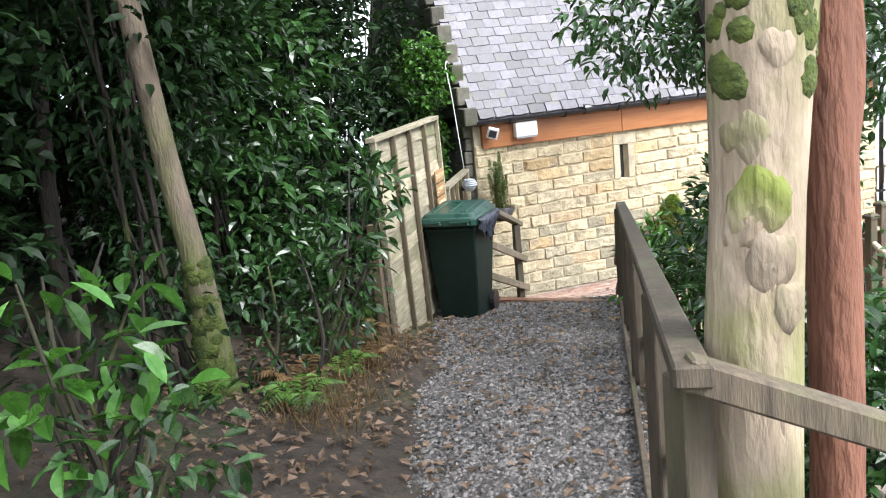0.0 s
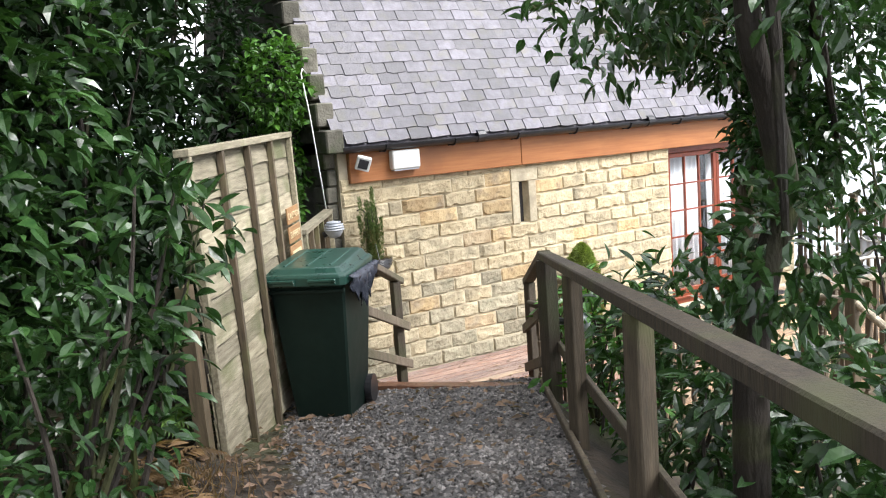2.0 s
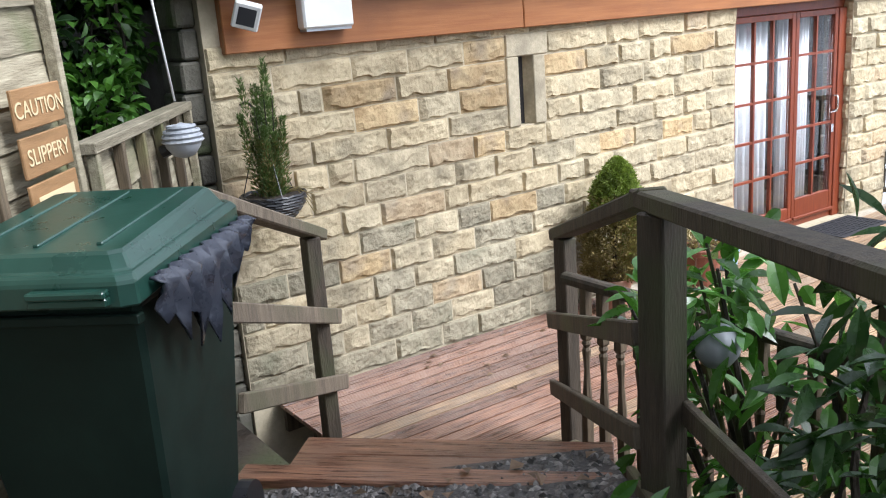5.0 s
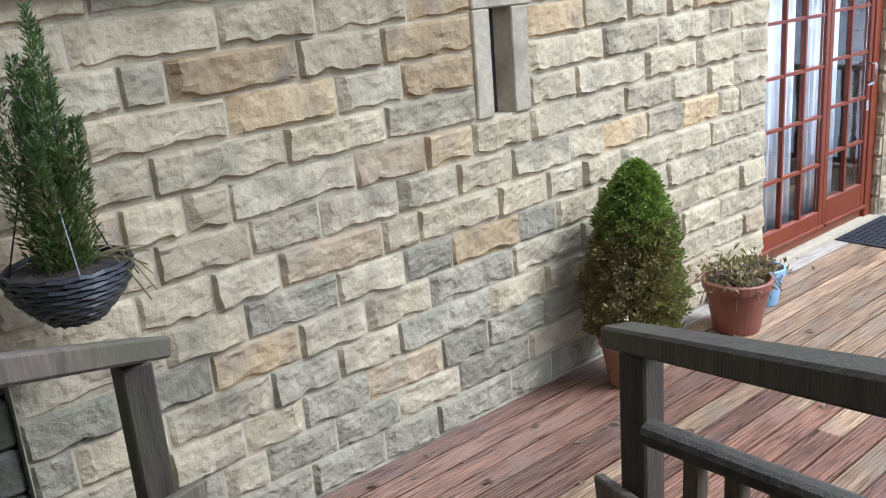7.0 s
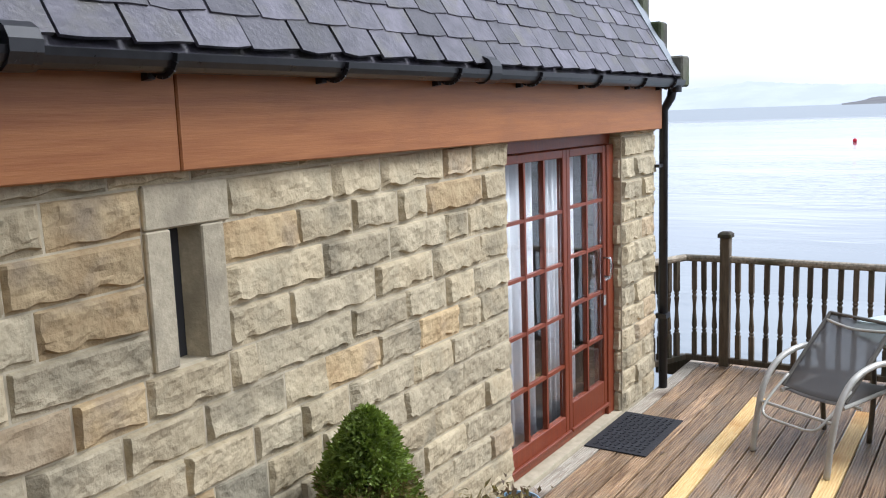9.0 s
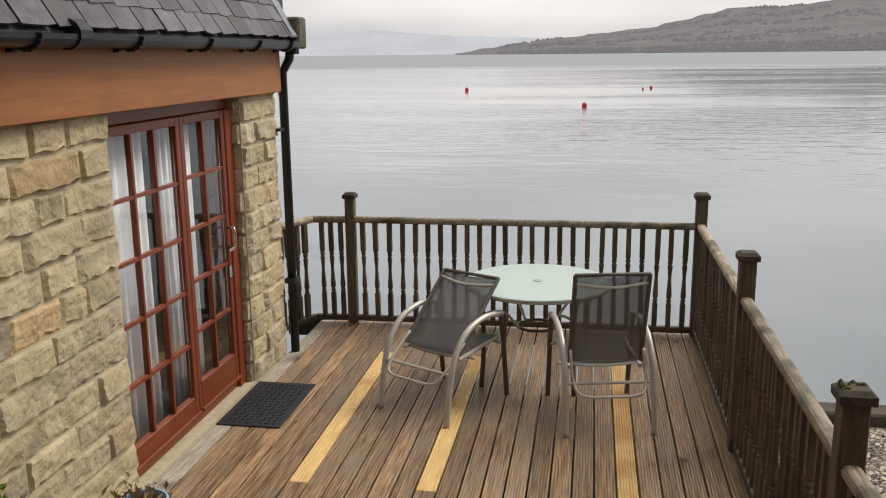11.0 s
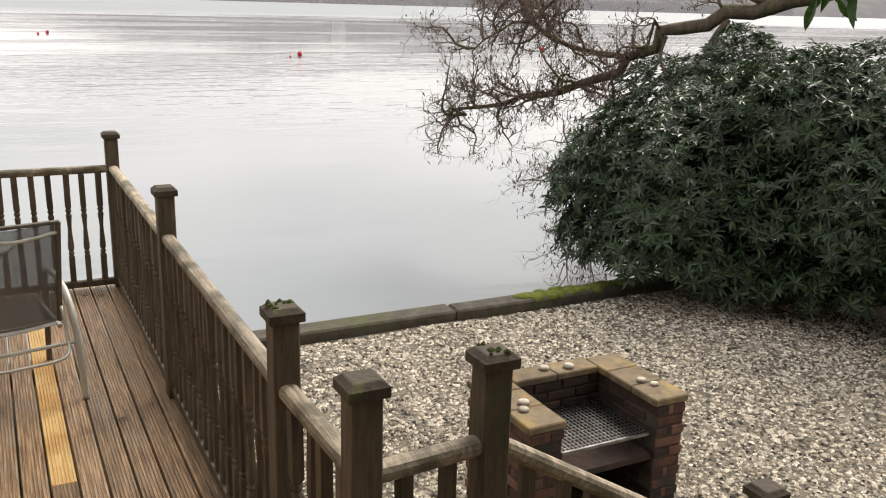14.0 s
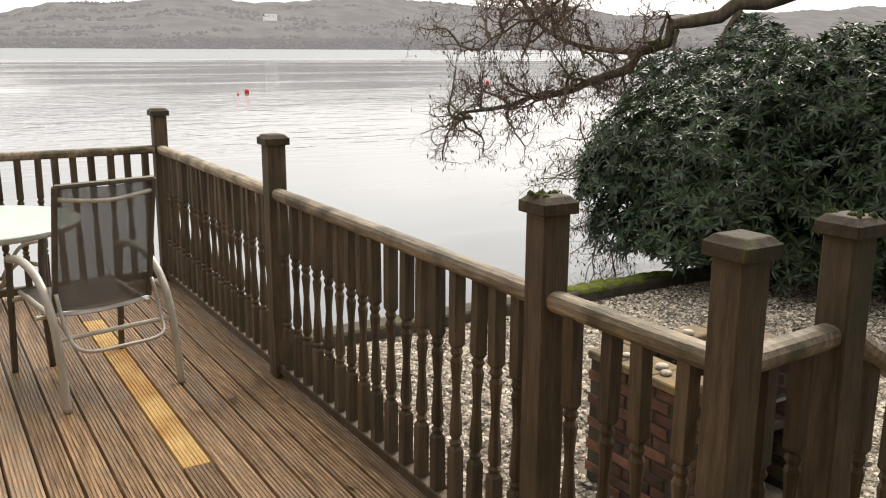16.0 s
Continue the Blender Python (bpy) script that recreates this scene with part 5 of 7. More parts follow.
# ---- fence panels ----
def fence_panel(p, q, z0, z1, label, boards=11, battens=3, tip=0.0):
    p, q = Vector((*p, 0)), Vector((*q, 0))
    d = q - p
    L = d.length
    lift = Matrix.Identity(4)
    lift[2][0] = tip
    ob = thing("fence_panel", Matrix.Translation(p) @ Matrix.Rotation(math.atan2(d.y, d.x), 4, "Z") @ lift, label, "fence", "timber fence panels")
    hgt = (z1 - z0) / boards
    r = np.random.default_rng(int(L * 100))
    for k in range(boards):
        z = z0 + k * hgt
        n, ph = 24, r.uniform(0, 6.28, 3)
        bg_ = Geo()
        for i in range(n + 1):
            x = L * i / n
            lo = z - 0.022 + 0.005 * math.sin(x * 4.1 + ph[0]) + 0.004 * math.sin(x * 13.7 + ph[1]) + r.uniform(-0.003, 0.003)
            out = -0.018 + 0.004 * math.sin(x * 3.3 + ph[2])
            bg_.v += [(x, out, lo), (x, -0.003, z + hgt), (x, 0.003, z + hgt), (x, out + 0.009, lo)]
        bg_.f = [(i * 4 + q, i * 4 + 4 + q, i * 4 + 4 + (q + 1) % 4, i * 4 + (q + 1) % 4) for i in range(n) for q in range(4)] + [(0, 1, 2, 3), (n * 4 + 3, n * 4 + 2, n * 4 + 1, n * 4)]
        part("board", bg_, FENCE, ob)
    for k in range(battens + 2):
        x = 0.02 + (L - 0.04) * k / (battens + 1)
        part("batten", Geo().box((x - 0.02, -0.062, z0 - 0.05), (x + 0.02, -0.020, z1 - 0.02)), FENCE if k in (0, battens + 1) else FENCE_DK, ob, bevel=0.003)
    part("capping", Geo().box((-0.01, -0.066, z1 - 0.02), (L + 0.01, 0.03, z1 + 0.025)), FENCE, ob, bevel=0.004)
    part("post", Geo().box((-0.10, 0.01, z0 - 0.3), (-0.012, 0.09, z1 - 0.75)), FENCE_DK, ob)
    return ob


F_L, F_R = (-4.69, -3.363), (-3.37, -1.55)
panel = fence_panel(F_L, F_R, 0.66, 2.68, "tall overlapping timber fence panel behind the bin", 14, 3, 0.04)
fence_panel((-3.34, -1.50), (-2.47, -0.06), 0.1, 1.90, "lower timber fence panel running to the house corner", 9, 4)

fd = Vector((F_R[0] - F_L[0], F_R[1] - F_L[1], 0))
sign = thing("sign", panel.matrix_basis @ pose(fd.length - 0.275, -0.068, 1.90), "small varnished wooden caution sign on the fence", "sign")
for k, word in enumerate(("", "SLIPPERY", "CAUTION")):
    zz = -0.14 + k * 0.15
    pl = part("plank", Geo().box((-0.17, -0.012, zz - 0.065), (0.17, 0.0, zz + 0.065)), SIGN_M, sign, bevel=0.003)
    if word:
        cu = bpy.data.curves.new("lettering", "FONT")
        cu.body, cu.size, cu.align_x, cu.extrude = word, 0.075, "CENTER", 0.001
        cu.materials.append(LETTER)
        tx = new("lettering", cu)
        tx.parent, tx.matrix_basis = pl, pose(0, -0.0145, zz - 0.026, 90)
    else:
        part("lettering_bar", Geo().box((-0.13, -0.0145, zz - 0.022), (0.13, -0.0125, zz + 0.022)), LETTER, pl)

# globe lantern on the lower fence
gl = thing("wall_lantern", pose(-2.72, -0.80, 1.80), "round grey globe lantern on the low fence", "lamp")
part("globe", Geo().lathe([(0.005, -0.085), (0.05, -0.07), (0.08, -0.03), (0.088, 0.0), (0.08, 0.035), (0.05, 0.07), (0.005, 0.085)], 20), GREY_PL, gl, smooth=True)
for k in range(4):
    z = 0.0 + 0.022 * k
    r = math.sqrt(max(0.09 ** 2 - z * z, 0.0004))
    part("ring", Geo().tube([(r * math.cos(a), r * math.sin(a), z) for a in np.linspace(0, 6.283, 21)], 0.010, 5), GREY_PL, gl)
part("mount", Geo().tube([(-0.02, 0.02, -0.02), (-0.09, 0.06, -0.05)], 0.03, 8), BLACK_PL, gl)

# second lantern behind the rail corner
gl2 = thing("wall_lantern", pose(-1.63, -3.03, 1.07), "round dark globe lantern on a rail post", "lamp")
part("globe", Geo().lathe([(0.005, -0.085), (0.05, -0.07), (0.08, -0.03), (0.088, 0.0), (0.08, 0.035), (0.05, 0.07), (0.005, 0.085)], 20), GREY_PL, gl2, smooth=True)
part("mount", Geo().tube([(-0.02, 0.02, 0.0), (-0.14, 0.11, 0.02)], 0.03, 8), BLACK_PL, gl2)

# ---- brick barbecue on the beach ----
BX0, BX1, BY0, BY1, BT = 2.36, 3.12, -6.34, -5.18, -0.045
bbq = thing("barbecue", pose(BX0, BY0, -0.9), "brick barbecue with stone slab coping and a wire grill", "barbecue")
W_, D_, H_ = BX1 - BX0, BY1 - BY0, BT + 0.9
core = Geo().box((0.012, 0.009, 0), (W_ - 0.009, 0.222, H_ - 0.05)).box((0.012, D_ - 0.222, 0), (W_ - 0.009, D_ - 0.009, H_ - 0.05)).box((W_ - 0.142, 0.222, 0), (W_ - 0.009, D_ - 0.222, H_ - 0.05))
part("core", core, CONCRETE, bbq)
bme = Geo().box((-0.105, -0.05, -0.031), (0.105, 0.05, 0.031)).mesh("brick", BRICK, 0.006)
bme_soot = Geo().box((-0.105, -0.05, -0.031), (0.105, 0.05, 0.031)).mesh("brick", BRICK_SOOT, 0.006)
rng = np.random.default_rng(14)
for k in range(11):
    z = 0.04 + k * 0.073
    o = 0.11 * (k % 2)
    for y0, inn in ((0.05, 0.18), (D_ - 0.05, D_ - 0.18)):
        for yy in (y0, inn):
            x = 0.105 + o
            while x < W_ - 0.05:
                part("brick", bme_soot if yy == inn else bme, BRICK, bbq, at=pose(x, yy, z, 0, 0, rng.uniform(-2, 2)))
                x += 0.222
    for xx, bm_ in ((W_ - 0.05, bme), (W_ - 0.106, bme_soot)):
        y = 0.20 + o
        while y < D_ - 0.1:
            part("brick", bm_, BRICK, bbq, at=pose(xx, y, z, 0, 0, 90 + rng.uniform(-2, 2)))
            y += 0.222
    for yy in (0.115, D_ - 0.115):
        part("brick", bme, BRICK, bbq, at=pose(0.055, yy, z, 0, 0, 90 + rng.uniform(-3, 3)))
for k in range(3):
    x = W_ * k / 3
    part("coping_slab", Geo().box((x + 0.003, -0.02, H_ - 0.05), (x + W_ / 3 - 0.003, 0.245, H_)), SLAB, bbq, bevel=0.008)
    part("coping_slab", Geo().box((x + 0.003, D_ - 0.245, H_ - 0.05), (x + W_ / 3 - 0.003, D_ + 0.02, H_)), SLAB, bbq, bevel=0.008)
for k in range(2):
    part("coping_slab", Geo().box((W_ - 0.16, 0.25 + k * (D_ - 0.5) / 2, H_ - 0.05), (W_ + 0.02, 0.247 + (k + 1) * (D_ - 0.5) / 2, H_)), SLAB, bbq, bevel=0.008)
gr = Geo()
for k in range(24):
    y = 0.24 + (D_ - 0.48) * k / 23
    gr.tube([(0.06, y, H_ - 0.24), (W_ - 0.16, y, H_ - 0.24)], 0.004, 4)
for k in range(15):
    x = 0.06 + (W_ - 0.22) * k / 14
    gr.tube([(x, 0.23, H_ - 0.246), (x, D_ - 0.23, H_ - 0.246)], 0.004, 4)
gr.box((0.045, 0.225, H_ - 0.255), (0.06, D_ - 0.225, H_ - 0.235))
part("grill", gr, GRILL, bbq, "sooted wire grill")
part("hearth", Geo().box((0.03, 0.22, H_ - 0.42), (W_ - 0.15, D_ - 0.22, H_ - 0.38)), BRICK_SOOT, bbq, "sooty hearth slab")
for k, (x, y, r) in enumerate(((0.28, 0.14, 0.035), (0.30, D_ - 0.13, 0.04), (0.22, D_ - 0.08, 0.035), (0.66, 0.45, 0.04), (0.70, 0.62, 0.038), (0.2, 0.1, 0.03), (0.55, D_ - 0.1, 0.03))):
    st = part("pebble", Geo().lathe([(r * 0.6, 0), (r, r * 0.35), (r * 0.8, r * 0.7), (r * 0.2, r * 0.8)], 9, pose(BX0 + x, BY0 + y, BT - 0.003, 0, 0, 30 * k)), PEBBLE, None, "pale beach pebble resting on the barbecue coping", smooth=True)
    tagged(st, category="stone", group="pebbles on the barbecue")

# ---- buoys ----
def buoy(x, y, r, label):
    r *= 0.72
    ob = thing("buoy", pose(x, y, -1.35), label, "buoy", "mooring buoys")
    part("float", Geo().lathe([(r * 0.3, -r * 0.3), (r, 0.1 * r), (r, r * 1.1), (r * 0.7, r * 1.6), (r * 0.15, r * 1.8)], 16), RED_BUOY, ob, smooth=True)
    part("eye", Geo().tube([(0, 0, r * 1.7), (0, 0, r * 2.3)], r * 0.15, 6), GREY_PL, ob)


for x, y, r in ((62, -1.9, 0.24), (90, 10.4, 0.26), (95, -8.5, 0.2), (92, -7.5, 0.14), (59, -22.3, 0.22), (57, -21, 0.1), (84, 28.5, 0.24), (66, -47, 0.24)):
    buoy(x, y, r, "red mooring buoy floating on the lake")

# ---- shrubs and trees ----
def shrub(name, rng, blobs, leaves, length, width, material, label, category="shrub", droop=0.15, stems=True, bark=None, base=None):
    """Leaves spread through the shells of several overlapping lobes, on a few stems."""
    pos, way = [], []
    vol = np.array([b[3] * b[4] * b[5] for b in blobs]) ** 0.67
    counts = (leaves * vol / vol.sum()).astype(int)
    for (cx, cy, cz, rx, ry, rz_), n in zip(blobs, counts):
        d = unit(rng, n)
        r = rng.uniform(0.45, 1.0, (n, 1)) ** 0.5 * (1 + 0.2 * np.sin(d[:, :1] * 7 + d[:, 2:] * 9 + cx))
        pos.append(np.array([cx, cy, cz]) + d * r * np.array([rx, ry, rz_]))
        way.append(d * (0.8, 0.8, 0.5) + rng.normal(0, 0.55, (n, 3)) - np.array([0, 0, droop]))
    pos, way = np.concatenate(pos), np.concatenate(way)
    n = len(pos)
    ups = np.array([0, 0, 1.0]) + rng.normal(0, 0.35, (n, 3))
    ob = thing(name, pose(*(base or (0, 0, 0))), label, category)
    off = np.array(base or (0, 0, 0))
    part("crown", leaf_geo("crown", pos - off, way, ups, rng.uniform(0.7, 1.25, n) * length, rng.uniform(0.75, 1.2, n) * width, material, oval="fine" if n < 1200 else True), material, ob)
    if stems:
        bx_, by_, bz_ = base
        for (cx, cy, cz, rx, ry, rz_) in blobs:
            for _ in range(2):
                e = Vector((cx + rng.uniform(-0.5, 0.5) * rx, cy + rng.uniform(-0.5, 0.5) * ry, cz + rng.uniform(0.1, 0.7) * rz_))
                s = Vector((bx_ + rng.uniform(-0.2, 0.2), by_ + rng.uniform(-0.2, 0.2), bz_ - 0.1))
                mid = (s + e) / 2 + Vector(rng.uniform(-0.15, 0.15, 3))
                part("stem", Geo().tube([p - Vector(base) for p in bend([s, mid, e], 4)], [0.022 * (1 - 0.09 * i) for i in range(9)], 5), bark or BARK_DK, ob)
    return ob


def rosette_shrub(name, rng, blobs, whorls, length, width, material, label, base):
    """Rhododendron: leaves in whorls at the shoot tips, facing outward and up."""
    P, Wy, U = [], [], []
    vol = np.array([b[3] * b[4] + b[4] * b[5] for b in blobs])
    for (cx, cy, cz, rx, ry, rz_), n in zip(blobs, (whorls * vol / vol.sum()).astype(int)):
        d = unit(rng, n)
        d[:, 2] = np.abs(d[:, 2]) * 1.0 - 0.28
        r = (1 - 0.38 * rng.random((n, 1)) ** 2) * (1 + 0.12 * np.sin(d[:, :1] * 8 + d[:, 1:2] * 6 + cz))
        c = np.array([cx, cy, cz]) + d * r * np.array([rx, ry, rz_])
        ax = d * 0.9 + (0, 0, 0.55) + rng.normal(0, 0.25, (n, 3))
        ax /= np.linalg.norm(ax, axis=1, keepdims=True)
        t1 = np.cross(ax, rng.normal(size=(n, 3)))
        t1 /= np.linalg.norm(t1, axis=1, keepdims=True)
        t2 = np.cross(ax, t1)
        for k in range(8):
            a = 2 * math.pi * k / 8 + rng.normal(0, 0.2, (n, 1))
            w = (t1 * np.cos(a) + t2 * np.sin(a)) + ax * rng.uniform(-0.15, 0.55, (n, 1))
            P.append(c), Wy.append(w), U.append(ax)
    P, Wy, U = np.concatenate(P), np.concatenate(Wy), np.concatenate(U)
    n = len(P)
    ob = thing(name, pose(*base), label, "shrub")
    part("crown", leaf_geo("crown", P - np.array(base), Wy, U, rng.uniform(0.7, 1.2, n) * length, rng.uniform(0.8, 1.2, n) * width, material, 0.15, 0.1, True), material, ob)
    for _ in range(22):
        b = blobs[rng.integers(len(blobs))]
        e = Vector(b[:3]) + Vector(rng.uniform(-0.6, 0.6, 3)) * Vector(b[3:]).x
        s = Vector(base) + Vector((*rng.uniform(-0.8, 0.8, 2), -0.1))
        part("stem", Geo().tube([p - Vector(base) for p in bend([s, (s + e) / 2 + Vector(rng.uniform(-0.3, 0.3, 3)), e], 4)], [0.04 * (1 - 0.09 * i) for i in range(9)], 5), BARK_DK, ob)
    return ob


rng = np.random.default_rng(77)
rosette_shrub("rhododendron", rng, [(6.6, -10.6, 0.35, 2.0, 2.0, 1.45), (5.2, -11.6, 0.5, 2.2, 1.9, 1.9), (7.4, -11.8, 0.7, 2.0, 2.0, 1.8), (3.6, -13.0, 0.8, 2.6, 1.9, 2.4), (6.3, -9.5, -0.3, 1.3, 1.1, 0.75), (7.0, -9.7, 0.2, 1.1, 1.0, 0.9), (4.6, -10.7, -0.3, 1.2, 0.9, 0.8), (5.5, -10.9, 1.1, 1.4, 1.2, 1.1), (6.5, -10.9, 0.2, 1.3, 1.3, 1.0), (5.0, -11.8, 0.6, 1.4, 1.2, 1.3), (4.4, -11.2, 0.3, 1.3, 1.0, 1.2), (3.5, -10.9, -0.2, 1.2, 0.8, 0.9), (5.7, -10.2, -0.45, 1.4, 1.0, 0.7), (7.2, -10.4, 0.2, 1.0, 1.0, 1.3), (6.9, -10.3, -0.5, 1.0, 0.9, 0.8), (4.6, -10.6, 0.4, 1.2, 1.0, 1.1)],
              19000, 0.132, 0.034, RHODO, "large dark-green rhododendron at the edge of the beach", (5.4, -11.2, -0.9))

# bare overhanging tree
def limb(sg, rng, p, d, length, r, depth, tips):
    pts, rad = [p], [r]
    n = 7
    for i in range(n):
        d = (d + Vector(rng.normal(0, 0.42, 3)) + Vector((0, 0, 0.05 if depth < 3 else 0.0))).normalized()
        p = p + d * length / n
        pts.append(p), rad.append(r * (1 - 0.62 * (i + 1) / n))
        if depth > 0:
            for _ in range(2 if rng.random() < 0.35 else 1):
                sd = (d + Vector(rng.normal(0, 0.75, 3))).normalized()
                limb(sg, rng, p, sd, length * rng.uniform(0.38, 0.62), rad[-1] * 0.62, depth - 1, tips)
    sg.tube(pts, rad, 6 if depth > 1 else 4)
    if depth == 0:
        tips += pts[2:]


bt = thing("bare_tree", pose(4.2, -15.2, -0.9), "bare mossy tree reaching low over the lake, dry catkins hanging", "tree")
rng = np.random.default_rng(31)
o = Vector((4.2, -15.2, -0.9))
tr = Geo()
tr.tube([q - o for q in bend([(4.2, -15.2, -1.0), (4.3, -15.0, 0.8), (4.7, -14.7, 2.2), (5.6, -14.2, 3.1)], 5)], [0.34 - 0.012 * i for i in range(16)], 12)
tr.tube([q - o for q in bend([(4.5, -14.9, 1.6), (4.2, -15.4, 3.6), (4.5, -15.6, 6.5)], 5)], [0.24 - 0.016 * i for i in range(11)], 10)
part("trunk", tr, BARK_MOSS, bt, smooth=True)
lg, twg, tips = Geo(), Geo(), []
main = bend([(5.5, -14.25, 3.05), (6.65, -12.42, 2.62), (7.42, -11.65, 2.36), (8.24, -10.92, 1.94), (8.93, -10.36, 1.34), (9.70, -9.62, 1.02), (10.40, -8.95, 0.70)], 4)
main = [q + Vector(rng.normal(0, 0.055, 3)) * min(1.0, i * 0.1) for i, q in enumerate(main)]
lg.tube([q - o for q in main], [0.15 - 0.0055 * i for i in range(len(main))], 9)
second = bend([(8.6, -10.65, 1.65), (9.5, -10.3, 1.75), (10.1, -10.0, 2.1), (10.5, -9.8, 2.8)], 4)
lg.tube([q - o for q in second], [0.05 - 0.003 * i for i in range(len(second))], 7)
fork = bend([(7.25, -11.8, 2.42), (8.0, -10.9, 2.75), (8.9, -10.2, 2.65), (9.6, -9.6, 2.1), (10.3, -9.1, 1.75)], 4)
fork = [q + Vector(rng.normal(0, 0.05, 3)) * min(1.0, i * 0.15) for i, q in enumerate(fork)]
lg.tube([q - o for q in fork], [0.055 - 0.0028 * i for i in range(len(fork))], 7)
third = bend([(7.59, -11.45, 2.2), (7.62, -11.2, 1.85), (7.5, -10.98, 1.43), (7.3, -10.8, 1.1)], 4)
lg.tube([q - o for q in third], [0.05 - 0.002 * i for i in range(len(third))], 7)
lg.tube([q - o for q in bend([(8.2, -10.95, 1.95), (8.1, -10.8, 1.7), (7.87, -10.74, 1.4)], 4)], [0.03 - 0.002 * i for i in range(9)], 6)
part("limb", lg, BARK_GREY, bt, smooth=True)
for i, q in enumerate(main[13:] + main[17:] + second[3:] + fork[6:]):
    dd = Vector((0.25, 0.6, 0.05)) + Vector(rng.normal(0, 0.6, 3))
    limb(twg, rng, q - o, dd.normalized(), rng.uniform(0.6, 1.15), 0.024, 2, tips)
for q in main[6:14:3]:
    limb(twg, rng, q - o, (Vector((0.3, 0.4, 0.8)) + Vector(rng.normal(0, 0.3, 3))).normalized(), 1.1, 0.026, 2, tips)
low = [(8.6, -8.2, -0.3), (8.4, -8.4, -0.8), (8.7, -8.3, 0.3)]
for q in low:
    s0 = Vector((7.7, -9.7, q[2] * 0.6 + 0.1))
    for _ in range(4):
        limb(twg, rng, s0 - o, (Vector(q) - s0 + Vector(rng.normal(0, 0.3, 3))).normalized(), 1.2, 0.018, 2, tips)
tagged(part("twigs", twg, TWIG, bt), kind="stuff")
tp = np.array([tuple(t) for t in tips])
tp = tp[rng.permutation(len(tp))[:3400]]
n = len(tp)
tagged(part("catkins", leaf_geo("catkins", tp, rng.normal(0, 0.3, (n, 3)) + (0, 0, -1), unit(rng, n), rng.uniform(0.04, 0.085, n), rng.uniform(0.014, 0.026, n), CATKIN), CATKIN, bt), kind="stuff")

# wood beside the path: laurels on the bank and over the rail
rng = np.random.default_rng(12)


def at_path(s, w, dz):
    p = PATH_O + PATH_U * s + PATH_N * w
    return (p.x, p.y, ground_z(p.x, p.y) + dz)


def laurel(s, w, blobs, leaves, length, width, material, label):
    b = at_path(s, w, 0)
    return shrub("laurel", rng, [(b[0] + x, b[1] + y, b[2] + z, rx, ry, rz_) for x, y, z, rx, ry, rz_ in blobs], leaves, length, width, material, label, base=b)


# topmost lobe of each is unseen canopy, added to shade the bank
for s, w, n, ln, mt in ((0.6, -2.6, 3800, 0.11, LAUREL_SHADED), (2.3, -2.9, 5200, 0.11, LAUREL), (5.2, -3.9, 5200, 0.11, LAUREL_SHADED), (1.2, -4.6, 5000, 0.12, LAUREL_SHADED), (3.4, -5.4, 6000, 0.12, LAUREL_SHADED), (6.4, -4.9, 5000, 0.12, LAUREL_SHADED), (-1.0, -3.6, 4200, 0.11, LAUREL_SHADED)):
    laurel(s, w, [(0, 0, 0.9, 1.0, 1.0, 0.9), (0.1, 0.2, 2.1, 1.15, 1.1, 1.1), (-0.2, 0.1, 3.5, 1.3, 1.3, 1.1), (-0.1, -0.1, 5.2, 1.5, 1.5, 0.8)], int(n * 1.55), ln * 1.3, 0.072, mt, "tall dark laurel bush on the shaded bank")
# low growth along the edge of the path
# lobe at 5.2 is added out-of-view canopy here as well
laurel(3.9, -2.7, [(0, 0, 2.3, 0.9, 0.9, 0.8), (-0.2, 0.1, 3.6, 1.3, 1.3, 1.1), (-0.1, -0.1, 5.2, 1.5, 1.5, 0.8)], 6500, 0.125, 0.055, LAUREL_SHADED, "tall laurel with bare stems below, on the shaded bank")
for s, w, n, mt in ((3.1, -1.75, 420, LAUREL), (4.0, -1.95, 200, LAUREL), (4.5, -2.5, 330, LAUREL_SHADED), (5.2, -2.7, 160, LAUREL_SHADED), (2.5, -2.2, 380, LAUREL)):
    laurel(s, w, [(0, 0, 0.3, 0.42, 0.42, 0.35), (0.1, 0.1, 0.7, 0.4, 0.4, 0.4)], n, 0.10, 0.045, mt, "low glossy laurel growth at the path edge")
shrub("laurel", rng, [(-7.18, -6.90, 2.21, 0.3, 0.3, 0.2), (-7.35, -7.22, 1.95, 0.25, 0.25, 0.2), (-6.94, -6.85, 1.88, 0.18, 0.2, 0.14), (-6.95, -6.52, 2.36, 0.14, 0.14, 0.07), (-7.32, -6.91, 2.45, 0.2, 0.2, 0.1)], 80, 0.20, 0.095, LAUREL_BR, "bright glossy laurel branches beside the path", base=(-7.2, -6.9, 1.35))
shrub("laurel", rng, [(-4.81, -3.87, 2.30, 0.22, 0.22, 0.2), (-5.09, -4.28, 2.48, 0.22, 0.22, 0.2), (-5.35, -4.43, 1.96, 0.22, 0.22, 0.2), (-5.09, -4.23, 2.05, 0.22, 0.22, 0.2)], 260, 0.14, 0.058, LAUREL, "glossy laurel branches leaning over the fence panel", base=(-5.6, -4.4, 1.0))
shrub("laurel", rng, [(-1.64, -2.98, 1.28, 0.15, 0.15, 0.16), (-1.58, -2.65, 1.07, 0.15, 0.15, 0.16), (-1.51, -2.98, 1.35, 0.15, 0.15, 0.16), (-1.72, -2.94, 1.07, 0.15, 0.15, 0.16), (-1.40, -2.70, 1.02, 0.2, 0.2, 0.2)], 150, 0.14, 0.06, LAUREL_BR, "fresh green laurel shoots by the step rail post", base=(-1.45, -3.1, 0.0))
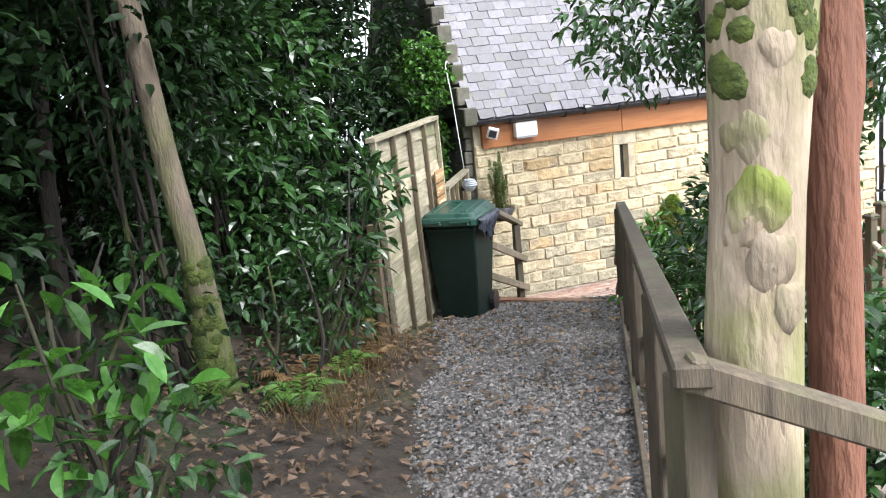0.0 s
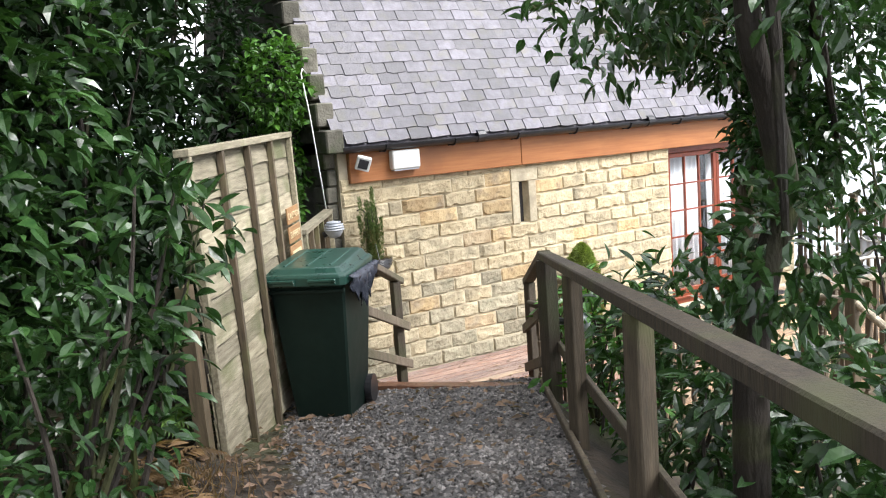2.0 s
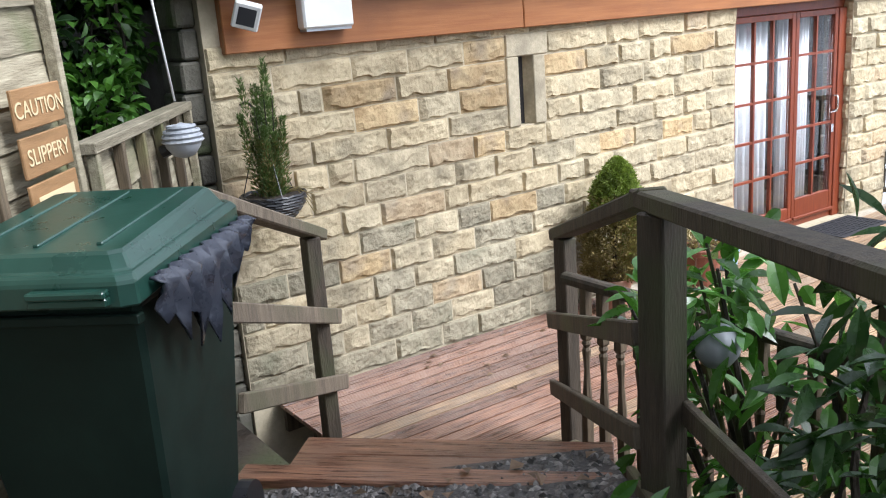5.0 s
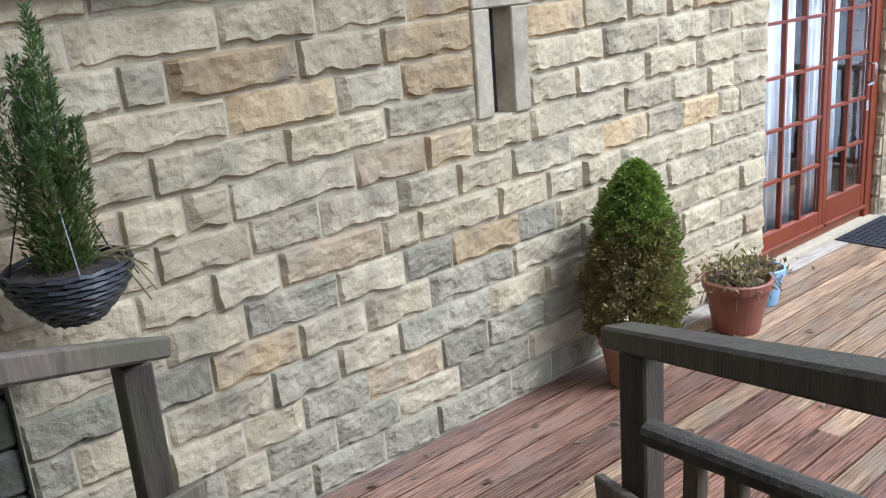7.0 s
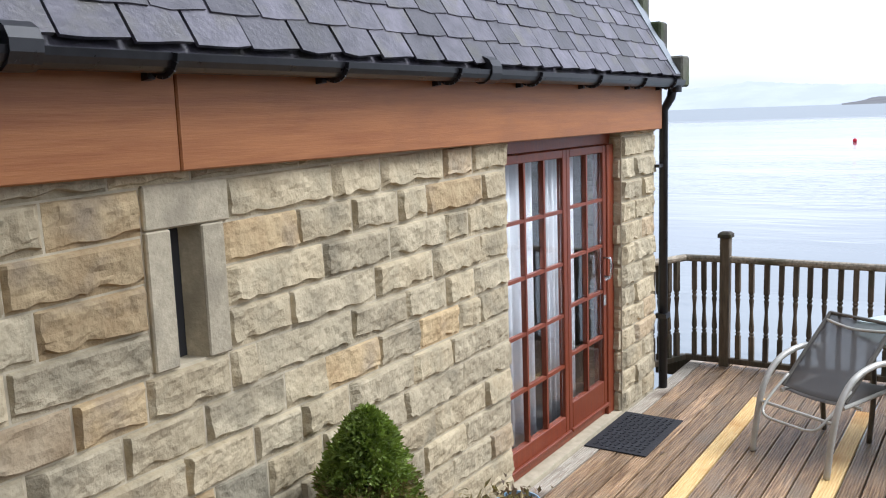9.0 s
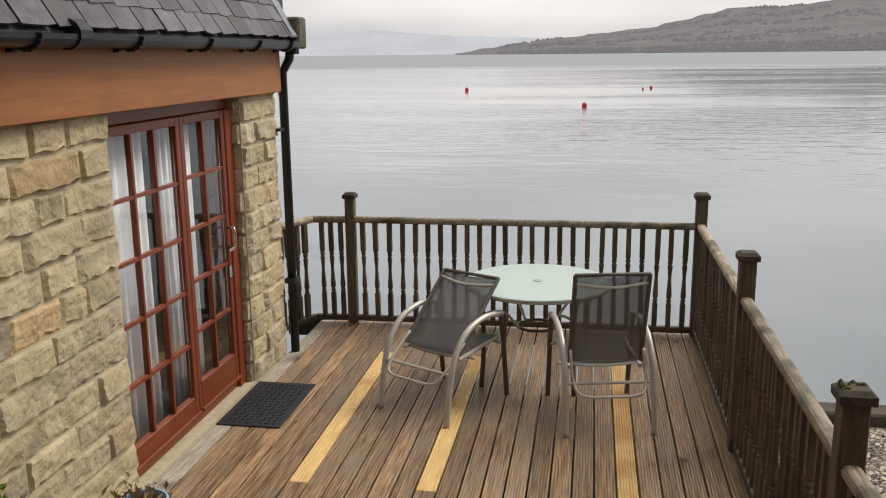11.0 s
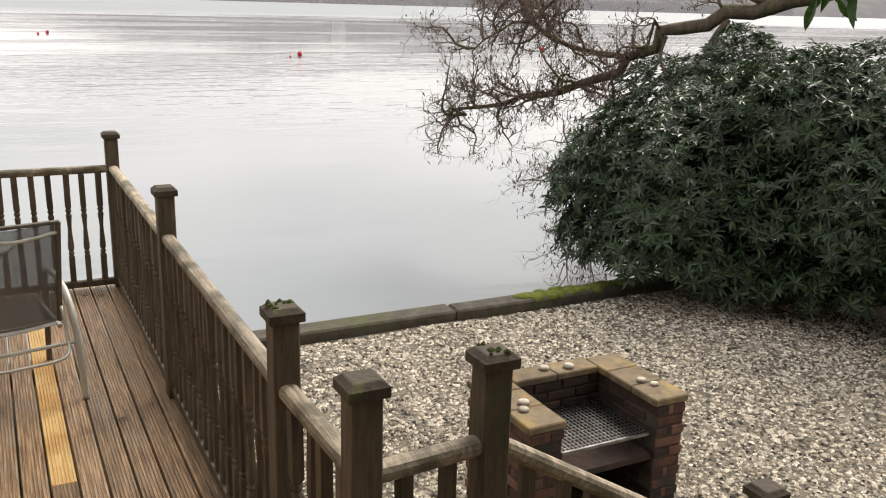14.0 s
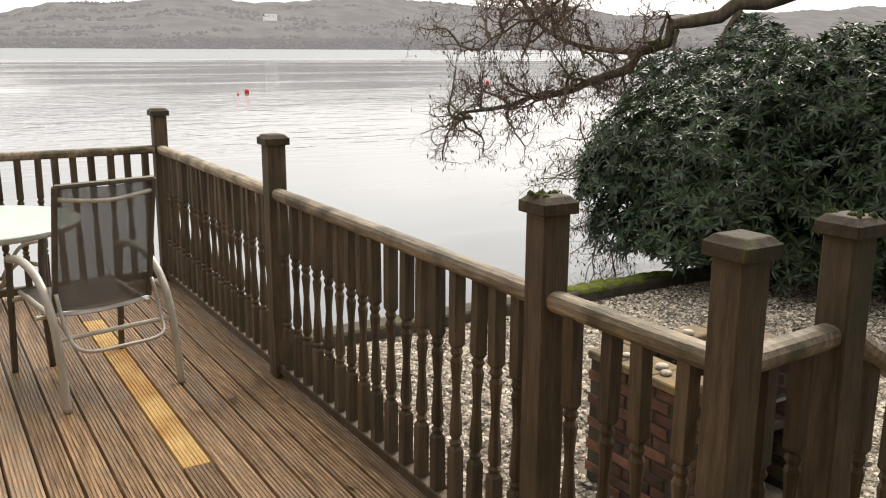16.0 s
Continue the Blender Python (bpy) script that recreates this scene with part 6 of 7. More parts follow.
laurel(6.3, -1.75, [(0, 0, 0.3, 0.4, 0.4, 0.3)], 130, 0.12, 0.055, LAUREL, "low laurel shoots at the foot of a mossy trunk")
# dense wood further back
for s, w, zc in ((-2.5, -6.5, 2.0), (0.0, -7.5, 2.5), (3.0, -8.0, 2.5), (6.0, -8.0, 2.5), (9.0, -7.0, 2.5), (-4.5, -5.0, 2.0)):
    laurel(s, w, [(0, 0, 1.2, 1.9, 1.9, 1.5), (0.2, 0.2, zc + 1.2, 2.2, 2.2, 1.8), (0, 0, zc + 4.0, 2.2, 2.2, 2.0)], 6500, 0.26, 0.12, LAUREL_SHADED, "tall dense evergreen in the wood behind the path")
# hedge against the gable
shrub("evergreen_hedge", rng, [(-3.6, 0.7, 2.2, 0.8, 0.8, 1.3), (-3.5, 1.0, 3.9, 0.9, 0.9, 1.2), (-4.6, 0.2, 3.0, 0.9, 0.9, 1.4), (-4.3, 1.5, 5.2, 1.2, 1.2, 1.3), (-3.2, 1.3, 5.3, 0.7, 0.7, 0.9), (-2.9, 0.9, 2.9, 0.45, 0.5, 1.3)], 8500, 0.12, 0.055, LAUREL_SHADED, "evergreen hedge rising beside the gable", base=(-3.9, 0.9, 0.3))
laurel(1.9, 2.6, [(0, 0, 1.3, 0.7, 0.7, 0.8), (0.1, 0, 2.5, 0.75, 0.75, 0.8), (0, 0.1, 3.6, 0.7, 0.7, 0.7)], 380, 0.12, 0.055, LAUREL, "tall laurel rising from the bank above the beach")
# ivy by the gable
shrub("ivy", rng, [(-2.75, 0.5, 2.4, 0.28, 0.35, 0.7), (-2.8, 0.3, 3.2, 0.35, 0.4, 0.5), (-2.85, 0.2, 1.8, 0.22, 0.3, 0.4)], 2200, 0.09, 0.055, IVY, "bright green ivy climbing beside the gable", "climber", base=(-2.75, 0.6, 0.4))
# laurels below the rail
for s, w, z, n, ln in ((0.35, 1.25, 0.6, 220, 0.13), (0.9, 1.45, 0.95, 300, 0.13), (1.7, 1.5, 1.0, 330, 0.13), (2.4, 1.5, 0.85, 380, 0.12), (3.2, 1.6, 0.8, 700, 0.11), (4.4, 1.5, 0.8, 950, 0.11), (5.6, 1.6, 0.85, 1100, 0.11), (6.6, 2.2, 0.8, 1000, 0.11)):
    laurel(s, w, [(0, 0, z * 0.7, 0.5, 0.5, z * 0.55), (0.1, 0, z * 1.25, 0.45, 0.45, 0.45)], int(n * 1.3), ln * 1.2, 0.058, LAUREL_BR if s < 0.5 else LAUREL, "open laurel growing up beside the handrail")


def tree(m, pts, radii, bark, label, crown=None, leaves=0, mt=None):
    ob = thing("tree", pose(*m), label, "tree")
    part("trunk", Geo().tube(bend(pts, 5), list(np.interp(np.linspace(0, 1, 5 * (len(pts) - 1) + 1), np.linspace(0, 1, len(radii)), radii)), 14), bark, ob, smooth=True)
    if crown:
        P, Wy = [], []
        sg = Geo()
        for cx, cy, cz, r in crown:
            n = leaves // len(crown)
            d = unit(rng, n)
            P.append(np.array([cx, cy, cz]) + d * r * rng.uniform(0.3, 1.0, (n, 1)) ** 0.5)
            Wy.append(d * 0.6 + rng.normal(0, 0.6, (n, 3)) - (0, 0, 0.25))
            sg.tube(bend([pts[-2], (Vector(pts[-1]) + Vector((cx, cy, cz))) / 2, (cx, cy, cz)], 3), [0.05 - 0.006 * i for i in range(7)], 6)
        P, Wy = np.concatenate(P), np.concatenate(Wy)
        n = len(P)
        part("limb", sg, bark, ob)
        part("crown", leaf_geo("crown", P, Wy, np.array([0, 0, 1.0]) + rng.normal(0, 0.4, (n, 3)), rng.uniform(0.08, 0.13, n), rng.uniform(0.036, 0.055, n), mt, oval=True), mt, ob)
    return ob


# crown lobes from about 5 m up are unseen, added to shade the path
pale = tree((-5.36, -9.08, 0.9), [(-0.03, 0, 0), (-0.01, 0, 0.8), (0.0, 0.01, 1.4), (0.03, 0.01, 1.9), (0.05, 0, 2.4), (0.10, 0, 3.0), (0.12, 0, 4.2), (0.1, -0.1, 6.0)], [0.15, 0.13, 0.138, 0.128, 0.145, 0.165, 0.13, 0.08], BARK_PALE, "thick pale smooth-barked tree scarred and mossy beside the rail",
     [(0.3, 0.9, 3.2, 0.55), (0.9, 0.5, 3.2, 0.6)] + [(1.2 * math.cos(a), 1.2 * math.sin(a), 5.6 + 0.4 * math.sin(2 * a), 1.25) for a in (0.3, 1.6, 2.9, 4.2, 5.5)] + [(0.1, 0, 6.6, 1.4), (2.4, -0.9, 5.8, 1.3), (0.6, -2.3, 5.7, 1.3)], 10 * 520, LAUREL)
rk = np.random.default_rng(23)
knot_at = lambda z, a, r: pose(0.03 + 0.03 * max(0.0, z - 1.9) + r * math.cos(a), r * math.sin(a), z, 0, 0, math.degrees(a)) @ pose(0, 0, 0, 0, 90, 0)
for z, a, r, w in ((1.90, -2.35, 0.105, 0.085), (1.74, -2.10, 0.11, 0.075), (2.08, -2.65, 0.115, 0.06), (1.56, -2.5, 0.115, 0.05), (2.30, -1.95, 0.13, 0.045), (1.30, -2.2, 0.12, 0.05), (1.83, -2.75, 0.115, 0.06), (1.62, -1.7, 0.12, 0.055)):
    burl = Geo()
    for i, (rad_, up_) in enumerate(((1.0, -0.35), (0.97, -0.02), (0.84, 0.16), (0.62, 0.27), (0.36, 0.31), (0.12, 0.32))):
        burl.v += [(w * rad_ * (1 + 0.22 * math.sin(3 * q + z * 9) + rk.uniform(-0.12, 0.12)) * math.cos(q) * 1.35, w * rad_ * (1 + 0.15 * math.sin(2 * q + z * 5) + rk.uniform(-0.1, 0.1)) * math.sin(q), w * (up_ + rk.uniform(-0.05, 0.05))) for q in np.linspace(0, 2 * math.pi, 14, endpoint=False)]
    burl.f = [(i * 14 + j, i * 14 + (j + 1) % 14, i * 14 + 14 + (j + 1) % 14, i * 14 + 14 + j) for i in range(5) for j in range(14)] + [tuple(range(70, 84))]
    part("knot", Geo().add(burl.v, burl.f, knot_at(z, a, r)), BARK_PALE, pale, "swollen scarred knot", smooth=True)
mg_ = Geo()
for _ in range(130):
    zz, aa = rk.uniform(2.2, 3.2), rk.normal(-0.95, 0.35) if rk.random() < 0.7 else rk.normal(-3.0, 0.3)
    rr = rk.uniform(0.03, 0.065)
    mg_.lathe([(rr, -0.02), (rr * 0.8, 0.012), (rr * 0.25, 0.022)], 7, knot_at(zz, aa, 0.125 + 0.03 * (zz - 2.4)))
tagged(part("moss", mg_, MOSS_DK, pale, "yellow-green moss high on the trunk", smooth=True), kind="stuff")
# only the trunk shows; its crown is added to block sun from the path
red = tree((-4.93, -8.93, 0.5), [(0, 0, 0), (0.02, 0, 1.5), (0.05, 0, 4.0), (0.6, -0.3, 5.4)], [0.092, 0.086, 0.08, 0.055], BARK_RED, "slim reddish tree trunk beside the rail, unseen crown added for shade",
           [(2.6, -0.6, 5.2, 1.3), (1.8, -1.4, 5.6, 1.3), (3.2, -1.6, 5.9, 1.3), (2.4, 0.5, 5.2, 1.2), (3.4, 0.4, 5.5, 1.3), (1.2, -0.4, 5.8, 1.2)], 4500, LAUREL)
part("limb", Geo().tube(bend([(0.02, 0, 2.2), (0.2, 0.1, 2.7), (0.3, 0.3, 3.6)], 4), [0.05, 0.045, 0.04, 0.038, 0.035, 0.03, 0.028, 0.025, 0.02], 8), BARK_RED, red, smooth=True)
lean = tree((-6.49, -5.35, 1.25), [(0, 0, 0), (-0.01, 0.0, 0.5), (-0.05, 0.0, 1.0), (-0.13, 0.05, 1.7), (-0.27, 0.1, 3.4)], [0.125, 0.10, 0.082, 0.076, 0.07], BARK_GREY, "leaning young tree with moss round its foot")
rm = np.random.default_rng(5)
mg_ = Geo()
for _ in range(150):
    zz, aa = rm.uniform(0.0, 0.95) ** 1.3, rm.uniform(0, 6.28)
    rr, c0 = rm.uniform(0.04, 0.08), 0.12 - 0.042 * zz
    mg_.lathe([(rr, -0.02), (rr * 0.8, 0.012), (rr * 0.25, 0.022)], 7, pose(-0.05 * zz + c0 * 0.9 * math.cos(aa), c0 * 0.9 * math.sin(aa), zz) @ Matrix.Rotation(aa, 4, "Z") @ pose(0, 0, 0, 0, 90, 0))
tagged(part("moss", mg_, MOSS_DK, lean, "green moss round the foot of the trunk", smooth=True), kind="stuff")
dk = tree((-7.9, -7.4, 1.5), [(0, 0, 0), (-0.1, 0.2, 0.7), (-0.5, 0.4, 1.6), (-0.6, 0.5, 3.4)], [0.12, 0.09, 0.08, 0.06], BARK_DK, "dark leaning trunk in the shade of the bank")
part("limb", Geo().tube(bend([(-0.2, 0.28, 0.95), (0.0, 0.5, 1.5), (-0.1, 0.7, 2.4)], 4), [0.045, 0.042, 0.04, 0.036, 0.032, 0.028, 0.024, 0.02, 0.015], 8), BARK_DK, dk, smooth=True)
# last five lobes hang unseen over the path, added as a light block
tree((-7.4, -4.4, 1.5), [(0, 0, 0), (0.05, 0.0, 1.2), (0.2, 0.05, 2.6), (0.5, 0.1, 4.2)], [0.07, 0.06, 0.05, 0.04], BARK_DK, "dark slender trunk among the laurels",
     [(0.3, 0, 4.2, 1.3), (-0.9, -0.6, 4.1, 1.2), (0.6, -1.2, 4.4, 1.2), (2.6, 1.2, 4.9, 1.4), (3.9, 2.3, 5.2, 1.4), (3.3, 3.4, 5.3, 1.4), (4.6, 3.3, 5.6, 1.3), (2.2, 2.6, 5.0, 1.3)], 14000, LAUREL_SHADED)
tree((-2.95, -5.85, -0.2), [(0, 0, 0), (0.0, 0.0, 1.7), (0.12, 0.02, 2.15), (0.24, 0.0, 2.5), (0.16, 0, 2.9), (0.02, 0, 3.4), (0.1, 0, 4.6)], [0.095, 0.08, 0.07, 0.07, 0.062, 0.055, 0.04], BARK_DK, "dark crooked tree with overhanging leafy branches below the path",
     [(0.0, -0.2, 2.3, 0.35), (-0.5, 0.3, 3.75, 0.5), (0.1, 0.9, 3.6, 0.55), (0.2, -0.4, 3.7, 0.7), (0.9, 0.6, 3.8, 0.8), (0.9, -0.9, 3.2, 0.5), (1.6, -0.3, 3.6, 0.8), (0.5, -1.4, 3.4, 0.6), (1.52, 0.76, 3.12, 0.5), (1.38, 0.52, 2.58, 0.4), (1.32, 1.17, 3.37, 0.45), (1.67, 0.74, 3.55, 0.5), (1.25, 1.71, 3.54, 0.3)], 4200, LAUREL)

# lobes at 6.8 and higher are out of view, added to shade the wall's left
tree((-1.52, -4.6, -1.0), [(0, 0, 0), (0.0, 0.0, 1.6), (0.01, -0.02, 2.9), (0.04, -0.15, 3.7), (0.08, -0.24, 4.4), (0.3, -0.3, 5.6)], [0.11, 0.095, 0.085, 0.08, 0.065, 0.04], BARK_GREY, "leaning grey-brown tree rising beside the beach steps",
     [(0.1, 0.0, 4.3, 0.5), (-0.5, -0.2, 4.3, 0.5), (0.4, 0.2, 4.7, 0.6), (-0.2, -0.5, 3.5, 0.35), (0.1, -0.6, 4.4, 0.6), (2.8, 0.8, 7.2, 1.3), (1.8, 1.2, 6.8, 1.2), (3.4, -0.2, 8.3, 1.4), (1.4, 0.1, 7.8, 1.3), (3.8, 1.0, 8.0, 1.2), (2.3, 0.6, 8.6, 1.2)], 11 * 620, LAUREL)

spray = thing("overhanging_branch", pose(-0.30, -4.15, 2.75), "leafy evergreen branch hanging in from above the beach steps", "branch")
part("twig", Geo().tube(bend([(-0.9, -0.6, 1.6), (-0.4, -0.25, 0.5), (0.0, 0.0, -0.2), (0.06, 0.03, -0.28)], 4), [0.014, 0.013, 0.012, 0.011, 0.010, 0.009, 0.008, 0.008, 0.007, 0.006, 0.005, 0.004, 0.003], 6), BARK_DK, spray)
num = 22
part("leaves", leaf_geo("leaves", np.stack([rng.normal(0, 0.09, num), rng.normal(0, 0.09, num), rng.uniform(-0.3, 0.2, num)], 1), rng.normal(0, 0.4, (num, 3)) + (0, 0, -1), unit(rng, num), rng.uniform(0.11, 0.17, num), rng.uniform(0.045, 0.06, num), LAUREL, oval="fine"), LAUREL, spray)

lookout = thing("overhanging_branch", pose(0.81, -5.33, 2.28), "bright green rhododendron leaves hanging from above", "branch")
part("twig", Geo().tube(bend([(0.5, -0.9, 1.6), (0.15, -0.3, 0.6), (0.0, 0.0, 0.12)], 5), [0.012 - 0.0008 * i for i in range(11)], 6), BARK_DK, lookout)
num = 12
part("leaves", leaf_geo("leaves", np.stack([rng.normal(0, 0.07, num), rng.normal(0, 0.07, num), rng.uniform(0.06, 0.2, num)], 1), rng.normal(0, 0.35, (num, 3)) + (0, 0, -1), unit(rng, num), rng.uniform(0.11, 0.16, num), rng.uniform(0.035, 0.05, num), LAUREL, oval="fine"), LAUREL, lookout)

# ferns and dry grass on the bank
def fern(m, fronds, reach, label, mt):
    ob = thing("fern", m, label, "fern")
    for k in range(fronds):
        a, r = 2 * math.pi * k / fronds + rng.uniform(-0.3, 0.3), reach * rng.uniform(0.7, 1.15)
        spine = bend([(0, 0, 0), (0.45 * r * math.cos(a), 0.45 * r * math.sin(a), 0.55 * r), (r * math.cos(a), r * math.sin(a), 0.38 * r)], 9)
        P, Wy, Ln = [], [], []
        out = Vector((-math.sin(a), math.cos(a), 0))
        for i in range(3, len(spine) - 1):
            f = i / len(spine)
            for sd in (-1, 1):
                P.append(tuple(spine[i])), Wy.append(tuple(out * sd + (spine[i + 1] - spine[i]).normalized() * 0.5 + Vector((0, 0, -0.15)))), Ln.append(r * 0.30 * math.sin(math.pi * min(1.0, 0.25 + 0.75 * f)) + 0.012)
        part("frond", leaf_geo("frond", P, Wy, np.array([0, 0, 1.0]) + rng.normal(0, 0.15, (len(P), 3)), Ln, np.array(Ln) * 0.3, mt), mt, ob)
    return ob


for s, w, n, r, mt, lb in ((4.6, -1.6, 7, 0.32, FERN, "pale green fern at the edge of the path"), (3.2, -1.4, 8, 0.28, FERN_BR, "browned fern on the bank"), (4.1, -1.75, 8, 0.34, FERN_BR, "browned fern on the bank"), (1.9, -1.9, 9, 0.42, FERN, "arching green fern on the bank"),
                           (4.9, -2.1, 7, 0.26, FERN, "small green fern on the bank"), (3.6, -1.55, 7, 0.26, FERN, "pale green fern at the edge of the path"), (2.7, -1.6, 8, 0.32, FERN_BR, "browned fern on the bank")):
    fern(pose(*at_path(s, w, 0)), n, r, lb, mt)
num = 900
P = []
for _ in range(num):
    q = at_path(rng.uniform(2.4, 5.2), rng.normal(-1.45, 0.16), 0)
    P.append(q)
tagged(new("grass", leaf_geo("grass", P, rng.normal(0, 0.35, (num, 3)) + (0, 0, 1), rng.normal(size=(num, 3)), rng.uniform(0.08, 0.24, num), rng.uniform(0.004, 0.009, num), FERN_BR)), "dry brown grass along the path edge", "grass", "", "stuff")

# fallen leaves on path, bank and deck
num = 2600
P = []
for _ in range(num):
    s, w = rng.uniform(0, 8.5), rng.uniform(-2.2, 0.7) if rng.random() < 0.45 else rng.uniform(-2.6, -1.0)
    q = PATH_O + PATH_U * s + PATH_N * w
    P.append((q.x, q.y, (path_z(s) + 0.04) if w > path_left(s) else ground_z(q.x, q.y) + 0.03))
me = leaf_geo("fallen_leaves", P, rng.normal(size=(num, 3)) * (1, 1, 0.15), np.array([0, 0, 1.0]) + rng.normal(0, 0.25, (num, 3)), rng.uniform(0.04, 0.10, num), rng.uniform(0.03, 0.06, num), DEAD)
tagged(new("fallen_leaves", me), "brown fallen leaves on the gravel path and bank", "leaves", "", "stuff")
lme = leaf_geo("fallen_leaf", [(0, 0, 0.004)], [(1, 0, 0.05)], [(0, 0, 1)], [0.06], [0.04], DEAD)
for x, y, a in ((0.9, -0.75, 20), (0.3, -0.9, 80), (-0.6, -0.5, 140), (0.95, -1.2, 200), (3.52, -0.55, 10), (1.7, -0.7, 300), (3.3, -3.1, 60), (5.7, -3.15, 120), (5.6, -3.25, 30), (-0.9, -0.9, 250), (2.2, -3.2, 10)):
    tagged(part("fallen_leaf", lme, DEAD, None, "single brown leaf lying on the deck", at=pose(x, y, 0.001, 0, 0, a)), category="leaf", group="leaves on the deck")

rl = np.random.default_rng(66)
for _ in range(34):
    x, y = rl.uniform(-1.5, 1.9), -0.10 - abs(rl.normal(0, 0.42))
    tagged(part("fallen_leaf", lme, DEAD, None, "single brown leaf lying on the deck", at=pose(x, y, 0.002, 0, rl.uniform(-8, 8), rl.uniform(0, 360)) @ Matrix.Scale(rl.uniform(0.5, 1.1), 4)), category="leaf", group="leaves on the deck")

# ---- pieces: deck boards ----
def grooved_board(L, wide=0.1185, ridges=7, deep=0.005):
    """A board with ridges along its top, from end to end."""
    step, prof_ = wide / ridges, [(-wide / 2, -0.028)]
    for i in range(ridges):
        a = -wide / 2 + i * step
        prof_ += [(a + 0.0006, -0.002), (a + 0.0022, 0.0), (a + step - 0.0058, 0.0), (a + step - 0.0045, -0.002)]
        if i < ridges - 1:
            prof_ += [(a + step - 0.0038, -deep), (a + step - 0.0006, -deep)]
    prof_.append((wide / 2, -0.028))
    gg, n = Geo(), len(prof_)
    gg.v = [(x, a, b) for x in (-L / 2, L / 2) for a, b in prof_]
    gg.f = [(j, n + j, n + (j + 1) % n, (j + 1) % n) for j in range(n)] + [tuple(range(n)), tuple(reversed(range(n, 2 * n)))]
    return gg


rng = np.random.default_rng(2)
PITCH = 0.1265
k = 0
y = -0.012
while y - 0.12 > DECK_S - 0.01:
    yc = y - 0.06
    x0 = -2.12 if yc > -1.72 else DECK_W + 0.02
    cuts = [x0]
    new_board = any(abs(yc - c) < 0.06 for c in (-0.80, -1.61, -2.71))
    if new_board:
        cuts += [2.73, 5.05]
    else:
        cuts.append(float(rng.uniform(0.5, 1.5)))
    cuts.append(DECK_E)
    for a, b in zip(cuts[:-1], cuts[1:]):
        L = b - a - 0.004
        gg = grooved_board(L)
        red = b < 1.6 and yc > -2.35
        mt = DECK[3] if new_board and abs(a - 2.73) < 0.01 else DECK[2] if (yc > -0.14 and b > 2.4) or (yc > -0.27 and a > 3.6) else DECK[1] if red else DECK[0]
        part("board", gg, mt, deck, "fresh yellow pine board" if mt is DECK[3] else "", at=pose((a + b) / 2, yc, rng.uniform(-0.0015, 0.0)))
    y -= PITCH

# ---- pieces: wall stones ----
def rock_face(L, H, seed, mt):
    """A squared stone: flat margins, a split face standing proud, its lower edge broken away."""
    r = np.random.default_rng(seed)
    nx_ = max(6, int(L / 0.026))
    off = r.uniform(0, 50, 2)
    proud = r.uniform(0.014, 0.027)
    tilt_x, tilt_z = r.uniform(-0.010, 0.010), r.uniform(-0.004, 0.009)
    wob = lambda u, q: noise.noise(Vector((u * L * 9 + off[0], q, off[1])))
    left_, right_ = r.choice([0.010, 0.014, 0.020, 0.045]), r.choice([0.010, 0.014, 0.020, 0.04])
    zs = (0.0, 0.04, 0.10, 0.22, 0.36, 0.50, 0.64, 0.78, 0.90, 0.965, 1.0)
    gg = Geo()
    for j, zf in enumerate(zs):
        for i in range(nx_ + 1):
            u = i / nx_
            broke = H * (0.05 + 0.17 * max(0.0, wob(u, 3.0) + 0.2) + 0.12 * max(0.0, wob(u * 2.3, 9.0) - 0.1))
            x, z = (u - 0.5) * L, (zf - 0.5) * H
            if i in (1, nx_ - 1):
                x = -L / 2 + left_ * (1 + 0.6 * wob(zf, 21.0)) if i == 1 else L / 2 - right_ * (1 + 0.6 * wob(zf, 31.0))
            if i in (0, nx_) or j in (0, len(zs) - 1):
                d = 0.003
            else:
                face = proud + tilt_x * (u - 0.5) * 2 + tilt_z * (0.5 - zf) * 2
                face += 0.008 * noise.noise(Vector((x * 14 + off[0], z * 16, off[1]))) + 0.005 * noise.noise(Vector((x * 38, z * 42 + off[1], off[0]))) + r.uniform(-0.0015, 0.0015)
                if j == 1:
                    z, d = -H / 2 + broke * 0.9, 0.004
                elif j == 2:
                    z, d = -H / 2 + broke + 0.006, face
                else:
                    z, d = max(z, -H / 2 + broke + 0.008 + 0.004 * j), face
                if j == 9:
                    d *= 0.8
            gg.v.append((x, -max(d, 0.003), z))
    n_, m_ = nx_ + 1, len(zs) - 1
    gg.f = [(j * n_ + i, j * n_ + i + 1, (j + 1) * n_ + i + 1, (j + 1) * n_ + i) for j in range(m_) for i in range(nx_)]
    k0 = len(gg.v)
    gg.v += [(-L / 2, 0.02, -H / 2), (L / 2, 0.02, -H / 2), (L / 2, 0.02, H / 2), (-L / 2, 0.02, H / 2)]
    gg.f += [(k0, k0 + 1, nx_, 0), (m_ * n_, m_ * n_ + nx_, k0 + 2, k0 + 3), (k0 + 3, k0, 0, m_ * n_), (nx_, k0 + 1, k0 + 2, m_ * n_ + nx_)]
    return gg.mesh("stone", mt)


rng = np.random.default_rng(41)
JOINT, FAN = 0.010, 0.0116


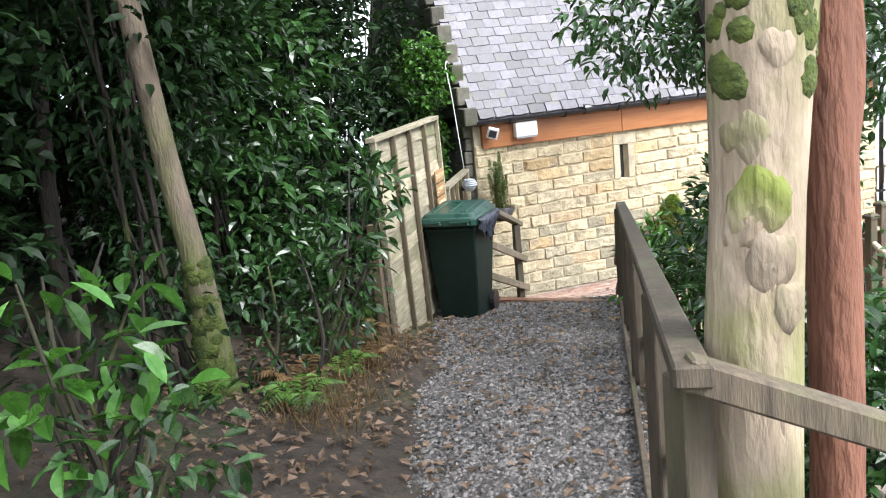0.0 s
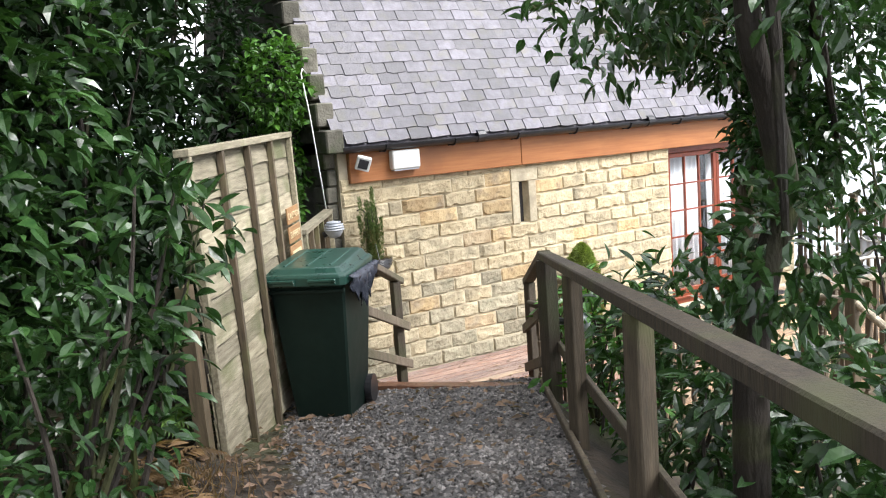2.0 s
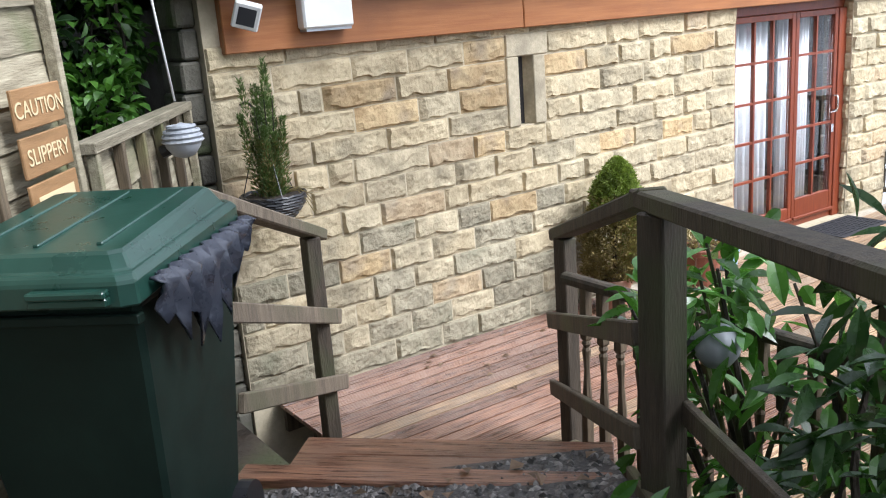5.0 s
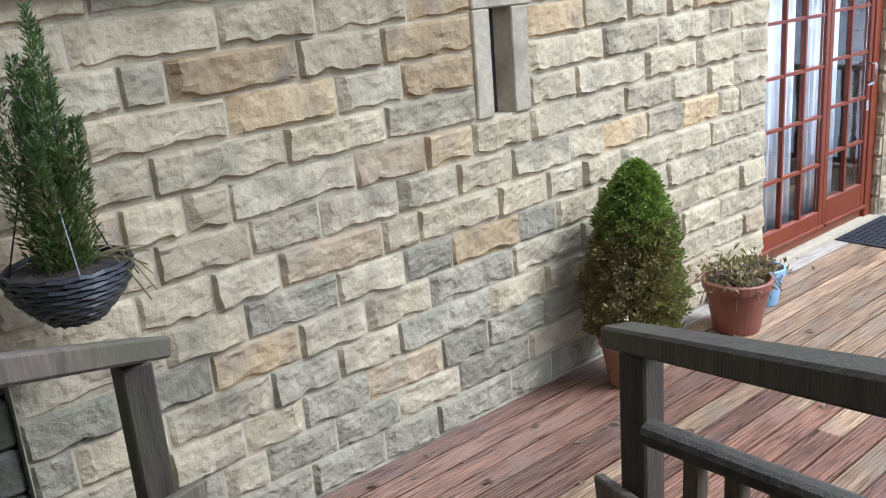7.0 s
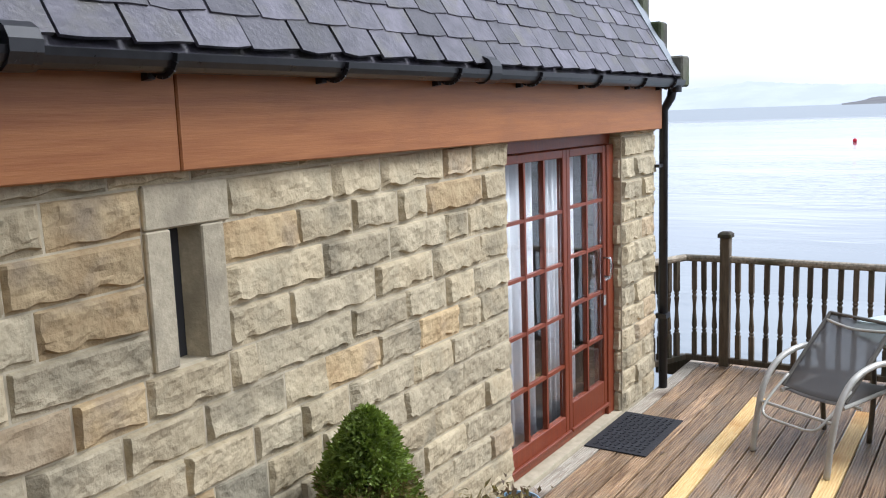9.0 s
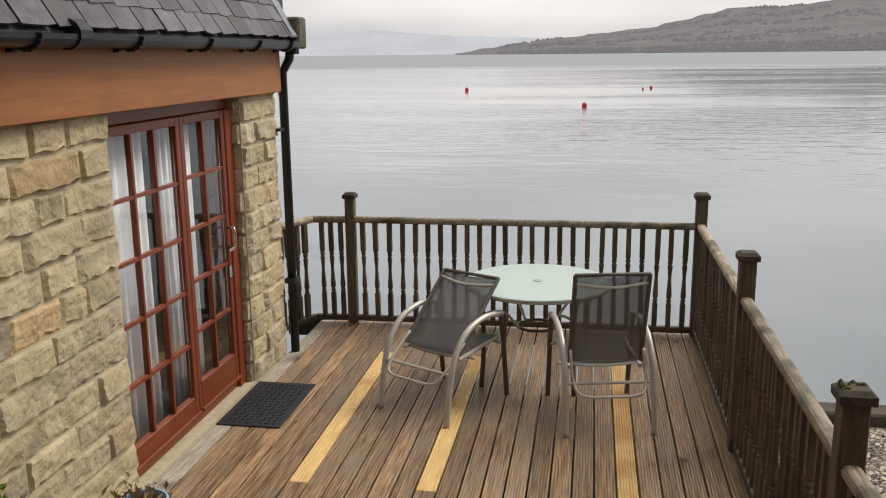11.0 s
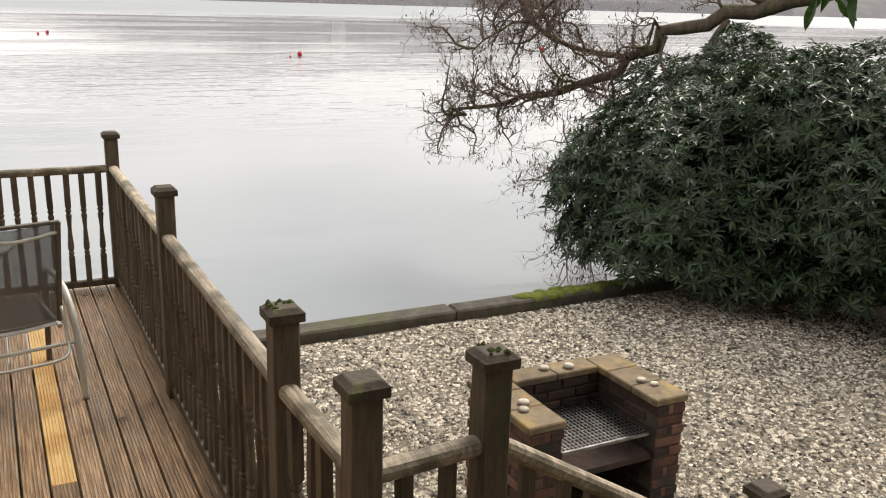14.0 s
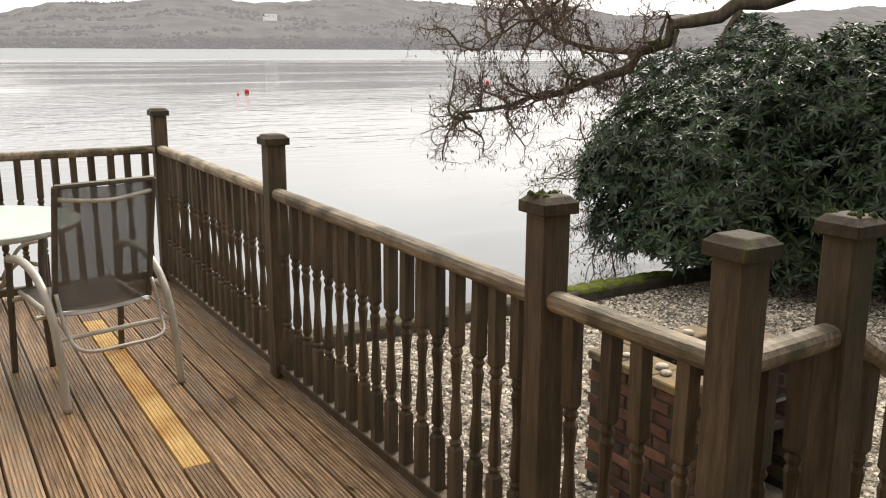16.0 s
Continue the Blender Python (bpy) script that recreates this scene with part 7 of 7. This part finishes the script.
def lay(k, x0, x1, joints=(), ochre=(), H=COURSE, fan=FAN):
    """One course from x0 to x1; known upright joints first, the rest as the mason's lengths fall."""
    cuts = [x0] + [q for q in joints if x0 + 0.05 < q < x1 - 0.05] + [x1]
    full = [x0]
    for q in cuts[1:]:
        while q - full[-1] > 0.66:
            full.append(full[-1] + float(rng.uniform(0.26, min(0.58, q - full[-1] - 0.16))))
        full.append(q)
    z = 0.002 + k * COURSE + H / 2
    for a, b in zip(full[:-1], full[1:]):
        xc = (a + b) / 2
        # damp, shade-darkened stones grow likelier towards the wall's lower left
        q, damp_shade = rng.random(), (1.2 - z) * 0.85 - max(0.0, xc - 0.2) * 0.6
        mt = STONE[3] if any(a < e < b for e in ochre) else STONE_DAMP_SHADE if rng.random() < damp_shade else STONE[2] if q < 0.10 else STONE[1] if q < 0.55 else STONE[0]
        part("stone", rock_face(b - a - JOINT, H - JOINT, int(rng.integers(1 << 30)), mt), mt, wall_front,
             at=pose(xc, -0.001, z * (1 + fan * (xc - 0.45)), 0, -math.degrees(fan * z), 0))


L0, R0 = END_L, OPEN_L
lay(0, L0, R0, (-1.201, -0.806, -0.493))
lay(1, L0, R0, (-1.591, -1.399, -1.055, -0.709))
lay(2, L0, R0, (-1.479, -1.203, -0.867, -0.431))
lay(3, L0, R0, (-2.12, -1.779, -1.33, -1.003, -0.673))
lay(4, L0, R0, (-1.573, -1.177, -0.837, -0.47), (-1.4,))
lay(5, L0, R0, (-1.741, -1.401, -0.966, -0.605, -0.32, 0.121, 0.40), (-0.1,))
lay(6, L0, R0, (-1.515, -1.223, -0.706, -0.504, -0.013, 0.338, 0.612, 0.931))
lay(7, L0, R0, (-1.71, -1.329, -1.008, -0.606, -0.256, 0.10, 0.526, 0.78, 1.155, 1.497, 1.87, 2.073), (0.9, 1.7))
lay(8, L0, R0, (-1.577, -1.39, -0.813, -0.43, -0.146, 0.24, 0.384, 0.97, 1.39, 1.75, 2.037), (-0.3,))
lay(9, L0, -0.11, (-1.674, -1.125, -0.63))
lay(9, 0.248, R0, (0.583, 1.154, 1.638, 2.111))
lay(10, L0, -0.11, (-1.35, -0.862, -0.525), (-1.1, -0.3))
lay(10, 0.248, R0, (0.802, 1.284, 1.757, 1.991))
lay(11, L0, -0.11, (-1.562, -1.023, -0.616), (-1.3, -0.4))
lay(11, 0.248, R0, (0.652, 1.01, 1.357, 1.599, 2.149), (0.4, 1.8))
lay(12, L0, -0.11, (-1.88, -1.34, -0.92, -0.468), (-0.3,))
lay(12, 0.278, R0, (0.883, 1.231, 1.763, 2.053))
lay(13, L0, R0, (-1.145, -0.702, -0.23, 0.116), H=0.15)
for k in range(14):
    hh = COURSE if k < 13 else 0.12
    z = 0.002 + k * COURSE + hh / 2
    lay(k, OPEN_R, END_R, (OPEN_R + (0.25 if k % 2 else 0.42),), H=hh, fan=0.0)
    mt = STONE[k % 2]
    part("stone", rock_face(0.28, hh - JOINT, 900 + k, mt), mt, wall_front, at=pose(OPEN_R + 0.001, 0.145, z, 0, 0, -90))
    part("stone", rock_face(0.28, hh - JOINT, 950 + k, mt), mt, wall_front, at=pose(END_R - 0.001, 0.145, z, 0, 0, 90))

# ---- pieces: slates ----
rng = np.random.default_rng(9)
slate_meshes = []
for v in range(6):
    w, h = 0.232 + 0.008 * (v % 3), 0.27
    j = rng.uniform(-0.006, 0.006, 4)
    t = 0.013
    pts = [(-w / 2, j[0]), (-w / 6, -0.006 + j[1]), (w / 5, j[2]), (w / 2, 0.004 + j[3]), (w / 2, h), (-w / 2, h)]
    gg = Geo().add([(x, y_, 0) for x, y_ in pts] + [(x, y_, -t) for x, y_ in pts], [(0, 1, 2, 3, 4, 5), (11, 10, 9, 8, 7, 6)] + [(i, i + 6, (i + 1) % 6 + 6, (i + 1) % 6) for i in range(6)])
    slate_meshes.append(gg)
shared = [gg.mesh("slate", SLATE) for gg in slate_meshes]
rest = Geo()
turn = Matrix.Rotation(SLOPE, 4, "X")
made = 0
for row in range(30):
    d = row * 0.14 - 0.02
    x = END_L + 0.03 - (0.125 if row % 2 else 0)
    while x < END_R - 0.02:
        v = int(rng.integers(6))
        xc = x + 0.125
        m = Matrix.Translation((xc, E_Y + d * math.cos(SLOPE), E_Z + d * math.sin(SLOPE))) @ turn @ pose(0, 0, 0.024 + rng.uniform(0, 0.004), -2.6 + rng.uniform(-0.5, 0.3), rng.uniform(-0.6, 0.6), rng.uniform(-0.8, 0.8))
        if xc - 0.12 > END_L - 0.02 and made < 300:
            part("slate", shared[v], SLATE, roof, at=m)
            made += 1
        else:
            rest.add(slate_meshes[v].v, slate_meshes[v].f, m)
        x += 0.252
tagged(part("slate_rows", rest, SLATE_IS, roof), kind="stuff")
